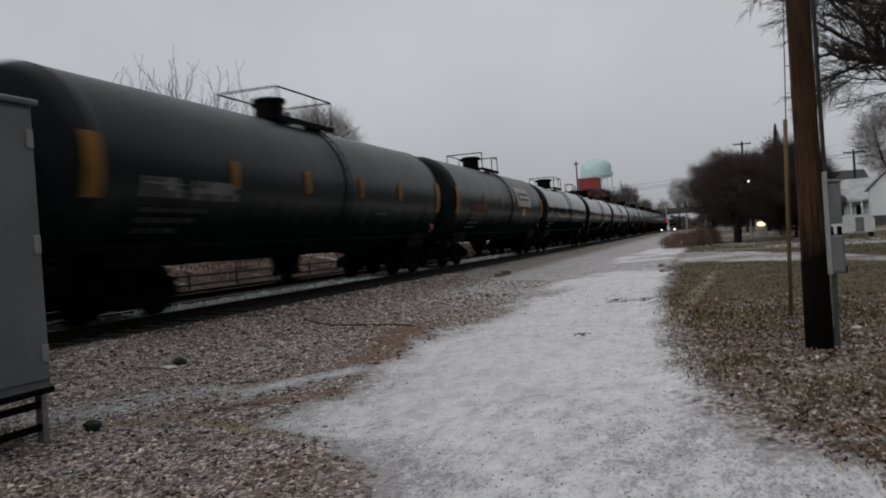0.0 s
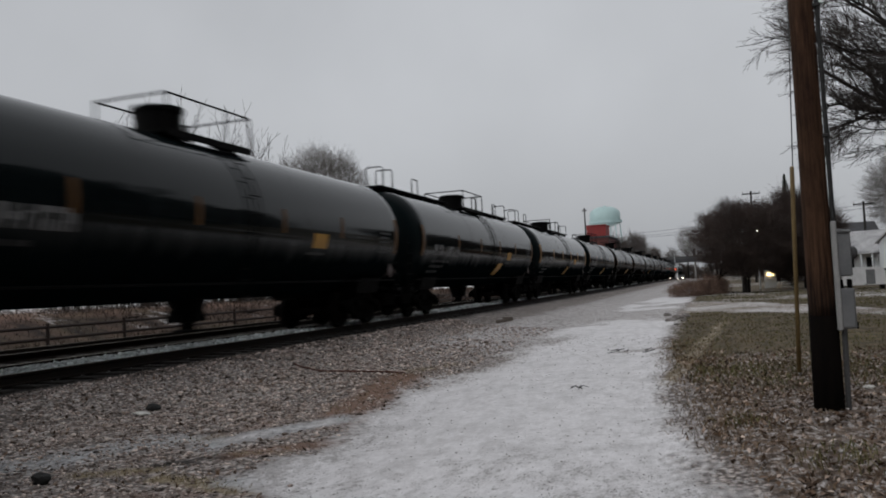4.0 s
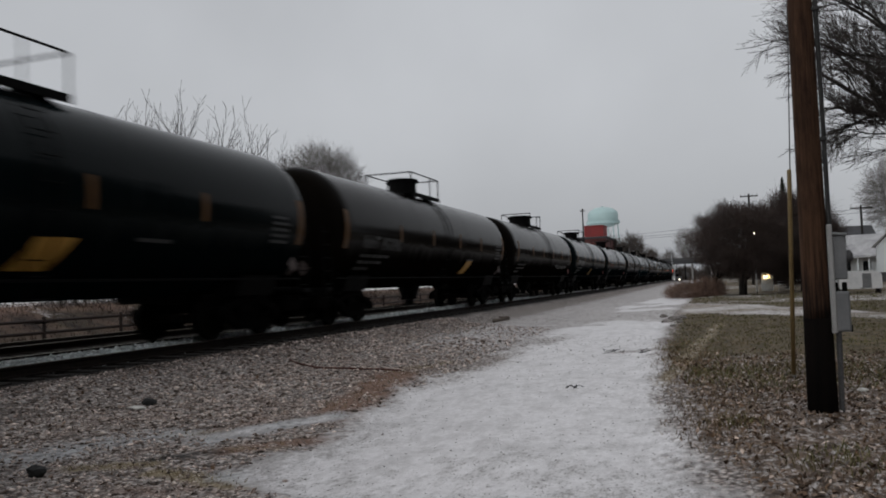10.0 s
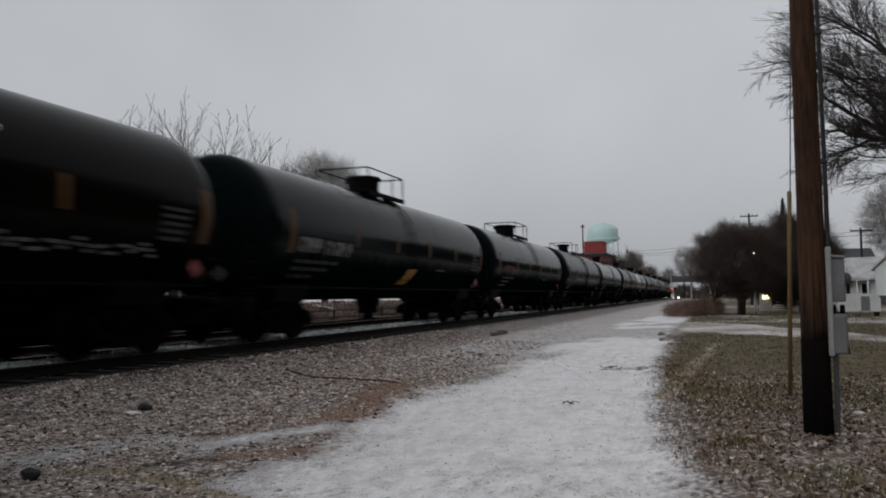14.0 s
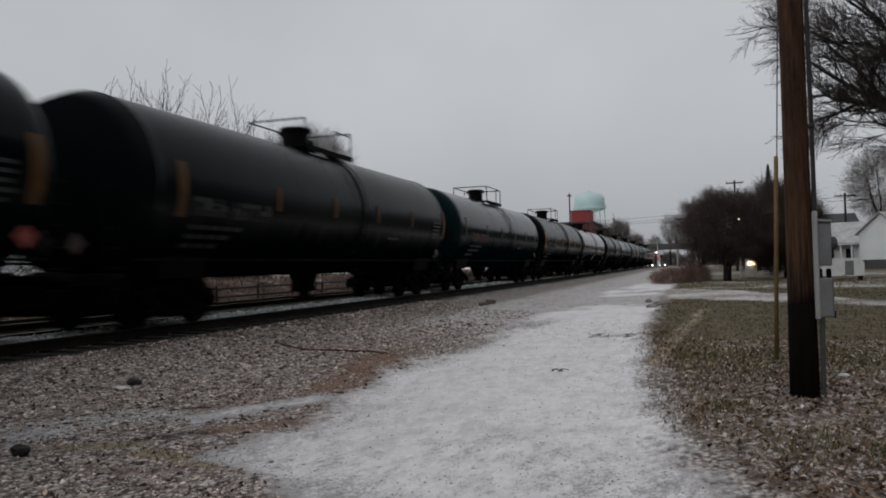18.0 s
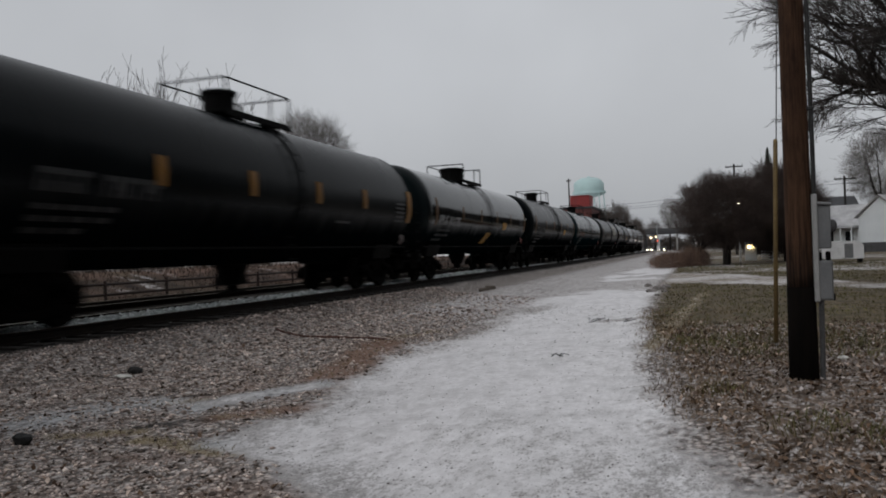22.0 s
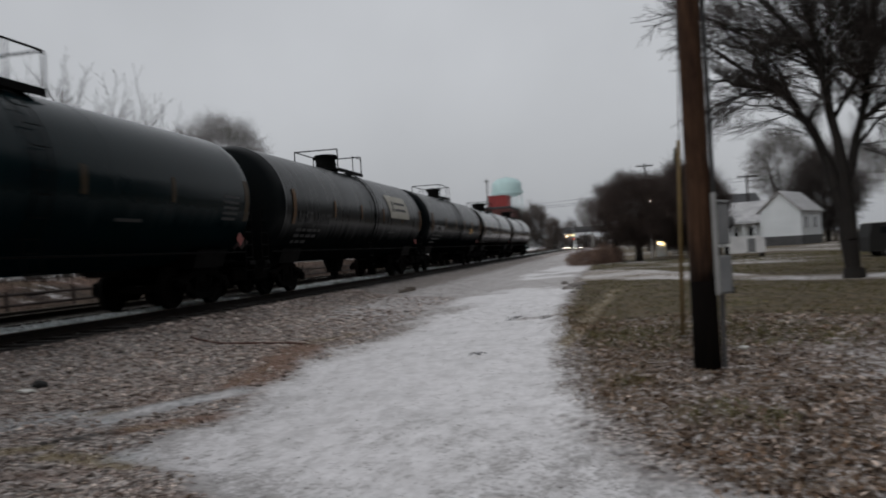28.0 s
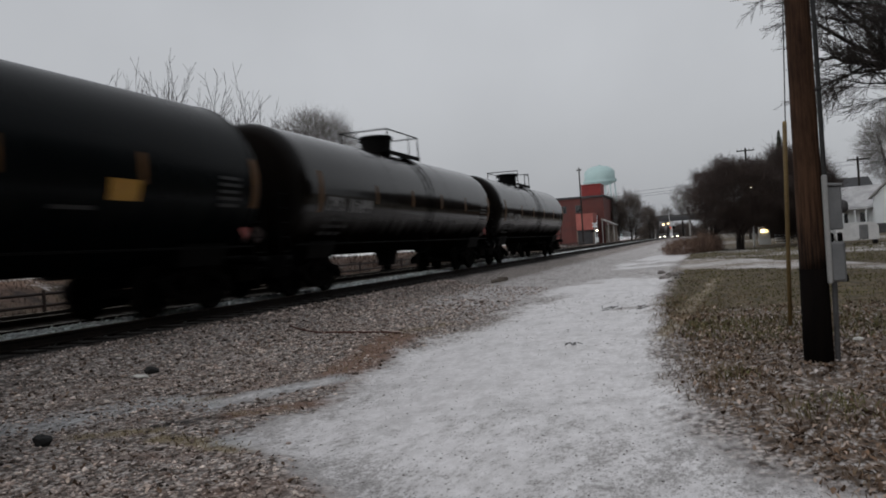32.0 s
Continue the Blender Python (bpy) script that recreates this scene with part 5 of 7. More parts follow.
    limb([(-0.75, -0.2, 7.0), (-1.8, 0.3, 8.4), (-2.8, 0.6, 9.5), (-3.6, 0.7, 10.1)], 0.07, 0.02, 7, 1.35, 0)
    limb([(-0.1, -0.1, 2.9), (0.25, 0.1, 4.0), (0.5, 0.2, 4.8), (0.8, 0.3, 6.2), (1.1, 0.3, 8.2), (1.3, 0.3, 10.2)], 0.16, 0.05, 11, 2.1, 2, (3, 3, 2))
    limb([(0.5, 0.2, 4.8), (1.6, -0.3, 5.5), (3.0, -0.7, 6.0), (4.6, -0.9, 6.3)], 0.08, 0.02, 12, 1.8, 0, (3, 3, 2))
    limb([(0.7, 0.3, 5.7), (0.6, -0.5, 7.0), (0.4, -1.2, 8.4), (0.3, -1.8, 9.8)], 0.07, 0.02, 11, 1.8, 0, (3, 3, 2))
    limb([(0.9, 0.3, 6.8), (2.2, 0.8, 8.0), (3.6, 1.1, 8.9), (5.0, 1.2, 9.6)], 0.07, 0.02, 12, 1.9, 0, (3, 3, 2))
    limb([(-0.4, -0.2, 4.8), (0.4, -0.8, 6.2), (0.9, -1.4, 7.5), (1.5, -2.0, 8.6)], 0.07, 0.02, 11, 1.8, 0, (3, 3, 2))
    limb([(-0.45, -0.2, 5.2), (-0.2, 0.6, 6.6), (0.1, 1.3, 8.1), (0.2, 1.9, 9.8)], 0.07, 0.02, 11, 1.8, 0, (3, 3, 2))
    # low spreading boughs
    limb([(-0.55, 0.1, 3.7), (-1.3, -0.5, 4.8), (-2.3, -0.9, 5.3), (-3.3, -1.1, 5.5)], 0.05, 0.012, 6, 1.0, 0, (2, 3, 2))
    limb([(-0.7, -0.2, 6.6), (-1.7, -0.9, 7.2), (-2.8, -1.4, 7.5), (-3.7, -1.7, 7.6)], 0.05, 0.012, 8, 1.1, 0, (3, 3, 2))
    limb([(0.2, 0.1, 3.9), (1.2, 0.8, 4.9), (2.4, 1.2, 5.5), (3.6, 1.4, 5.8)], 0.06, 0.015, 9, 1.3, 0, (3, 3, 2))
    tree_parts(t, out, 1, M["bark"], M["twig"])


big_tree()
clump_tree("dark round-headed bare tree beside the snowy drive", 2.1, 58.0, (0.2, 0, 3.85), (3.5, 3.4, 2.65), ((-1.3, 0.3, 1.1, 0.08), (0.1, 0, 1.15, 0.2), (0.35, 0.4, 1.0, 0.12)), 5, 30000, "twig_red", 0.0095, 0.75, out=0.6)
clump_tree("tangled dark bare trees behind the drive", 6.4, 64.0, (0, 0, 4.0), (3.2, 3.0, 3.5), ((0.3, 0.2, 1.0, 0.14), (1.2, 0, 1.2, 0.16)), 8, 24000, "twig_red", 0.0105, 1.2, out=0.6, up=0.5)
clump_tree("low brown thicket at the lane's edge", -1.3, 60.0, (0, 0, 0.3), (1.9, 3.0, 0.8), ((0, 0, 0.3, 0.05),), 9, 4200, "thicket", 0.009, 0.6, "shrub", out=0.5, up=0.6)
clump_tree("reddish brown dry growth under the bare tree", 0.1, 58.5, (0, 0, 0.45), (1.2, 2.4, 0.95), ((0, 0, 0.3, 0.05),), 10, 3400, "thicket", 0.008, 0.6, "shrub", out=0.5, up=0.7)
spruce("tall narrow dark spruce behind bare trees", 6.6, 74.0, 9.9, 1.7, 3)
# trees behind the train
def fan_tree(label, x, y, h, seed):
    """Slender upright stems that open like a fan, with many fine rising shoots."""
    r = random.Random(seed)
    t = thing("tree", label, "tree", pose(x, y, float(ground_z(x, y)) - 0.05))
    out = {k: [] for k in range(10)}
    for k in range(6):
        a = r.uniform(0, 6.283)
        d = np.array([0.3 * math.cos(a), -0.22 + 0.09 * k + r.uniform(-0.03, 0.03), 1.0])
        grow(r, np.array([0.1 * math.cos(a), 0.1 * (k - 2), 0.0]), d / np.linalg.norm(d), h * r.uniform(0.82, 1.0) / (1 + 0.06 * abs(k - 2)), 0.09, 0, 2, out, 0.42, (0.01, 0.05, 0.08), (2, 2), 0.45, 0.0085, (0.22, 0.36), 8)
    tree_parts(t, out, 0, M["bark"], M["twig"])


for y, h, seed in ((29.9, 7.6, 24), (31.3, 8.6, 21), (33.0, 8.3, 25), (34.8, 9.0, 22), (36.6, 8.2, 26), (38.2, 7.4, 27)):
    fan_tree("bare multi-stemmed tree beyond the tracks", -24.6 + 0.4 * math.sin(seed), y, h, seed)
clump_tree("bushy grey bare tree beyond the tracks", -24.5, 47.4, (0, 0, 7.3), (2.8, 4.0, 2.9), ((0, 0, 3.0, 0.25),), 23, 9000, "twig_pale", 0.0075, 1.0, out=0.7, up=0.35)
for x, y, h, w, s, n in ((-18.6, 172, 10.2, 2.7, 31, 2600), (-15.4, 176, 11.2, 3.0, 32, 3000), (-13.0, 200, 8.6, 1.9, 33, 1600), (-30, 240, 8.0, 7.0, 35, 2400)):
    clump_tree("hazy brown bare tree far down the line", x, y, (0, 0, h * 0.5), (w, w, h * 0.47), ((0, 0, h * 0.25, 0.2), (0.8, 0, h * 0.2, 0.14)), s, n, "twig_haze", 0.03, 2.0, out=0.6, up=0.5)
for x, y, h, w, s in ((-11.4, 262, 9.5, 2.2, 34), (-6.6, 258, 17.0, 3.0, 36), (-4.2, 250, 14.0, 3.4, 37)):
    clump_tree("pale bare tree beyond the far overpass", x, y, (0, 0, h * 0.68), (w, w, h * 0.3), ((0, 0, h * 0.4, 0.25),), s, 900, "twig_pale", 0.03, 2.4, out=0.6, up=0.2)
# hidden row, added so that the far tanks reflect a dark band
for x, y, h, w, s in ((8.6, 104, 6.5, 3.6, 51), (10.5, 122, 7.5, 4.5, 52), (11.0, 142, 8.0, 5.0, 53), (13.5, 164, 9.0, 5.5, 54), (13.0, 190, 9.0, 6.0, 55), (17.0, 220, 10.0, 7.0, 56)):
    clump_tree("dark bare tree added beside the far lane for reflections", x, y, (0, 0, h * 0.52), (w, w, h * 0.5), ((0, 0, h * 0.3, 0.25),), s, 3600, "twig_red", 0.035, 2.0)
for x, y, h, w, s in ((24.8, 118, 16.5, 4.6, 41), (34.5, 122, 15.0, 6.0, 43)):
    clump_tree("bare tree behind the white house", x, y, (0, 0, h * 0.68), (w, w, h * 0.31), ((0, 0, h * 0.3, 0.3),), s, 4600, "twig_pale", 0.018, 2.2)
clump_tree("dense dark brown bare tree beside the white house", 29.0, 112, (0, 0, 6.6), (4.3, 4.0, 5.6), ((0, 0, 1.6, 0.35), (0.8, 0, 1.5, 0.2)), 42, 9000, "twig", 0.03, 1.8)
for k in range(12):
    clump_tree("low dark brush on the bank beyond the tracks", -21.6 - 0.5 * (k % 3), 3.5 + 3.1 * k, (0, 0, 0.75), (1.0, 1.9, 0.8), ((0, 0.2, 0.3, 0.04), (0.1, -0.5, 0.3, 0.03)), 90 + k, 1100, "twig", 0.011, 0.8, "shrub")


# ---- added unseen treeline: closes the place behind and beside the viewer, darkens tank reflections ----
def treeline():
    rs = np.random.RandomState(77)
    verts, faces = [], []
    path = [(44 - 2.7 * k, 102 - 6.6 * k) for k in range(10)] + [(17 + 3 * math.sin(k * 0.9), 36 - 3.0 * k) for k in range(30)] + [(14 - 3.0 * k, -55 - 2 * math.sin(k)) for k in range(34)]
    for k, (x, y) in enumerate(path):
        h = 17.5 + 3.2 * math.sin(k * 1.1) * math.sin(k * 0.37 + 1) + rs.uniform(-0.8, 0.8)
        for dx, z in ((-1.0, -0.3), (-1.6, h * 0.45), (-0.6, h * 0.85), (0.3, h), (1.2, h * 0.6), (1.2, -0.3)):
            j = rs.uniform(-0.5, 0.5, 3)
            verts.append((x + dx + j[0], y + j[1] + (-dx if k >= 40 else 0), z + 0.6 * j[2]))
    for k in range(len(path) - 1):
        for c in range(5):
            a = k * 6 + c
            faces.append((a, a + 1, a + 7, a + 6))
    tagged(raw("treeline", verts, faces, M["twig"]), "unseen dark bare treeline added behind the viewer", "treeline", kind="structure")


treeline()


# ---- utility pole with meter boxes ----
def utility_pole():
    x, y = 1.09, 9.09
    z0 = float(ground_z(x, y))
    t = thing("utility_pole", "weathered brown wooden utility pole with dark foot", "utility pole", pose(x, y, z0 - 0.03))
    part("shaft", lathe(bmesh.new(), [(1.0, 0.0), (1.0, 0.139), (1.15, 0.137), (3.0, 0.128), (6.0, 0.118), (9.5, 0.105), (9.5, 0)], 22, "Z"), M["pole"], t, smooth=True)
    part("foot", lathe(bmesh.new(), [(-0.4, 0), (-0.4, 0.152), (0.2, 0.149), (1.01, 0.141), (1.01, 0)], 22, "Z"), M["tar"], t, "dark treated foot of the pole", smooth=True)
    part("conduit", box(bmesh.new(), (0.145, -0.08, 1.42), (0.055, 0.07, 1.14), 0.012), M["conduit"], t, "pale grey conduit strip")
    part("ground_pipe", rod(bmesh.new(), (0.175, -0.03, -0.1), (0.19, -0.03, 0.9), 0.028, seg=10), M["brickwall"], t, "grey pipe into the ground")
    bm = bmesh.new()
    bent(bm, [(0.155, -0.04, 1.95), (0.155, -0.03, 3.0), (0.15, -0.03, 4.2), (0.138, -0.03, 5.8), (0.12, -0.03, 8.5)], 0.024, 8)
    part("cable", bm, M["wire"], t, "black cable up the pole")
    for z in (2.9, 4.3):
        part("clamp", box(bmesh.new(), (0.14, -0.03, z), (0.09, 0.07, 0.04), 0.008), M["wire"], t)
    b = part("meter_box", box(bmesh.new(), (0.225, 0.0, 1.64), (0.15, 0.16, 0.46), 0.012), M["meterbox"], t, "light grey upper meter box")
    part("hood", box(bmesh.new(), (0.22, -0.01, 1.885), (0.175, 0.2, 0.03), 0.008, Matrix.Rotation(0.12, 3, "Y")), M["meterbox"], b)
    g = lathe(bmesh.new(), [(0, 0), (0, 0.07), (0.04, 0.066), (0.065, 0.04), (0.07, 0)], 16, "Z")
    bmesh.ops.transform(g, matrix=pose(0.298, 0, 1.65, 0, 90, 0), verts=g.verts[:])
    part("meter_glass", g, M["brickwall"], b, "round dull grey meter", smooth=True)
    b = part("lower_box", box(bmesh.new(), (0.23, -0.01, 1.075), (0.15, 0.15, 0.42), 0.012), M["meterbox"], t, "light grey lower switch box")
    part("lid", box(bmesh.new(), (0.23, -0.088, 1.075), (0.125, 0.01, 0.38), 0.004), M["meterbox"], b)
    for dx in (-0.04, 0.045):
        part("clip", box(bmesh.new(), (0.225 + dx, -0.02, 1.33), (0.045, 0.06, 0.1), 0.01), M["fitting"], b)
    part("latch", box(bmesh.new(), (0.305, -0.03, 0.9), (0.03, 0.08, 0.07), 0.005), M["fitting"], b)


utility_pole()


def guy_wire():
    x, y = 1.09, 12.05
    t = thing("guy_wire", "thin guy wire with a faded yellow plastic guard", "guy wire", pose(x, y, float(ground_z(x, y)) - 0.02))
    part("guard", lathe(bmesh.new(), [(0, 0), (0, 0.03), (2.95, 0.03), (2.97, 0.022), (2.97, 0)], 10, "Z"), M["guard"], t, "faded yellow plastic tube", at=pose(0, 0, 0, 0, 1.8, 0), smooth=True)
    part("wire", rod(bmesh.new(), (0.05, 0, 1.5), (0.33, 0, 9.0), 0.008, seg=6), M["wire"], t)
    part("anchor", rod(bmesh.new(), (0, 0, -0.15), (0, 0, 0.06), 0.035, seg=8), M["steel"], t)


guy_wire()


# ---- signal cabinet ----
def cabinet():
    t = thing("signal_cabinet", "grey steel trackside cabinet on legs in gravel", "cabinet", pose(-6.1, 4.02, float(ground_z(-6.0, 4.3))))
    part("body", box(bmesh.new(), (0, 0.0, 1.68), (1.0, 1.76, 2.5), 0.02), M["cabinet"], t)
    part("roof", box(bmesh.new(), (0, 0.0, 2.95), (1.1, 1.84, 0.05), 0.015), M["cabinet"], t, "grey overhanging lid")
    for s in (-0.43, 0.43):
        d = part("door", box(bmesh.new(), (0.512, s, 1.7), (0.025, 0.83, 2.36), 0.008), M["cabinet"], t)
        part("handle", box(bmesh.new(), (0.54, s - math.copysign(0.3, s), 1.6), (0.03, 0.04, 0.22), 0.008), M["steel"], d, "steel door handle")
        for z in (0.75, 1.7, 2.62):
            part("hinge", box(bmesh.new(), (0.53, s + math.copysign(0.37, s), z), (0.02, 0.07, 0.16), 0.005), M["conduit"], d)
    part("sill", box(bmesh.new(), (0.0, 0, 0.42), (1.03, 1.8, 0.05), 0.01), M["fitting"], t, "dark sill under the body")
    for xx in (-0.42, 0.42):
        for yy in (-0.82, 0.82):
            part("leg", box(bmesh.new(), (xx, yy, 0.18), (0.09, 0.06, 0.46), 0.008), M["steel"], t, "galvanised steel leg")
    for z in (0.1, 0.3):
        part("cross_bar", box(bmesh.new(), (0.42, 0, z), (0.05, 1.64, 0.06), 0.006), M["fitting"], t)
    part("cable_duct", box(bmesh.new(), (0.0, 0.1, 0.18), (0.5, 0.6, 0.46), 0.02), M["rubber"], t, "black cable duct under the cabinet")


cabinet()


# ---- fence beyond the tracks ----
def pipe_fence():
    t = thing("pipe_fence", "rusty two-rail pipe fence on the brown bank beyond the tracks", "fence", pose(-17.6, 0, float(ground_z(-17.6, 0))))
    for z in (0.22, 0.55):
        part("pipe", rod(bmesh.new(), (0, -40, z), (0, 120, z), 0.045, seg=8), M["rust_fence"], t)
    me = shared("post/fence", lambda: rod(bmesh.new(), (0, 0, -0.3), (0, 0, 0.66), 0.05, seg=8), M["rust_fence"])
    for k in range(54):
        part("post", me, parent=t, at=pose(0.02, -40 + 3.0 * k, 0))


pipe_fence()


# ---- red grain building and water tower ----
def red_building():
    t = thing("red_building", "dark red grain building with a bright tall block beside the track", "building", pose(-23.0, 160.0, 0.4))
    hall = part("hall", box(bmesh.new(), (-4.6, 6, 4.5), (17.4, 16, 9.8), 0.05), M["darkred"], t, "dark red lower hall")
    part("eave", box(bmesh.new(), (-4.6, 6, 9.5), (18.0, 16.8, 0.4), 0.05), M["darkroof"], hall)
    for k in range(4):
        f = part("window", box(bmesh.new(), (-10.5 + 3.2 * k, -2.03, 7.2), (1.4, 0.1, 1.5), 0.02), M["brickwall"], hall)
        part("pane", box(bmesh.new(), (-10.5 + 3.2 * k, -2.09, 7.2), (1.15, 0.04, 1.25)), M["glass"], f)
    for k in range(9):
        part("batten", box(bmesh.new(), (-12.5 + 2.0 * k, -2.03, 4.4), (0.12, 0.08, 9.4)), M["darkred"], hall)
    blk = part("tall_block", box(bmesh.new(), (1.45, 3, 10.7), (3.9, 6, 2.6), 0.05), M["redwall"], t, "bright red tall block")
    part("cap", box(bmesh.new(), (1.45, 3, 12.05), (4.1, 6.3, 0.2), 0.04), M["redwall"], blk)
    annex = part("annex", box(bmesh.new(), (0.95, -5.0, 4.4), (3.3, 5.8, 3.2), 0.05), M["salmon"], t, "faded salmon-red annex")
    # solid dark box in place of the opening, its shade put into the colour
    part("dock", box(bmesh.new(), (0.95, -4.7, 1.2), (3.1, 5.4, 3.2), 0.03), M["darkroof"], annex, "dark box standing in for the shaded open dock")
    for x in (-0.6, 2.5):
        part("dock_post", box(bmesh.new(), (x, -7.8, 1.2), (0.2, 0.2, 3.2), 0.02), M["wood"], annex)
    roof = extrude_profile(bmesh.new(), [(4.1, 4.6), (6.6, 3.4), (6.6, 3.6), (4.1, 4.8)], -8.0, -1.9)
    lean = part("lean_to", roof, M["concrete"], t, "pale sloping lean-to roof")
    for x, h in ((4.3, 4.6), (5.4, 4.1), (6.45, 3.6)):
        part("post", box(bmesh.new(), (x, -7.8, h / 2 - 0.25), (0.18, 0.18, h + 0.3), 0.02), M["concrete"], lean)
    part("back_board", box(bmesh.new(), (5.3, -2.2, 1.6), (2.4, 0.12, 4.0), 0.02), M["wood"], lean, "weathered grey back boards")


red_building()


def water_tower():
    t = thing("water_tower", "pale mint water tower on slender legs", "water tower", pose(-38.0, 310.0, 0.3))
    prof = [(21.3, 0), (21.4, 1.6), (21.9, 4.2), (22.6, 5.5), (23.3, 5.9), (26.7, 5.9), (27.5, 5.6), (28.6, 4.3), (29.2, 2.8), (29.45, 0)]
    tank = part("tank", lathe(bmesh.new(), prof, 40, "Z"), M["tower"], t, smooth=True)
    part("rim", lathe(bmesh.new(), [(22.9, 5.7), (22.9, 6.5), (23.0, 6.5), (23.9, 6.5), (23.9, 6.42), (23.1, 6.42), (23.1, 5.7)], 40, "Z"), M["tower"], tank)
    part("vent", lathe(bmesh.new(), [(29.4, 0.5), (29.8, 0.5), (29.9, 0)], 12, "Z"), M["tower"], tank)
    part("riser", rod(bmesh.new(), (0, 0, 0), (0, 0, 21.6), 0.6, seg=14), M["tower"], t)
    for k in range(6):
        a = 2 * math.pi * (k + 0.3) / 6
        part("leg", rod(bmesh.new(), (7.2 * math.cos(a), 7.2 * math.sin(a), 0), (5.7 * math.cos(a), 5.7 * math.sin(a), 23), 0.22, 0.2, 8), M["tower"], t)
        b = 2 * math.pi * (k + 1.3) / 6
        for z0, z1 in ((2, 11), (11, 21)):
            q0, q1 = 7.2 - 1.5 * z0 / 23, 7.2 - 1.5 * z1 / 23
            part("brace", rod(bmesh.new(), (q0 * math.cos(a), q0 * math.sin(a), z0), (q1 * math.cos(b), q1 * math.sin(b), z1), 0.06, seg=5), M["tower"], t)
    part("walkway", lathe(bmesh.new(), [(10.9, 6.4), (10.9, 6.6), (11.1, 6.6), (11.1, 6.4)], 24, "Z"), M["tower"], t)


water_tower()


def far_pole(x, y, h, arms, label):
    t = thing("utility_pole", label, "utility pole", pose(x, y, 0))
    part("shaft", rod(bmesh.new(), (0, 0, -0.3), (0, 0, h), 0.17, 0.12, 10), M["bark"], t)
    for z, w in arms:
        part("cross_arm", box(bmesh.new(), (0, -0.15, h - z), (w, 0.12, 0.14), 0.01), M["bark"], t)
        for s in (-0.45, -0.2, 0.2, 0.45):
            part("insulator", rod(bmesh.new(), (s * w, -0.15, h - z + 0.05), (s * w, -0.15, h - z + 0.3), 0.06, 0.04, 8), M["steel"], t)
    return t


far_pole(-22.2, 150, 15.2, ((0.5, 0.9),), "tall plain utility pole beside the red building")
far_pole(5.6, 109, 12.0, ((0.35, 2.2),), "far utility pole with one cross arm")
far_pole(18.1, 106, 9.4, ((0.35, 2.4),), "utility pole behind the white house")


def wires():
    t = thing("power_lines", "three thin power lines across the track", "power lines")
    def sag(a, b, d):
        pts = []
        for k in range(15):
            u = k / 14
            p = Vector(a).lerp(Vector(b), u)
            p.z -= d * 4 * u * (1 - u)
            pts.append(p)
        return bent(bmesh.new(), pts, 0.022, 4)
    for z0, z1 in ((9.6, 8.4), (9.1, 7.9), (8.75, 7.55)):
        part("wire", sag((-22.2, 150, z0), (5.6, 109, z1), 0.3), M["wire"], t)
    for z0, z1 in ((9.6, 8.9), (9.0, 8.5)):
        part("wire", sag((5.6, 109, z0), (18.1, 105.8, z1), 0.3), M["wire"], t)
        part("wire", sag((18.1, 105.8, z1), (60, 80, z1 - 0.4), 0.5), M["wire"], t)


wires()


# ---- white house and what stands beside it ----
def gable(bm, x0, x1, y0, y1, z0, eave, ridge, along="y"):
    """A gabled block; the ridge runs along y or x."""
    if along == "y":
        xm = (x0 + x1) / 2
        prof = [(x0, z0), (x1, z0), (x1, eave), (xm, ridge), (x0, eave)]
        return extrude_profile(bm, prof, y0, y1)
    ym = (y0 + y1) / 2
    prof = [(y0, z0), (y1, z0), (y1, eave), (ym, ridge), (y0, eave)]
    g = extrude_profile(bm, prof, x0, x1)
    for v in bm.verts:
        v.co = Vector((v.co.y, v.co.x, v.co.z))
    bmesh.ops.recalc_face_normals(bm, faces=bm.faces[:])
    return g


def slab(bm, a, b, w0, w1, thick):
    """A roof slope between the eave line a and the ridge line b, from w0 to w1 along y."""
    (xa, za), (xb, zb) = a, b
    return extrude_profile(bm, [(xa, za), (xb, zb), (xb, zb + thick), (xa, za + thick)], w0, w1)


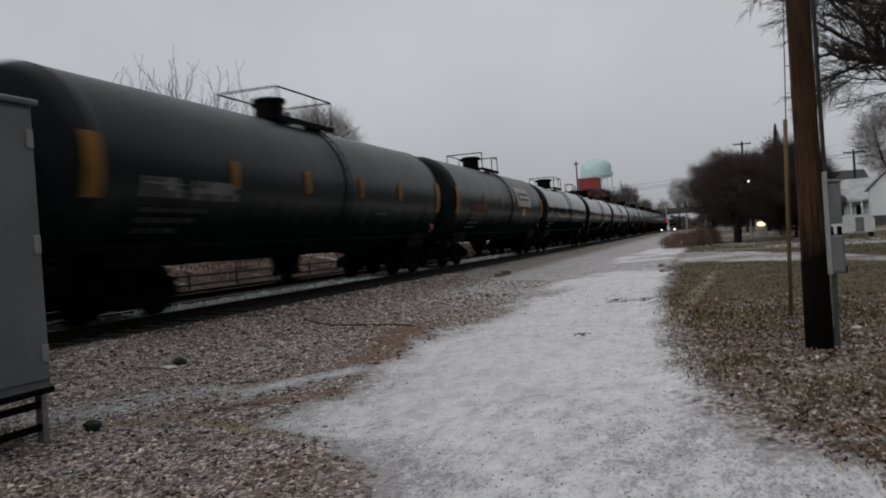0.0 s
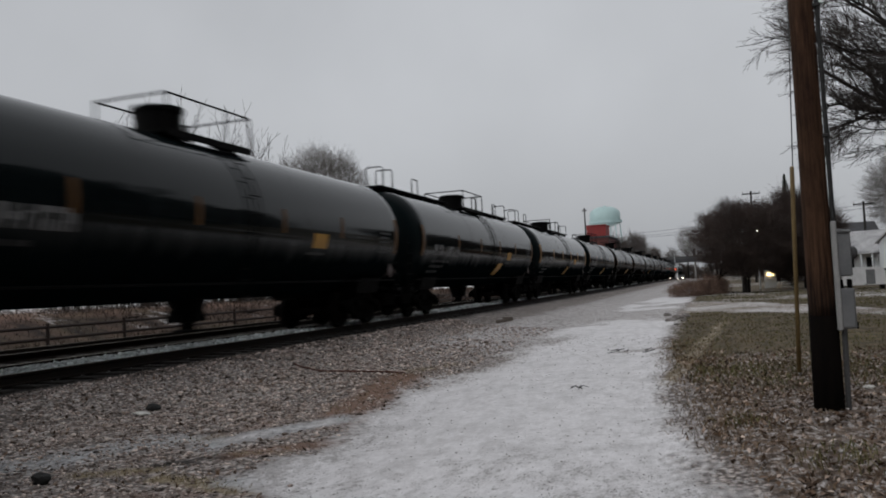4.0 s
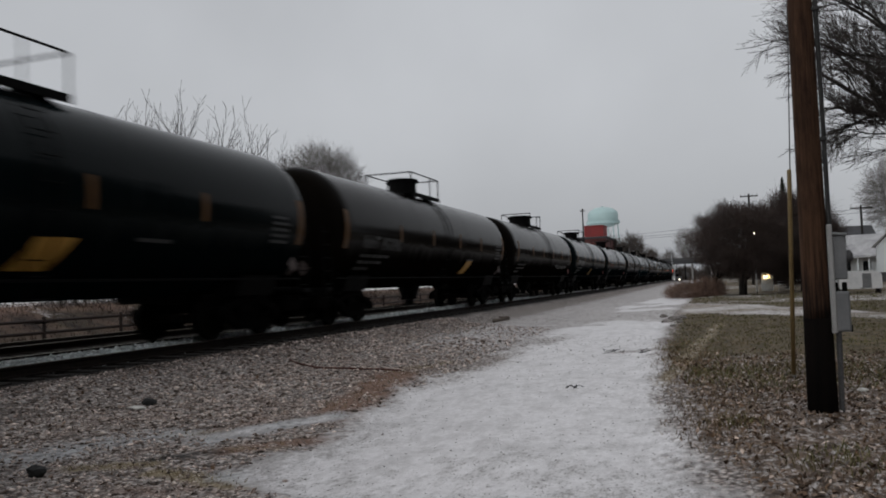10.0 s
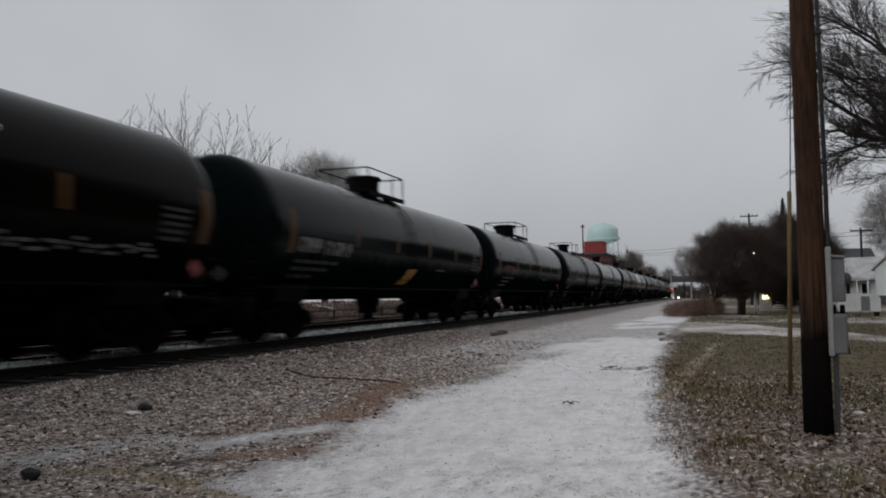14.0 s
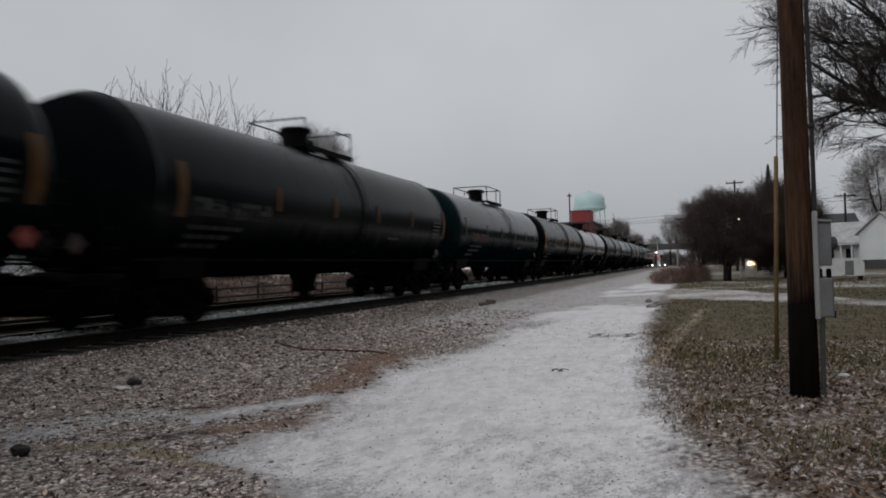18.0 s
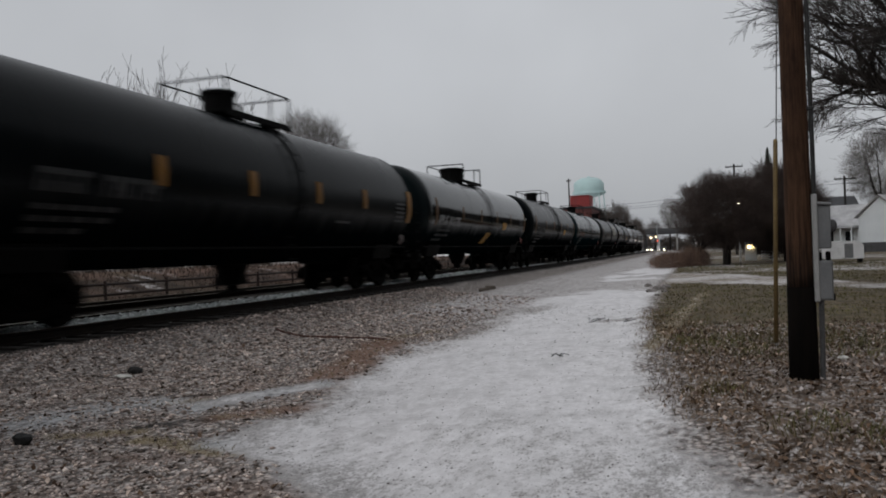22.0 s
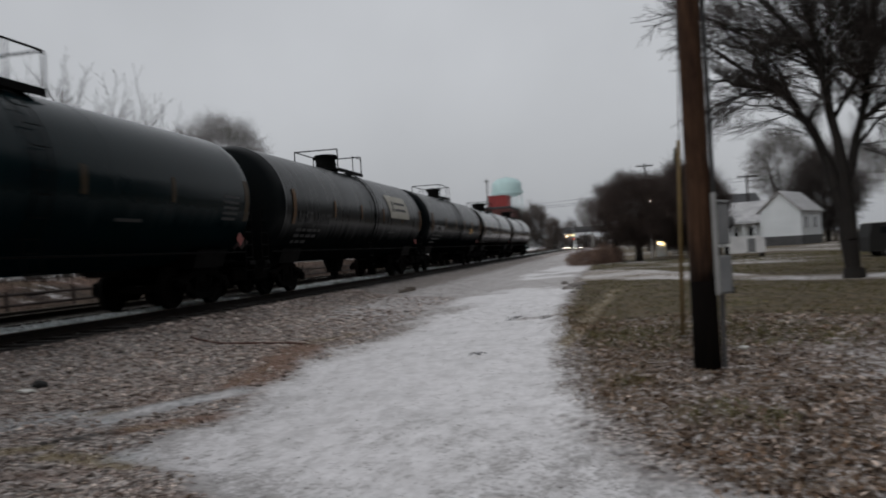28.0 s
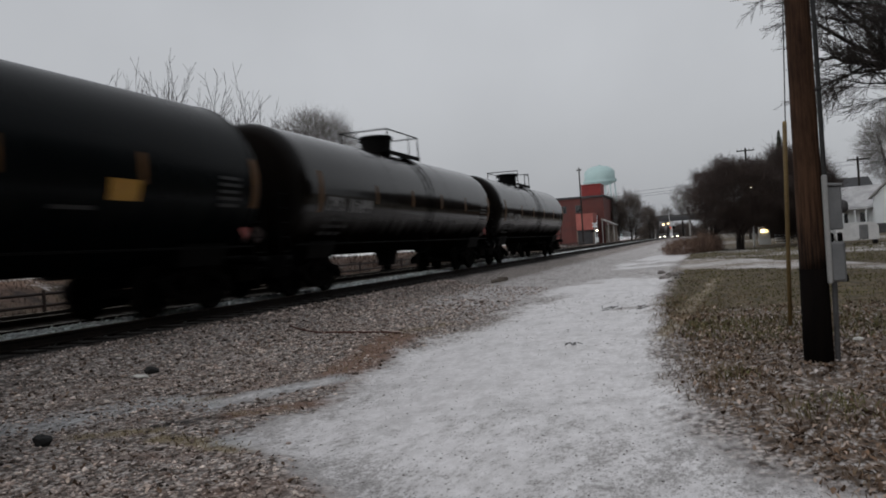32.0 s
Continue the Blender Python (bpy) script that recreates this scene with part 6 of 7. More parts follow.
def white_house():
    """Gable end towards the lane, turned so that its long side faces the drive."""
    t = thing("house", "white gabled house with snow-dusted roof and dark base", "house", pose(18.35, 100.0, 0, 0, 0, -30))
    wall = part("wall", gable(bmesh.new(), 0, 4.7, 0, 7.7, 1.15, 4.15, 6.3), M["siding"], t)
    for k in range(13):
        part("board_line", box(bmesh.new(), (2.35, -0.012, 1.35 + 0.22 * k), (4.68, 0.02, 0.02)), M["siding"], wall)
    part("foundation", box(bmesh.new(), (2.35, 3.85, 0.55), (4.8, 7.8, 1.2), 0.02), M["brickwall"], t, "dark block foundation")
    for a in (-0.3, 5.0):
        part("roof_slope", slab(bmesh.new(), (a, 3.95), (2.35, 6.42), -0.35, 8.05, 0.15), M["roof"], t, "snow-dusted grey roof slope")
    for (x0, z0, x1, z1) in ((-0.3, 3.9, 2.35, 6.37), (5.0, 3.9, 2.35, 6.37)):
        bm = extrude_profile(bmesh.new(), [(x0, z0), (x1, z1), (x1, z1 + 0.2), (x0, z0 + 0.2)], -0.42, -0.36)
        part("barge_board", bm, M["concrete"], t, "grey barge board")
    for y in (1.6, 5.0):
        f = part("window", box(bmesh.new(), (4.72, y, 2.7), (0.06, 1.2, 1.5), 0.01), M["siding"], t)
        part("pane", box(bmesh.new(), (4.76, y, 2.7), (0.03, 1.0, 1.3)), M["glass"], f)
    part("wing", gable(bmesh.new(), -4.6, 0.1, 1.0, 6.6, 0.3, 3.4, 5.6, "x"), M["siding"], t, "white side wing")
    bm = bmesh.new()
    extrude_profile(bm, [(0.6, 3.2), (3.8, 5.75), (7.0, 3.2), (7.0, 3.05), (3.8, 5.6), (0.6, 3.05)], -4.9, 0.3)
    for v in bm.verts:
        v.co = Vector((v.co.y, v.co.x, v.co.z))
    bmesh.ops.recalc_face_normals(bm, faces=bm.faces[:])
    part("wing_roof", bm, M["roof"], t, "snow-dusted wing roof")
    p = part("porch_roof", box(bmesh.new(), (-2.3, -0.1, 2.95), (4.2, 2.4, 0.14), 0.02), M["roof"], t, "snowy porch roof")
    for x in (-4.2, -2.9, -1.6, -0.4):
        part("porch_post", box(bmesh.new(), (x, -1.1, 1.5), (0.14, 0.14, 2.9), 0.01), M["siding"], p)
    for x in (-3.6, -1.4):
        f = part("window", box(bmesh.new(), (x, 0.98, 1.9), (1.0, 0.06, 1.4), 0.01), M["siding"], t)
        part("pane", box(bmesh.new(), (x, 0.94, 1.9), (0.84, 0.03, 1.24)), M["glass"], f)
    part("bin", box(bmesh.new(), (0.9, -3.2, 0.5), (1.4, 0.9, 1.1), 0.05), M["brickwall"], t, "dark bin by the wall")
    # low dark roof of the house behind
    b = thing("house", "low dark-roofed house behind the white one", "house", pose(0, 0, 0))
    part("wall", gable(bmesh.new(), 11.5, 20.0, 109, 117, 0, 5.2, 7.0, "x"), M["siding"], b)
    bm = bmesh.new()
    extrude_profile(bm, [(108.4, 5.15), (113, 7.25), (117.6, 5.15), (117.6, 5.0), (113, 7.05), (108.4, 5.0)], 11.1, 20.4)
    for v in bm.verts:
        v.co = Vector((v.co.y, v.co.x, v.co.z))
    bmesh.ops.recalc_face_normals(bm, faces=bm.faces[:])
    part("roof", bm, M["darkroof"], b, "dark roof")


white_house()


def dark_van():
    t = thing("van", "dark parked van with snow on its roof", "van", pose(15.5, 43.7, 0.0))
    prof = [(-2.5, 0.35), (2.5, 0.35), (2.55, 0.95), (1.9, 1.1), (1.4, 1.75), (-2.35, 1.78), (-2.5, 1.1)]
    bm = extrude_profile(bmesh.new(), prof, -0.95, 0.95)
    body = part("body", bm, M["rubber"], t)
    part("roof_snow", box(bmesh.new(), (-0.5, 0, 1.8), (3.6, 1.7, 0.06), 0.02), M["rag"], body, "thin snow on the roof")
    part("windows", box(bmesh.new(), (-0.4, 0, 1.42), (3.2, 1.92, 0.4), 0.04), M["glass"], body)
    for sx in (1.6, -1.6):
        for sy in (0.86, -0.86):
            w = part("wheel", rod(bmesh.new(), (sx, sy - 0.1, 0.34), (sx, sy + 0.1, 0.34), 0.34, seg=20), M["rubber"], t)
            part("hub", rod(bmesh.new(), (sx, sy - 0.11, 0.34), (sx, sy + 0.11, 0.34), 0.17, seg=14), M["steel"], w)


dark_van()


def small_shed():
    t = thing("trailer", "small white rounded trailer parked by the house", "trailer", pose(9.0, 55.0, 0.0))
    prof = [(-1.15, 0.35), (1.15, 0.35), (1.2, 0.5), (1.2, 1.15), (1.05, 1.38), (0.7, 1.46), (-0.7, 1.46), (-1.05, 1.38), (-1.2, 1.15), (-1.2, 0.5)]
    part("body", extrude_profile(bmesh.new(), prof, -0.8, 0.8), M["vanwhite"], t)
    part("door", box(bmesh.new(), (0.35, -0.81, 0.85), (0.5, 0.03, 0.9), 0.01), M["meterbox"], t, "grey door panel")
    for s in (1, -1):
        w = part("wheel", rod(bmesh.new(), (s * 1.0, 0, 0.3), (s * 1.2, 0, 0.3), 0.3, seg=18), M["rubber"], t)
        part("hub", rod(bmesh.new(), (s * 1.19, 0, 0.3), (s * 1.22, 0, 0.3), 0.14, seg=12), M["steel"], w)
    part("hitch", rod(bmesh.new(), (0, -0.8, 0.4), (0, -1.5, 0.4), 0.05, seg=6), M["steel"], t)


small_shed()


# ---- far end of the lane: overpass, crossing, lamps, cars ----
def overpass():
    t = thing("overpass", "dark flat road overpass on concrete posts far down the lane", "overpass", pose(-2.5, 232, 0.0))
    part("deck", box(bmesh.new(), (0, 0, 5.55), (24, 7, 1.1), 0.05), M["darkroof"], t)
    part("parapet", box(bmesh.new(), (0, -3.45, 6.3), (24, 0.2, 0.7), 0.02), M["brickwall"], t, "dark concrete parapet")
    for x in (-11.0, -6.5, -1.5, 3.5, 9.0):
        part("post", box(bmesh.new(), (x, -2.5, 2.5), (0.45, 0.45, 5.2), 0.03), M["concrete"], t)
    part("abutment", box(bmesh.new(), (-11.5, 2.5, 2.5), (3.0, 2.0, 5.2), 0.05), M["brickwall"], t, "dark concrete abutment")


overpass()
for x, w, s in ((-17, 6.0, 61), (-7, 5.5, 62), (2, 5.5, 63), (11, 6.0, 64), (20, 6.0, 65)):
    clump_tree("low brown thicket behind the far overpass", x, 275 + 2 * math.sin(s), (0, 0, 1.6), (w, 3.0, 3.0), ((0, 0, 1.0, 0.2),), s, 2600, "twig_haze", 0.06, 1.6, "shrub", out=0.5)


def crossing_signal(x, y, h, side, lamp):
    """Level-crossing mast with crossed boards, a pair of round lamps, a control box and a raised barrier arm."""
    t = thing("crossing_signal", "pale level-crossing signal mast with a raised barrier", "crossing signal", pose(x, y, 0))
    part("mast", rod(bmesh.new(), (0, 0, -0.2), (0, 0, 4.4), 0.09, 0.08, 10), M["siding"], t)
    part("base", box(bmesh.new(), (0, 0, 0.12), (0.6, 0.6, 0.4), 0.03), M["concrete"], t, "concrete base")
    part("control_box", box(bmesh.new(), (side * 0.32, 0, 1.15), (0.5, 0.4, 0.9), 0.03), M["siding"], t, "pale barrier control box")
    for a in (45, -45):
        part("cross_board", box(bmesh.new(), (0, -0.12, 4.0), (1.2, 0.03, 0.22), 0.005, Matrix.Rotation(radians(a), 3, "Y")), M["siding"], t)
    part("lamp_arm", box(bmesh.new(), (0, -0.12, 2.9), (1.0, 0.06, 0.06), 0.01), M["wire"], t)
    for s in (1, -1):
        hood = part("lamp_shield", lathe(bmesh.new(), [(-0.05, 0), (-0.05, 0.3), (0.0, 0.3), (0.02, 0)], 18), M["fitting"], t, "round black lamp shield", at=pose(s * 0.42, -0.2, 2.9))
        part("lamp", lathe(bmesh.new(), [(-0.09, 0), (-0.08, 0.13), (-0.04, 0.14)], 14), M[lamp if s == side else "glass"], hood)
    part("barrier_arm", rod(bmesh.new(), (side * 0.3, 0.05, 1.3), (side * 0.55, 0.05, h), 0.06, 0.035, 6), M["siding"], t, "raised pale barrier arm")


crossing_signal(-19.6, 148, 5.8, 1, "lamp_white")
crossing_signal(-7.7, 200, 6.8, -1, "lamp_red")


def car(x, y, turn, label, lamp):
    t = thing("car", label, "car", pose(x, y, 0.0, 0, 0, turn))
    prof = [(-2.2, 0.3), (2.2, 0.3), (2.25, 0.75), (1.3, 0.95), (0.7, 1.42), (-1.1, 1.45), (-1.9, 0.98), (-2.25, 0.9)]
    bm = extrude_profile(bmesh.new(), prof, -0.88, 0.88)
    body = part("body", bm, M["brickwall"], t)
    part("windows", box(bmesh.new(), (-0.25, 0, 1.18), (1.5, 1.78, 0.34), 0.05), M["glass"], body)
    for sx in (1.4, -1.4):
        for sy in (0.8, -0.8):
            part("wheel", rod(bmesh.new(), (sx, sy - 0.1, 0.32), (sx, sy + 0.1, 0.32), 0.32, seg=18), M["rubber"], t)
    for sy in (0.6, -0.6):
        part("headlight", rod(bmesh.new(), (2.15, sy, 0.68), (2.27, sy, 0.68), 0.14, seg=12), M[lamp], t, "lit headlight")
    return t


car(-7.2, 206, -92, "distant dark car with lit headlights on the lane", "lamp_white")
def lit_porch():
    t = thing("porch", "small porch with a warm lit lamp under trees", "porch", pose(4.9, 68, 0.05))
    part("roof", box(bmesh.new(), (0, 0, 2.15), (2.6, 2.0, 0.12), 0.02), M["roof"], t)
    part("back_wall", box(bmesh.new(), (-0.3, 0.9, 0.8), (0.9, 0.1, 1.5), 0.01), M["siding"], t)
    part("lamp", box(bmesh.new(), (-0.3, 0.8, 1.2), (0.46, 0.06, 0.24), 0.02), M["lamp_warm"], t, "warm glowing lamp panel")
    for x in (-1.2, 1.2):
        part("post", box(bmesh.new(), (x, -0.9, 1.05), (0.1, 0.1, 2.1), 0.01), M["siding"], t)
    for k in range(4):
        part("step", box(bmesh.new(), (0.9, -1.1 - 0.28 * k, 0.78 - 0.2 * k), (1.2, 0.28, 0.08), 0.01), M["siding"], t, "white step")


lit_porch()


def lamp_post(x, y, z, lamp, label, r=0.22, mat="wire", thick=0.06):
    t = thing("street_lamp", label, "street lamp", pose(x, y, 0))
    part("pole", rod(bmesh.new(), (0, 0, -0.2), (0, 0, z), thick, thick, 8), M[mat], t)
    part("globe", lathe(bmesh.new(), [(-r, 0), (-r * 0.7, r * 0.7), (0, r), (r * 0.7, r * 0.7), (r, 0)], 12, "Z"), M[lamp], t, "glowing lamp", at=pose(0, 0, z))


lamp_post(-10.4, 214, 3.9, "lamp_warm", "small warm lamp on a post by the overpass", 0.2)
lamp_post(-9.2, 216, 4.1, "lamp_warm", "small warm lamp on a post by the overpass", 0.16)
car(-11.0, 218, -88, "distant dark car with lit headlights by the overpass", "lamp_white")
lamp_post(3.1, 56.0, 4.25, "lamp_white", "slim dark post with a tiny white lamp among branches", 0.032, "bark", 0.014)

# ---- small things on the ground ----
def placed(x, y, dz=0.0):
    return float(ground_z(x, y)) + dz


def rock(seed, sx, sy, sz):
    bm = bmesh.new()
    bmesh.ops.create_icosphere(bm, subdivisions=2, radius=1)
    r = random.Random(seed)
    o = Vector((r.random() * 9, r.random() * 9, 0))
    for v in bm.verts:
        k = 1 + 0.35 * noise.noise(v.co * 1.4 + o)
        v.co = Vector((v.co.x * sx * k, v.co.y * sy * k, v.co.z * sz * k))
    return bm


def loose(name, bm, mat, x, y, label, cat, dz=0.0, turn=0, kind=""):
    ob = part(name, bm, M[mat])
    ob.matrix_basis = pose(x, y, placed(x, y, dz), 0, 0, turn)
    return tagged(ob, label, cat, kind=kind)


loose("coal_lump", rock(1, 0.085, 0.07, 0.06), "lump", -5.59, 5.32, "black lump lying on frosted gravel", "stone", 0.04)
loose("coal_lump", rock(2, 0.11, 0.09, 0.06), "lump", -7.03, 8.51, "black lump beside a white rag on gravel", "stone", 0.03)
loose("rag", rock(3, 0.13, 0.08, 0.025), "rag", -6.96, 8.2, "crumpled dirty white rag on gravel", "rag", 0.015)
loose("rag", rock(4, 0.07, 0.05, 0.03), "rag", 1.75, 10.79, "small white scrap among dead leaves", "rag", 0.02)
loose("wood_chunk", box(rod(bmesh.new(), (-0.3, 0, 0.08), (0.3, 0.1, 0.14), 0.07, 0.05, 8), (0.1, 0.05, 0.2), (0.35, 0.12, 0.05), 0.01), "wood", -6.93, 26.6, "weathered broken piece of timber on gravel", "timber", 0.0, 20)
for k, (x, y, q) in enumerate(((-1.4, 28.2, 0.2), (-1.2, 29.4, 0.24), (-1.7, 31.5, 0.2), (-0.95, 27.4, 0.14), (-1.1, 25.4, 0.1), (-1.0, 30.2, 0.2))):
    loose("dirt_clod", rock(20 + k, q, q * 0.8, q * 0.5), "clod", x, y, "frozen clod of dirt at the lane's edge", "clod", 0.02, 40 * k)
st = bmesh.new()
pts = [(-7.75, 13.4), (-7.5, 13.2), (-6.8, 12.72), (-6.4, 12.75), (-6.0, 12.9), (-5.7, 13.15), (-5.3, 12.93)]
bent(st, [(x, y, placed(x, y, 0.03)) for x, y in pts], 0.016, 6)
bent(st, [(x + 0.05, y, placed(x, y, 0.035)) for x, y in pts[3:]], 0.012, 6)
tagged(part("stick", st, M["stick"]), "thin rusty red stick lying on gravel", "stick")
tw = bmesh.new()
for a in (0.3, 1.2, 2.4, 3.6, 4.9):
    bent(tw, [(0, 0, 0.01), (0.06 * math.cos(a), 0.06 * math.sin(a), 0.05), (0.15 * math.cos(a + 0.3), 0.15 * math.sin(a + 0.3), 0.02)], 0.006, 5)
loose("twig", tw, "lump", -1.94, 11.59, "small dark twig on the snow", "twig")
tw = bmesh.new()
rr = random.Random(3)
for k in range(14):
    x, y = rr.uniform(-0.6, 0.6), rr.uniform(-0.25, 0.25)
    bent(tw, [(x, y, 0.01), (x + rr.uniform(-0.2, 0.2), y + rr.uniform(-0.1, 0.1), rr.uniform(0.02, 0.08))], 0.008, 5)
loose("twig", tw, "lump", -1.68, 17.35, "scattered dark twigs in a bare patch of the lane", "twig", kind="stuff")


# ---- gravel, leaves and grass, too many to count ----
def scatter_points(n, x0, x1, y0, y1, rs, weight):
    """Random places, denser where weight is high and nearer the lane's mouth."""
    x = rs.uniform(x0, x1, n)
    y = y0 + (y1 - y0) * rs.uniform(0, 1, n) ** 1.7
    keep = rs.uniform(0, 1, n) < weight(x, y)
    return x[keep], y[keep]


def stones(n, weight, x0, x1, y0, y1, size, seed, name, label, mat="stones", level=None):
    rs = np.random.RandomState(seed)
    x, y = scatter_points(n, x0, x1, y0, y1, rs, weight)
    k = len(x)
    z = ground_z(x, y) if level is None else level + 0 * x
    s = size * rs.uniform(0.5, 1.35, k) * (1 + 0.075 * np.maximum(y - 6, 0))
    oct_ = np.array([(1, 0, 0), (0, 1, 0), (-1, 0, 0), (0, -1, 0), (0.1, 0.1, 0.5), (0, 0, -0.5)], float)
    a = rs.uniform(0, 6.283, k)
    v = oct_[None] * (1 + 0.35 * rs.normal(size=(k, 6, 1)).clip(-1.3, 1.3)) * s[:, None, None]
    v = v * rs.uniform(0.6, 1.3, (k, 1, 3))
    c, q = np.cos(a)[:, None], np.sin(a)[:, None]
    vx, vy = v[:, :, 0] * c - v[:, :, 1] * q, v[:, :, 0] * q + v[:, :, 1] * c
    co = np.stack([vx + x[:, None], vy + y[:, None], v[:, :, 2] + (z + 0.2 * s)[:, None]], 2).reshape(-1, 3)
    f = np.array([(0, 1, 4), (1, 2, 4), (2, 3, 4), (3, 0, 4), (1, 0, 5), (2, 1, 5), (3, 2, 5), (0, 3, 5)])
    fa = (np.arange(k)[:, None, None] * 6 + f[None]).reshape(-1, 3)
    ob = raw_np(name, co, fa, M[mat])
    tagged(ob, label, "gravel", kind="stuff")


def leaf_litter(n, weight, x0, x1, y0, y1, size, seed, mat="leaves", label="brown dead leaves lying on the verge"):
    rs = np.random.RandomState(seed)
    x, y = scatter_points(n, x0, x1, y0, y1, rs, weight)
    k = len(x)
    z = ground_z(x, y)
    s = size * rs.uniform(0.5, 1.3, k) * (1 + 0.02 * np.maximum(y - 6, 0))
    shape = np.array([(-1, 0, 0.0), (-0.2, -0.5, 0.22), (1, 0, 0.1), (-0.1, 0.55, 0.3), (0.0, 0.0, -0.05)], float)
    v = np.repeat(shape[None], k, 0) * s[:, None, None]
    v[:, :, 2] *= rs.uniform(0.3, 1.8, (k, 1))
    a, b = rs.uniform(0, 6.283, k), rs.normal(0, 0.7, k)
    vz = v[:, :, 2] * np.cos(b)[:, None] + v[:, :, 0] * np.sin(b)[:, None]
    vx = v[:, :, 0] * np.cos(b)[:, None] - v[:, :, 2] * np.sin(b)[:, None]
    c, q = np.cos(a)[:, None], np.sin(a)[:, None]
    co = np.stack([vx * c - v[:, :, 1] * q + x[:, None], vx * q + v[:, :, 1] * c + y[:, None], vz + (z + 0.35 * s)[:, None]], 2).reshape(-1, 3)
    f = np.array([(0, 1, 4), (1, 2, 4), (2, 3, 4), (3, 0, 4)])
    fa = (np.arange(k)[:, None, None] * 5 + f[None]).reshape(-1, 3)
    tagged(raw_np("dead_leaves", co, fa, M[mat]), label, "leaves", kind="stuff")


def blades(n, weight, x0, x1, y0, y1, height, width, seed, name, mat, label):
    rs = np.random.RandomState(seed)
    x, y = scatter_points(n, x0, x1, y0, y1, rs, weight)
    k = len(x)
    z = ground_z(x, y) - 0.01
    h = height * rs.uniform(0.4, 1.2, k)
    w = width * (1 + 0.07 * np.maximum(y - 6, 0))
    a = rs.uniform(0, 6.283, k)
    lean = rs.normal(0, 0.7, (k, 2)) * h[:, None]
    dx, dy = np.cos(a) * w, np.sin(a) * w
    p = np.stack([x, y, z], 1)
    o = np.stack([dx, dy, 0 * dx], 1)
    mid = p + np.stack([lean[:, 0] * 0.35, lean[:, 1] * 0.35, h * 0.6], 1)
    tip = p + np.stack([lean[:, 0], lean[:, 1], h * 0.85], 1)
    co = np.stack([p - o, p + o, mid + o * 0.7, mid - o * 0.7, tip], 1).reshape(-1, 3)
    f = np.array([(0, 1, 2), (0, 2, 3), (3, 2, 4)])
    fa = (np.arange(k)[:, None, None] * 5 + f[None]).reshape(-1, 3)
    tagged(raw_np(name, co, fa, M[mat]), label, "grass", kind="stuff")


def w_gravel(x, y):
    m = masks(x, y)
    clear = 1 - np.clip(1.7 * m["snow"] + 0.7 * np.clip(m["ice"], 0, 1), 0, 0.99)
    return clear * np.clip(1.25 - 1.1 * np.maximum(m["dry"], 0.8 * m["brown"]), 0.08, 1) * np.clip(1.15 - 0.9 * m["grime_shade"], 0.0, 1) * (x < np.interp(y, EDGE_Y, LANE_L) + 0.3) * (0.62 + 0.38 * wobble(x, y, 2.2, 72))


def w_shoulder(x, y):
    """Stones towards the rail, coloured darker for oil and for the train's shade."""
    return smoothstep(0.25, 0.7, masks(x, y)["grime_shade"]) * smoothstep(-9.05, -8.8, x)


def w_litter(x, y):
    m = masks(x, y)
    return m["litter"] * np.clip(1 - 1.2 * m["snow"], 0, 1) * np.clip(0.62 + 0.55 * wobble(x, y, 1.7, 73), 0.1, 1)


def w_frosted(x, y):
    """Frosted leaves lie in drifts, thicker away from the lane."""
    d = x - np.interp(y, EDGE_Y, LANE_R)
    return w_litter(x, y) * smoothstep(0.4, 1.9, d) * smoothstep(-0.45, 0.45, wobble(x, y, 2.1, 80))


def w_turf(x, y):
    m = masks(x, y)
    return np.clip(m["grass"], 0, 1) * (1 - np.clip(m["snow"] * 1.4, 0, 1)) * np.clip(0.7 + 0.5 * wobble(x, y, 1.1, 74), 0.1, 1)


def w_edge(x, y):
    """Longer brown grass along the verge's edge and in clumps."""
    d = x - np.interp(y, EDGE_Y, LANE_R)
    return smoothstep(-0.25, 0.2, d) * smoothstep(1.6, 0.3, d + 0.5 * wobble(x, y, 0.9, 75)) * smoothstep(6.5, 8.5, y)


def w_dry(x, y):
    m = masks(x, y)
    return np.clip(np.maximum(m["dry"], m["brown"] - 0.15) * 1.3 - 0.25, 0, 1) * np.clip(1 - 1.5 * m["snow"], 0, 1)


def w_tuft(x, y):
    m = masks(x, y)
    return np.clip(m["grass"] * 1.4 - 0.3, 0, 1) * (y < 13.5)


def w_speck(x, y):
    m = masks(x, y)
    return np.clip(0.25 + 0.5 * m["speck"], 0.05, 1) * smoothstep(0.0, 0.8, m["snow"])


def w_bank(x, y):
    return 0.35 + 0.65 * smoothstep(-0.2, 0.4, wobble(x, y, 0.8, 71))


stones(105000, w_gravel, -8.9, -1.4, 3.0, 26, 0.0135, 1, "gravel", "loose grey and brown gravel beside the track")
stones(15000, w_gravel, -8.8, -1.6, 3.4, 20, 0.026, 11, "cobble_gravel", "larger broken stones in the gravel")
stones(16000, w_shoulder, -9.0, -5.2, 3.4, 18, 0.016, 12, "shoulder_gravel", "dark dirty gravel with painted shade beside the rail", "dark_stones")
stones(9000, lambda x, y: 0 * x + 1, TRACK_X - 0.6, TRACK_X + 0.5, 5, 45, 0.03, 14, "track_ballast", "frosted pale stones between the rails", "frost_stones", RAIL_TOP - 0.045)
stones(8000, w_speck, -5.2, 1.4, 3.5, 22, 0.008, 2, "lane_grit", "scattered dark grit on the snowy lane", "grit")
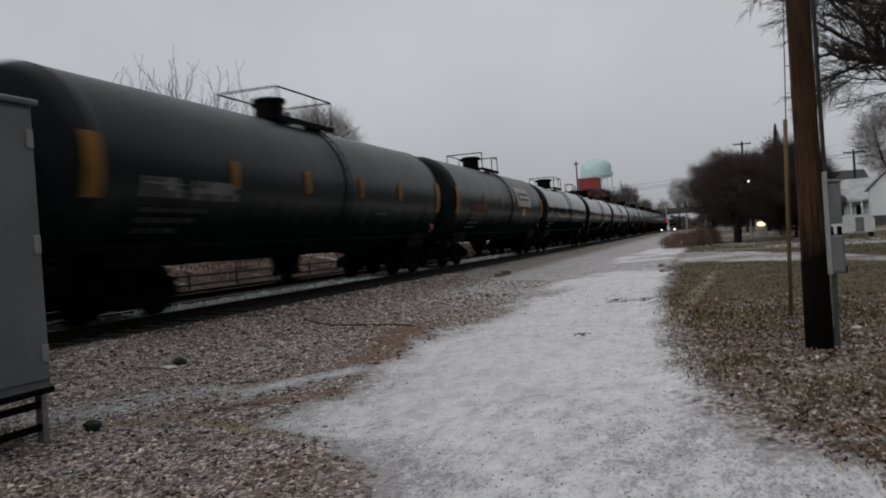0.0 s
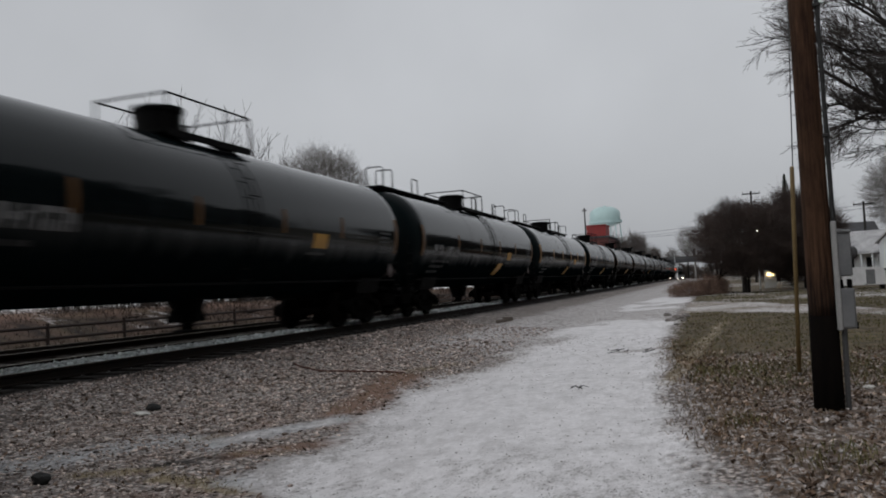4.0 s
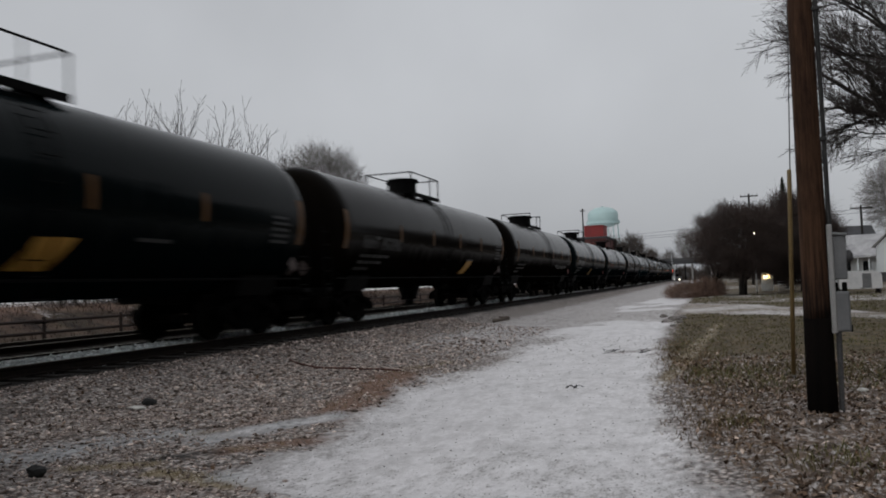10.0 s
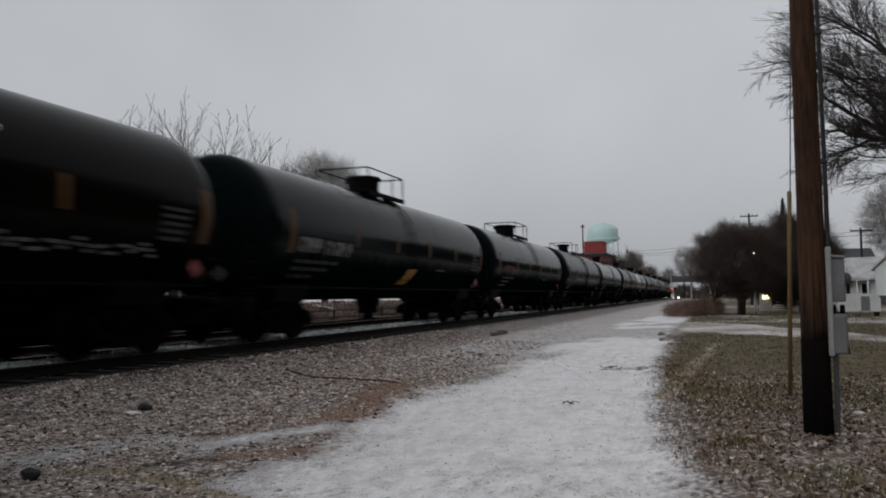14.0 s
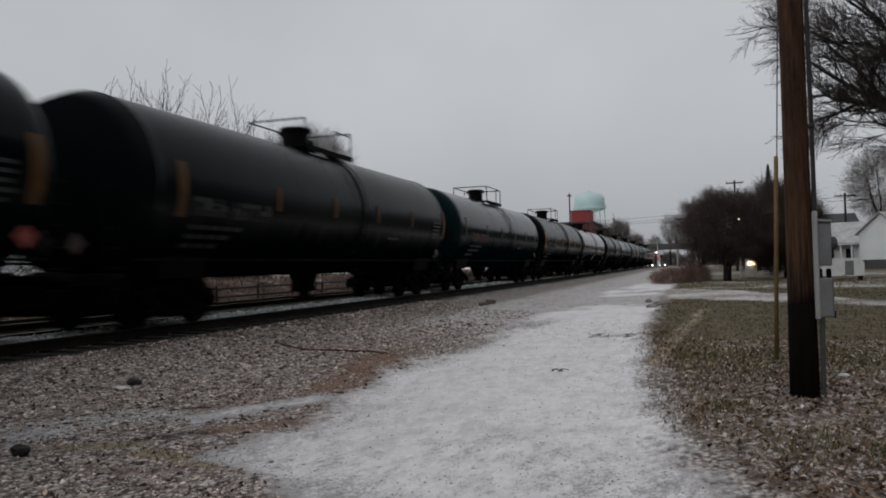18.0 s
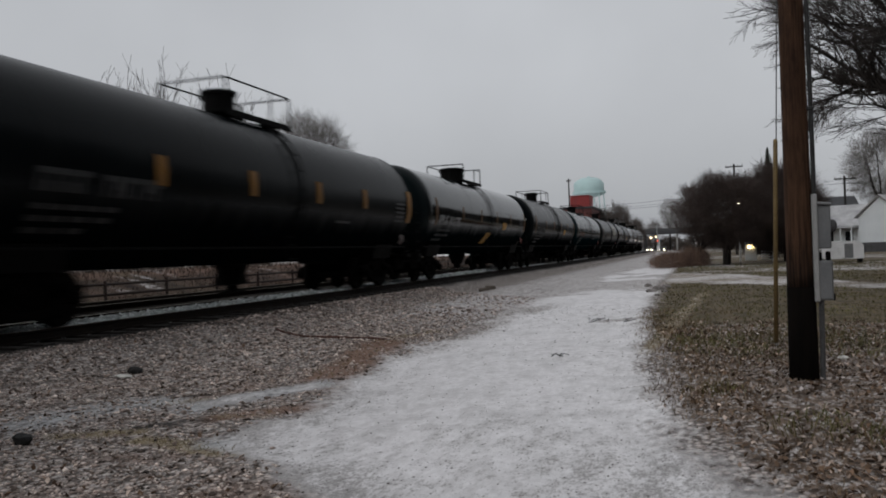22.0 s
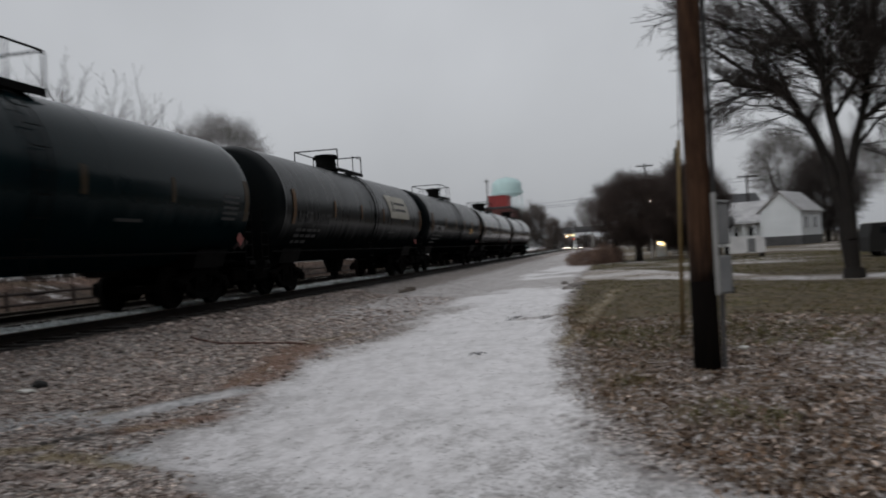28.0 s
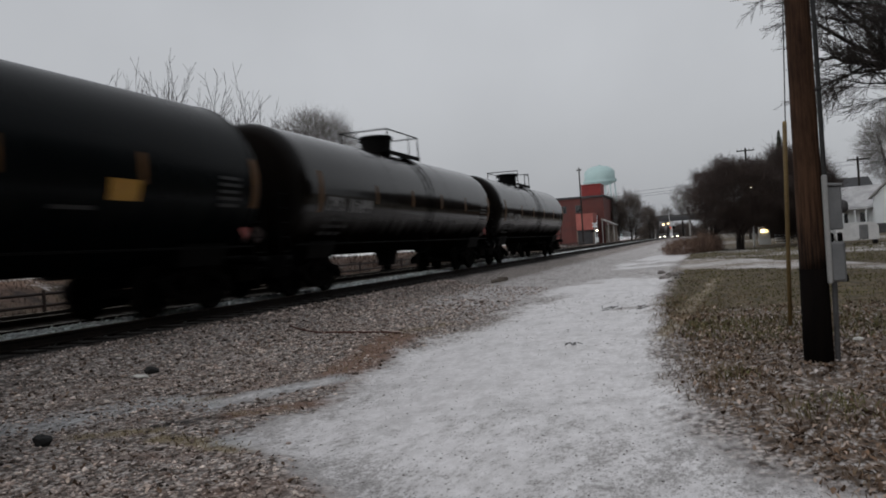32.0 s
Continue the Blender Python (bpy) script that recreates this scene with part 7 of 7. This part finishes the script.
leaf_litter(34000, w_litter, -1.2, 7.5, 3.6, 19, 0.034, 3)
leaf_litter(17000, w_frosted, 0.3, 7.5, 3.6, 14, 0.034, 23, "frost_leaves", "pale frosted leaves lying on the verge")
leaf_litter(6000, lambda x, y: w_gravel(x, y) * 0.5, -8.4, -2.0, 3.8, 18, 0.03, 13)
blades(80000, w_turf, -1.4, 16, 9, 60, 0.075, 0.005, 4, "grass", "turf", "short frosted winter grass")
blades(52000, w_litter, -1.2, 7.5, 4, 19, 0.06, 0.0035, 5, "dead_grass", "straw", "dry straw-coloured grass among the leaves")
blades(12000, w_edge, -1.5, 2.0, 6.5, 20, 0.08, 0.004, 16, "edge_grass", "straw", "longer brown grass along the verge's edge")
blades(13000, w_tuft, -0.4, 3.4, 5.5, 13.5, 0.11, 0.005, 15, "verge_grass", "turf", "olive grass tufts among the leaves")
blades(36000, w_dry, -8.4, -2.5, 3.6, 20, 0.05, 0.004, 6, "flat_grass", "tan", "dry flattened grass on the gravel")
blades(26000, w_bank, -20.9, -17.0, 4, 70, 0.2, 0.006, 7, "bank_grass", "bank", "short dry grass on the bank beyond the tracks")


# ---- what moves ----
def motions():
    for ob, k in TRAIN:
        # centre of the car; the last car's rear coupler stands 52 m up the line at 32 s
        y_end = 51.78 - CAR_LENGTH / 2 - CAR_LENGTH * k + (SLACK[k] + SLACK[k + 1]) / 2
        walk(ob, [(t, pose(TRACK_X, y_end + SPEED * (32.0 - t), RAIL_TOP)) for t in (0.0, 8.0, 16.0, 24.0, 32.0)])
    # wheels roll: every wheelset on the same end of a truck shares one turning action
    step = 1.0 / 15
    first = {}
    for ws, s, y in WHEELSETS:
        key = (s, y)
        if key not in first:
            rows = []
            for i in range(int(32.0 / step) + 1):
                rows.append((i * step, pose(0, y, 0.465) @ Matrix.Rotation(s * SPEED * i * step / 0.465, 4, "X")))
            walk(ws, rows)
            first[key] = ws
        else:
            src = first[key].animation_data
            ws.rotation_mode = "QUATERNION"
            ad = ws.animation_data_create()
            ad.action = src.action
            ad.action_slot = src.action_slot


motions()
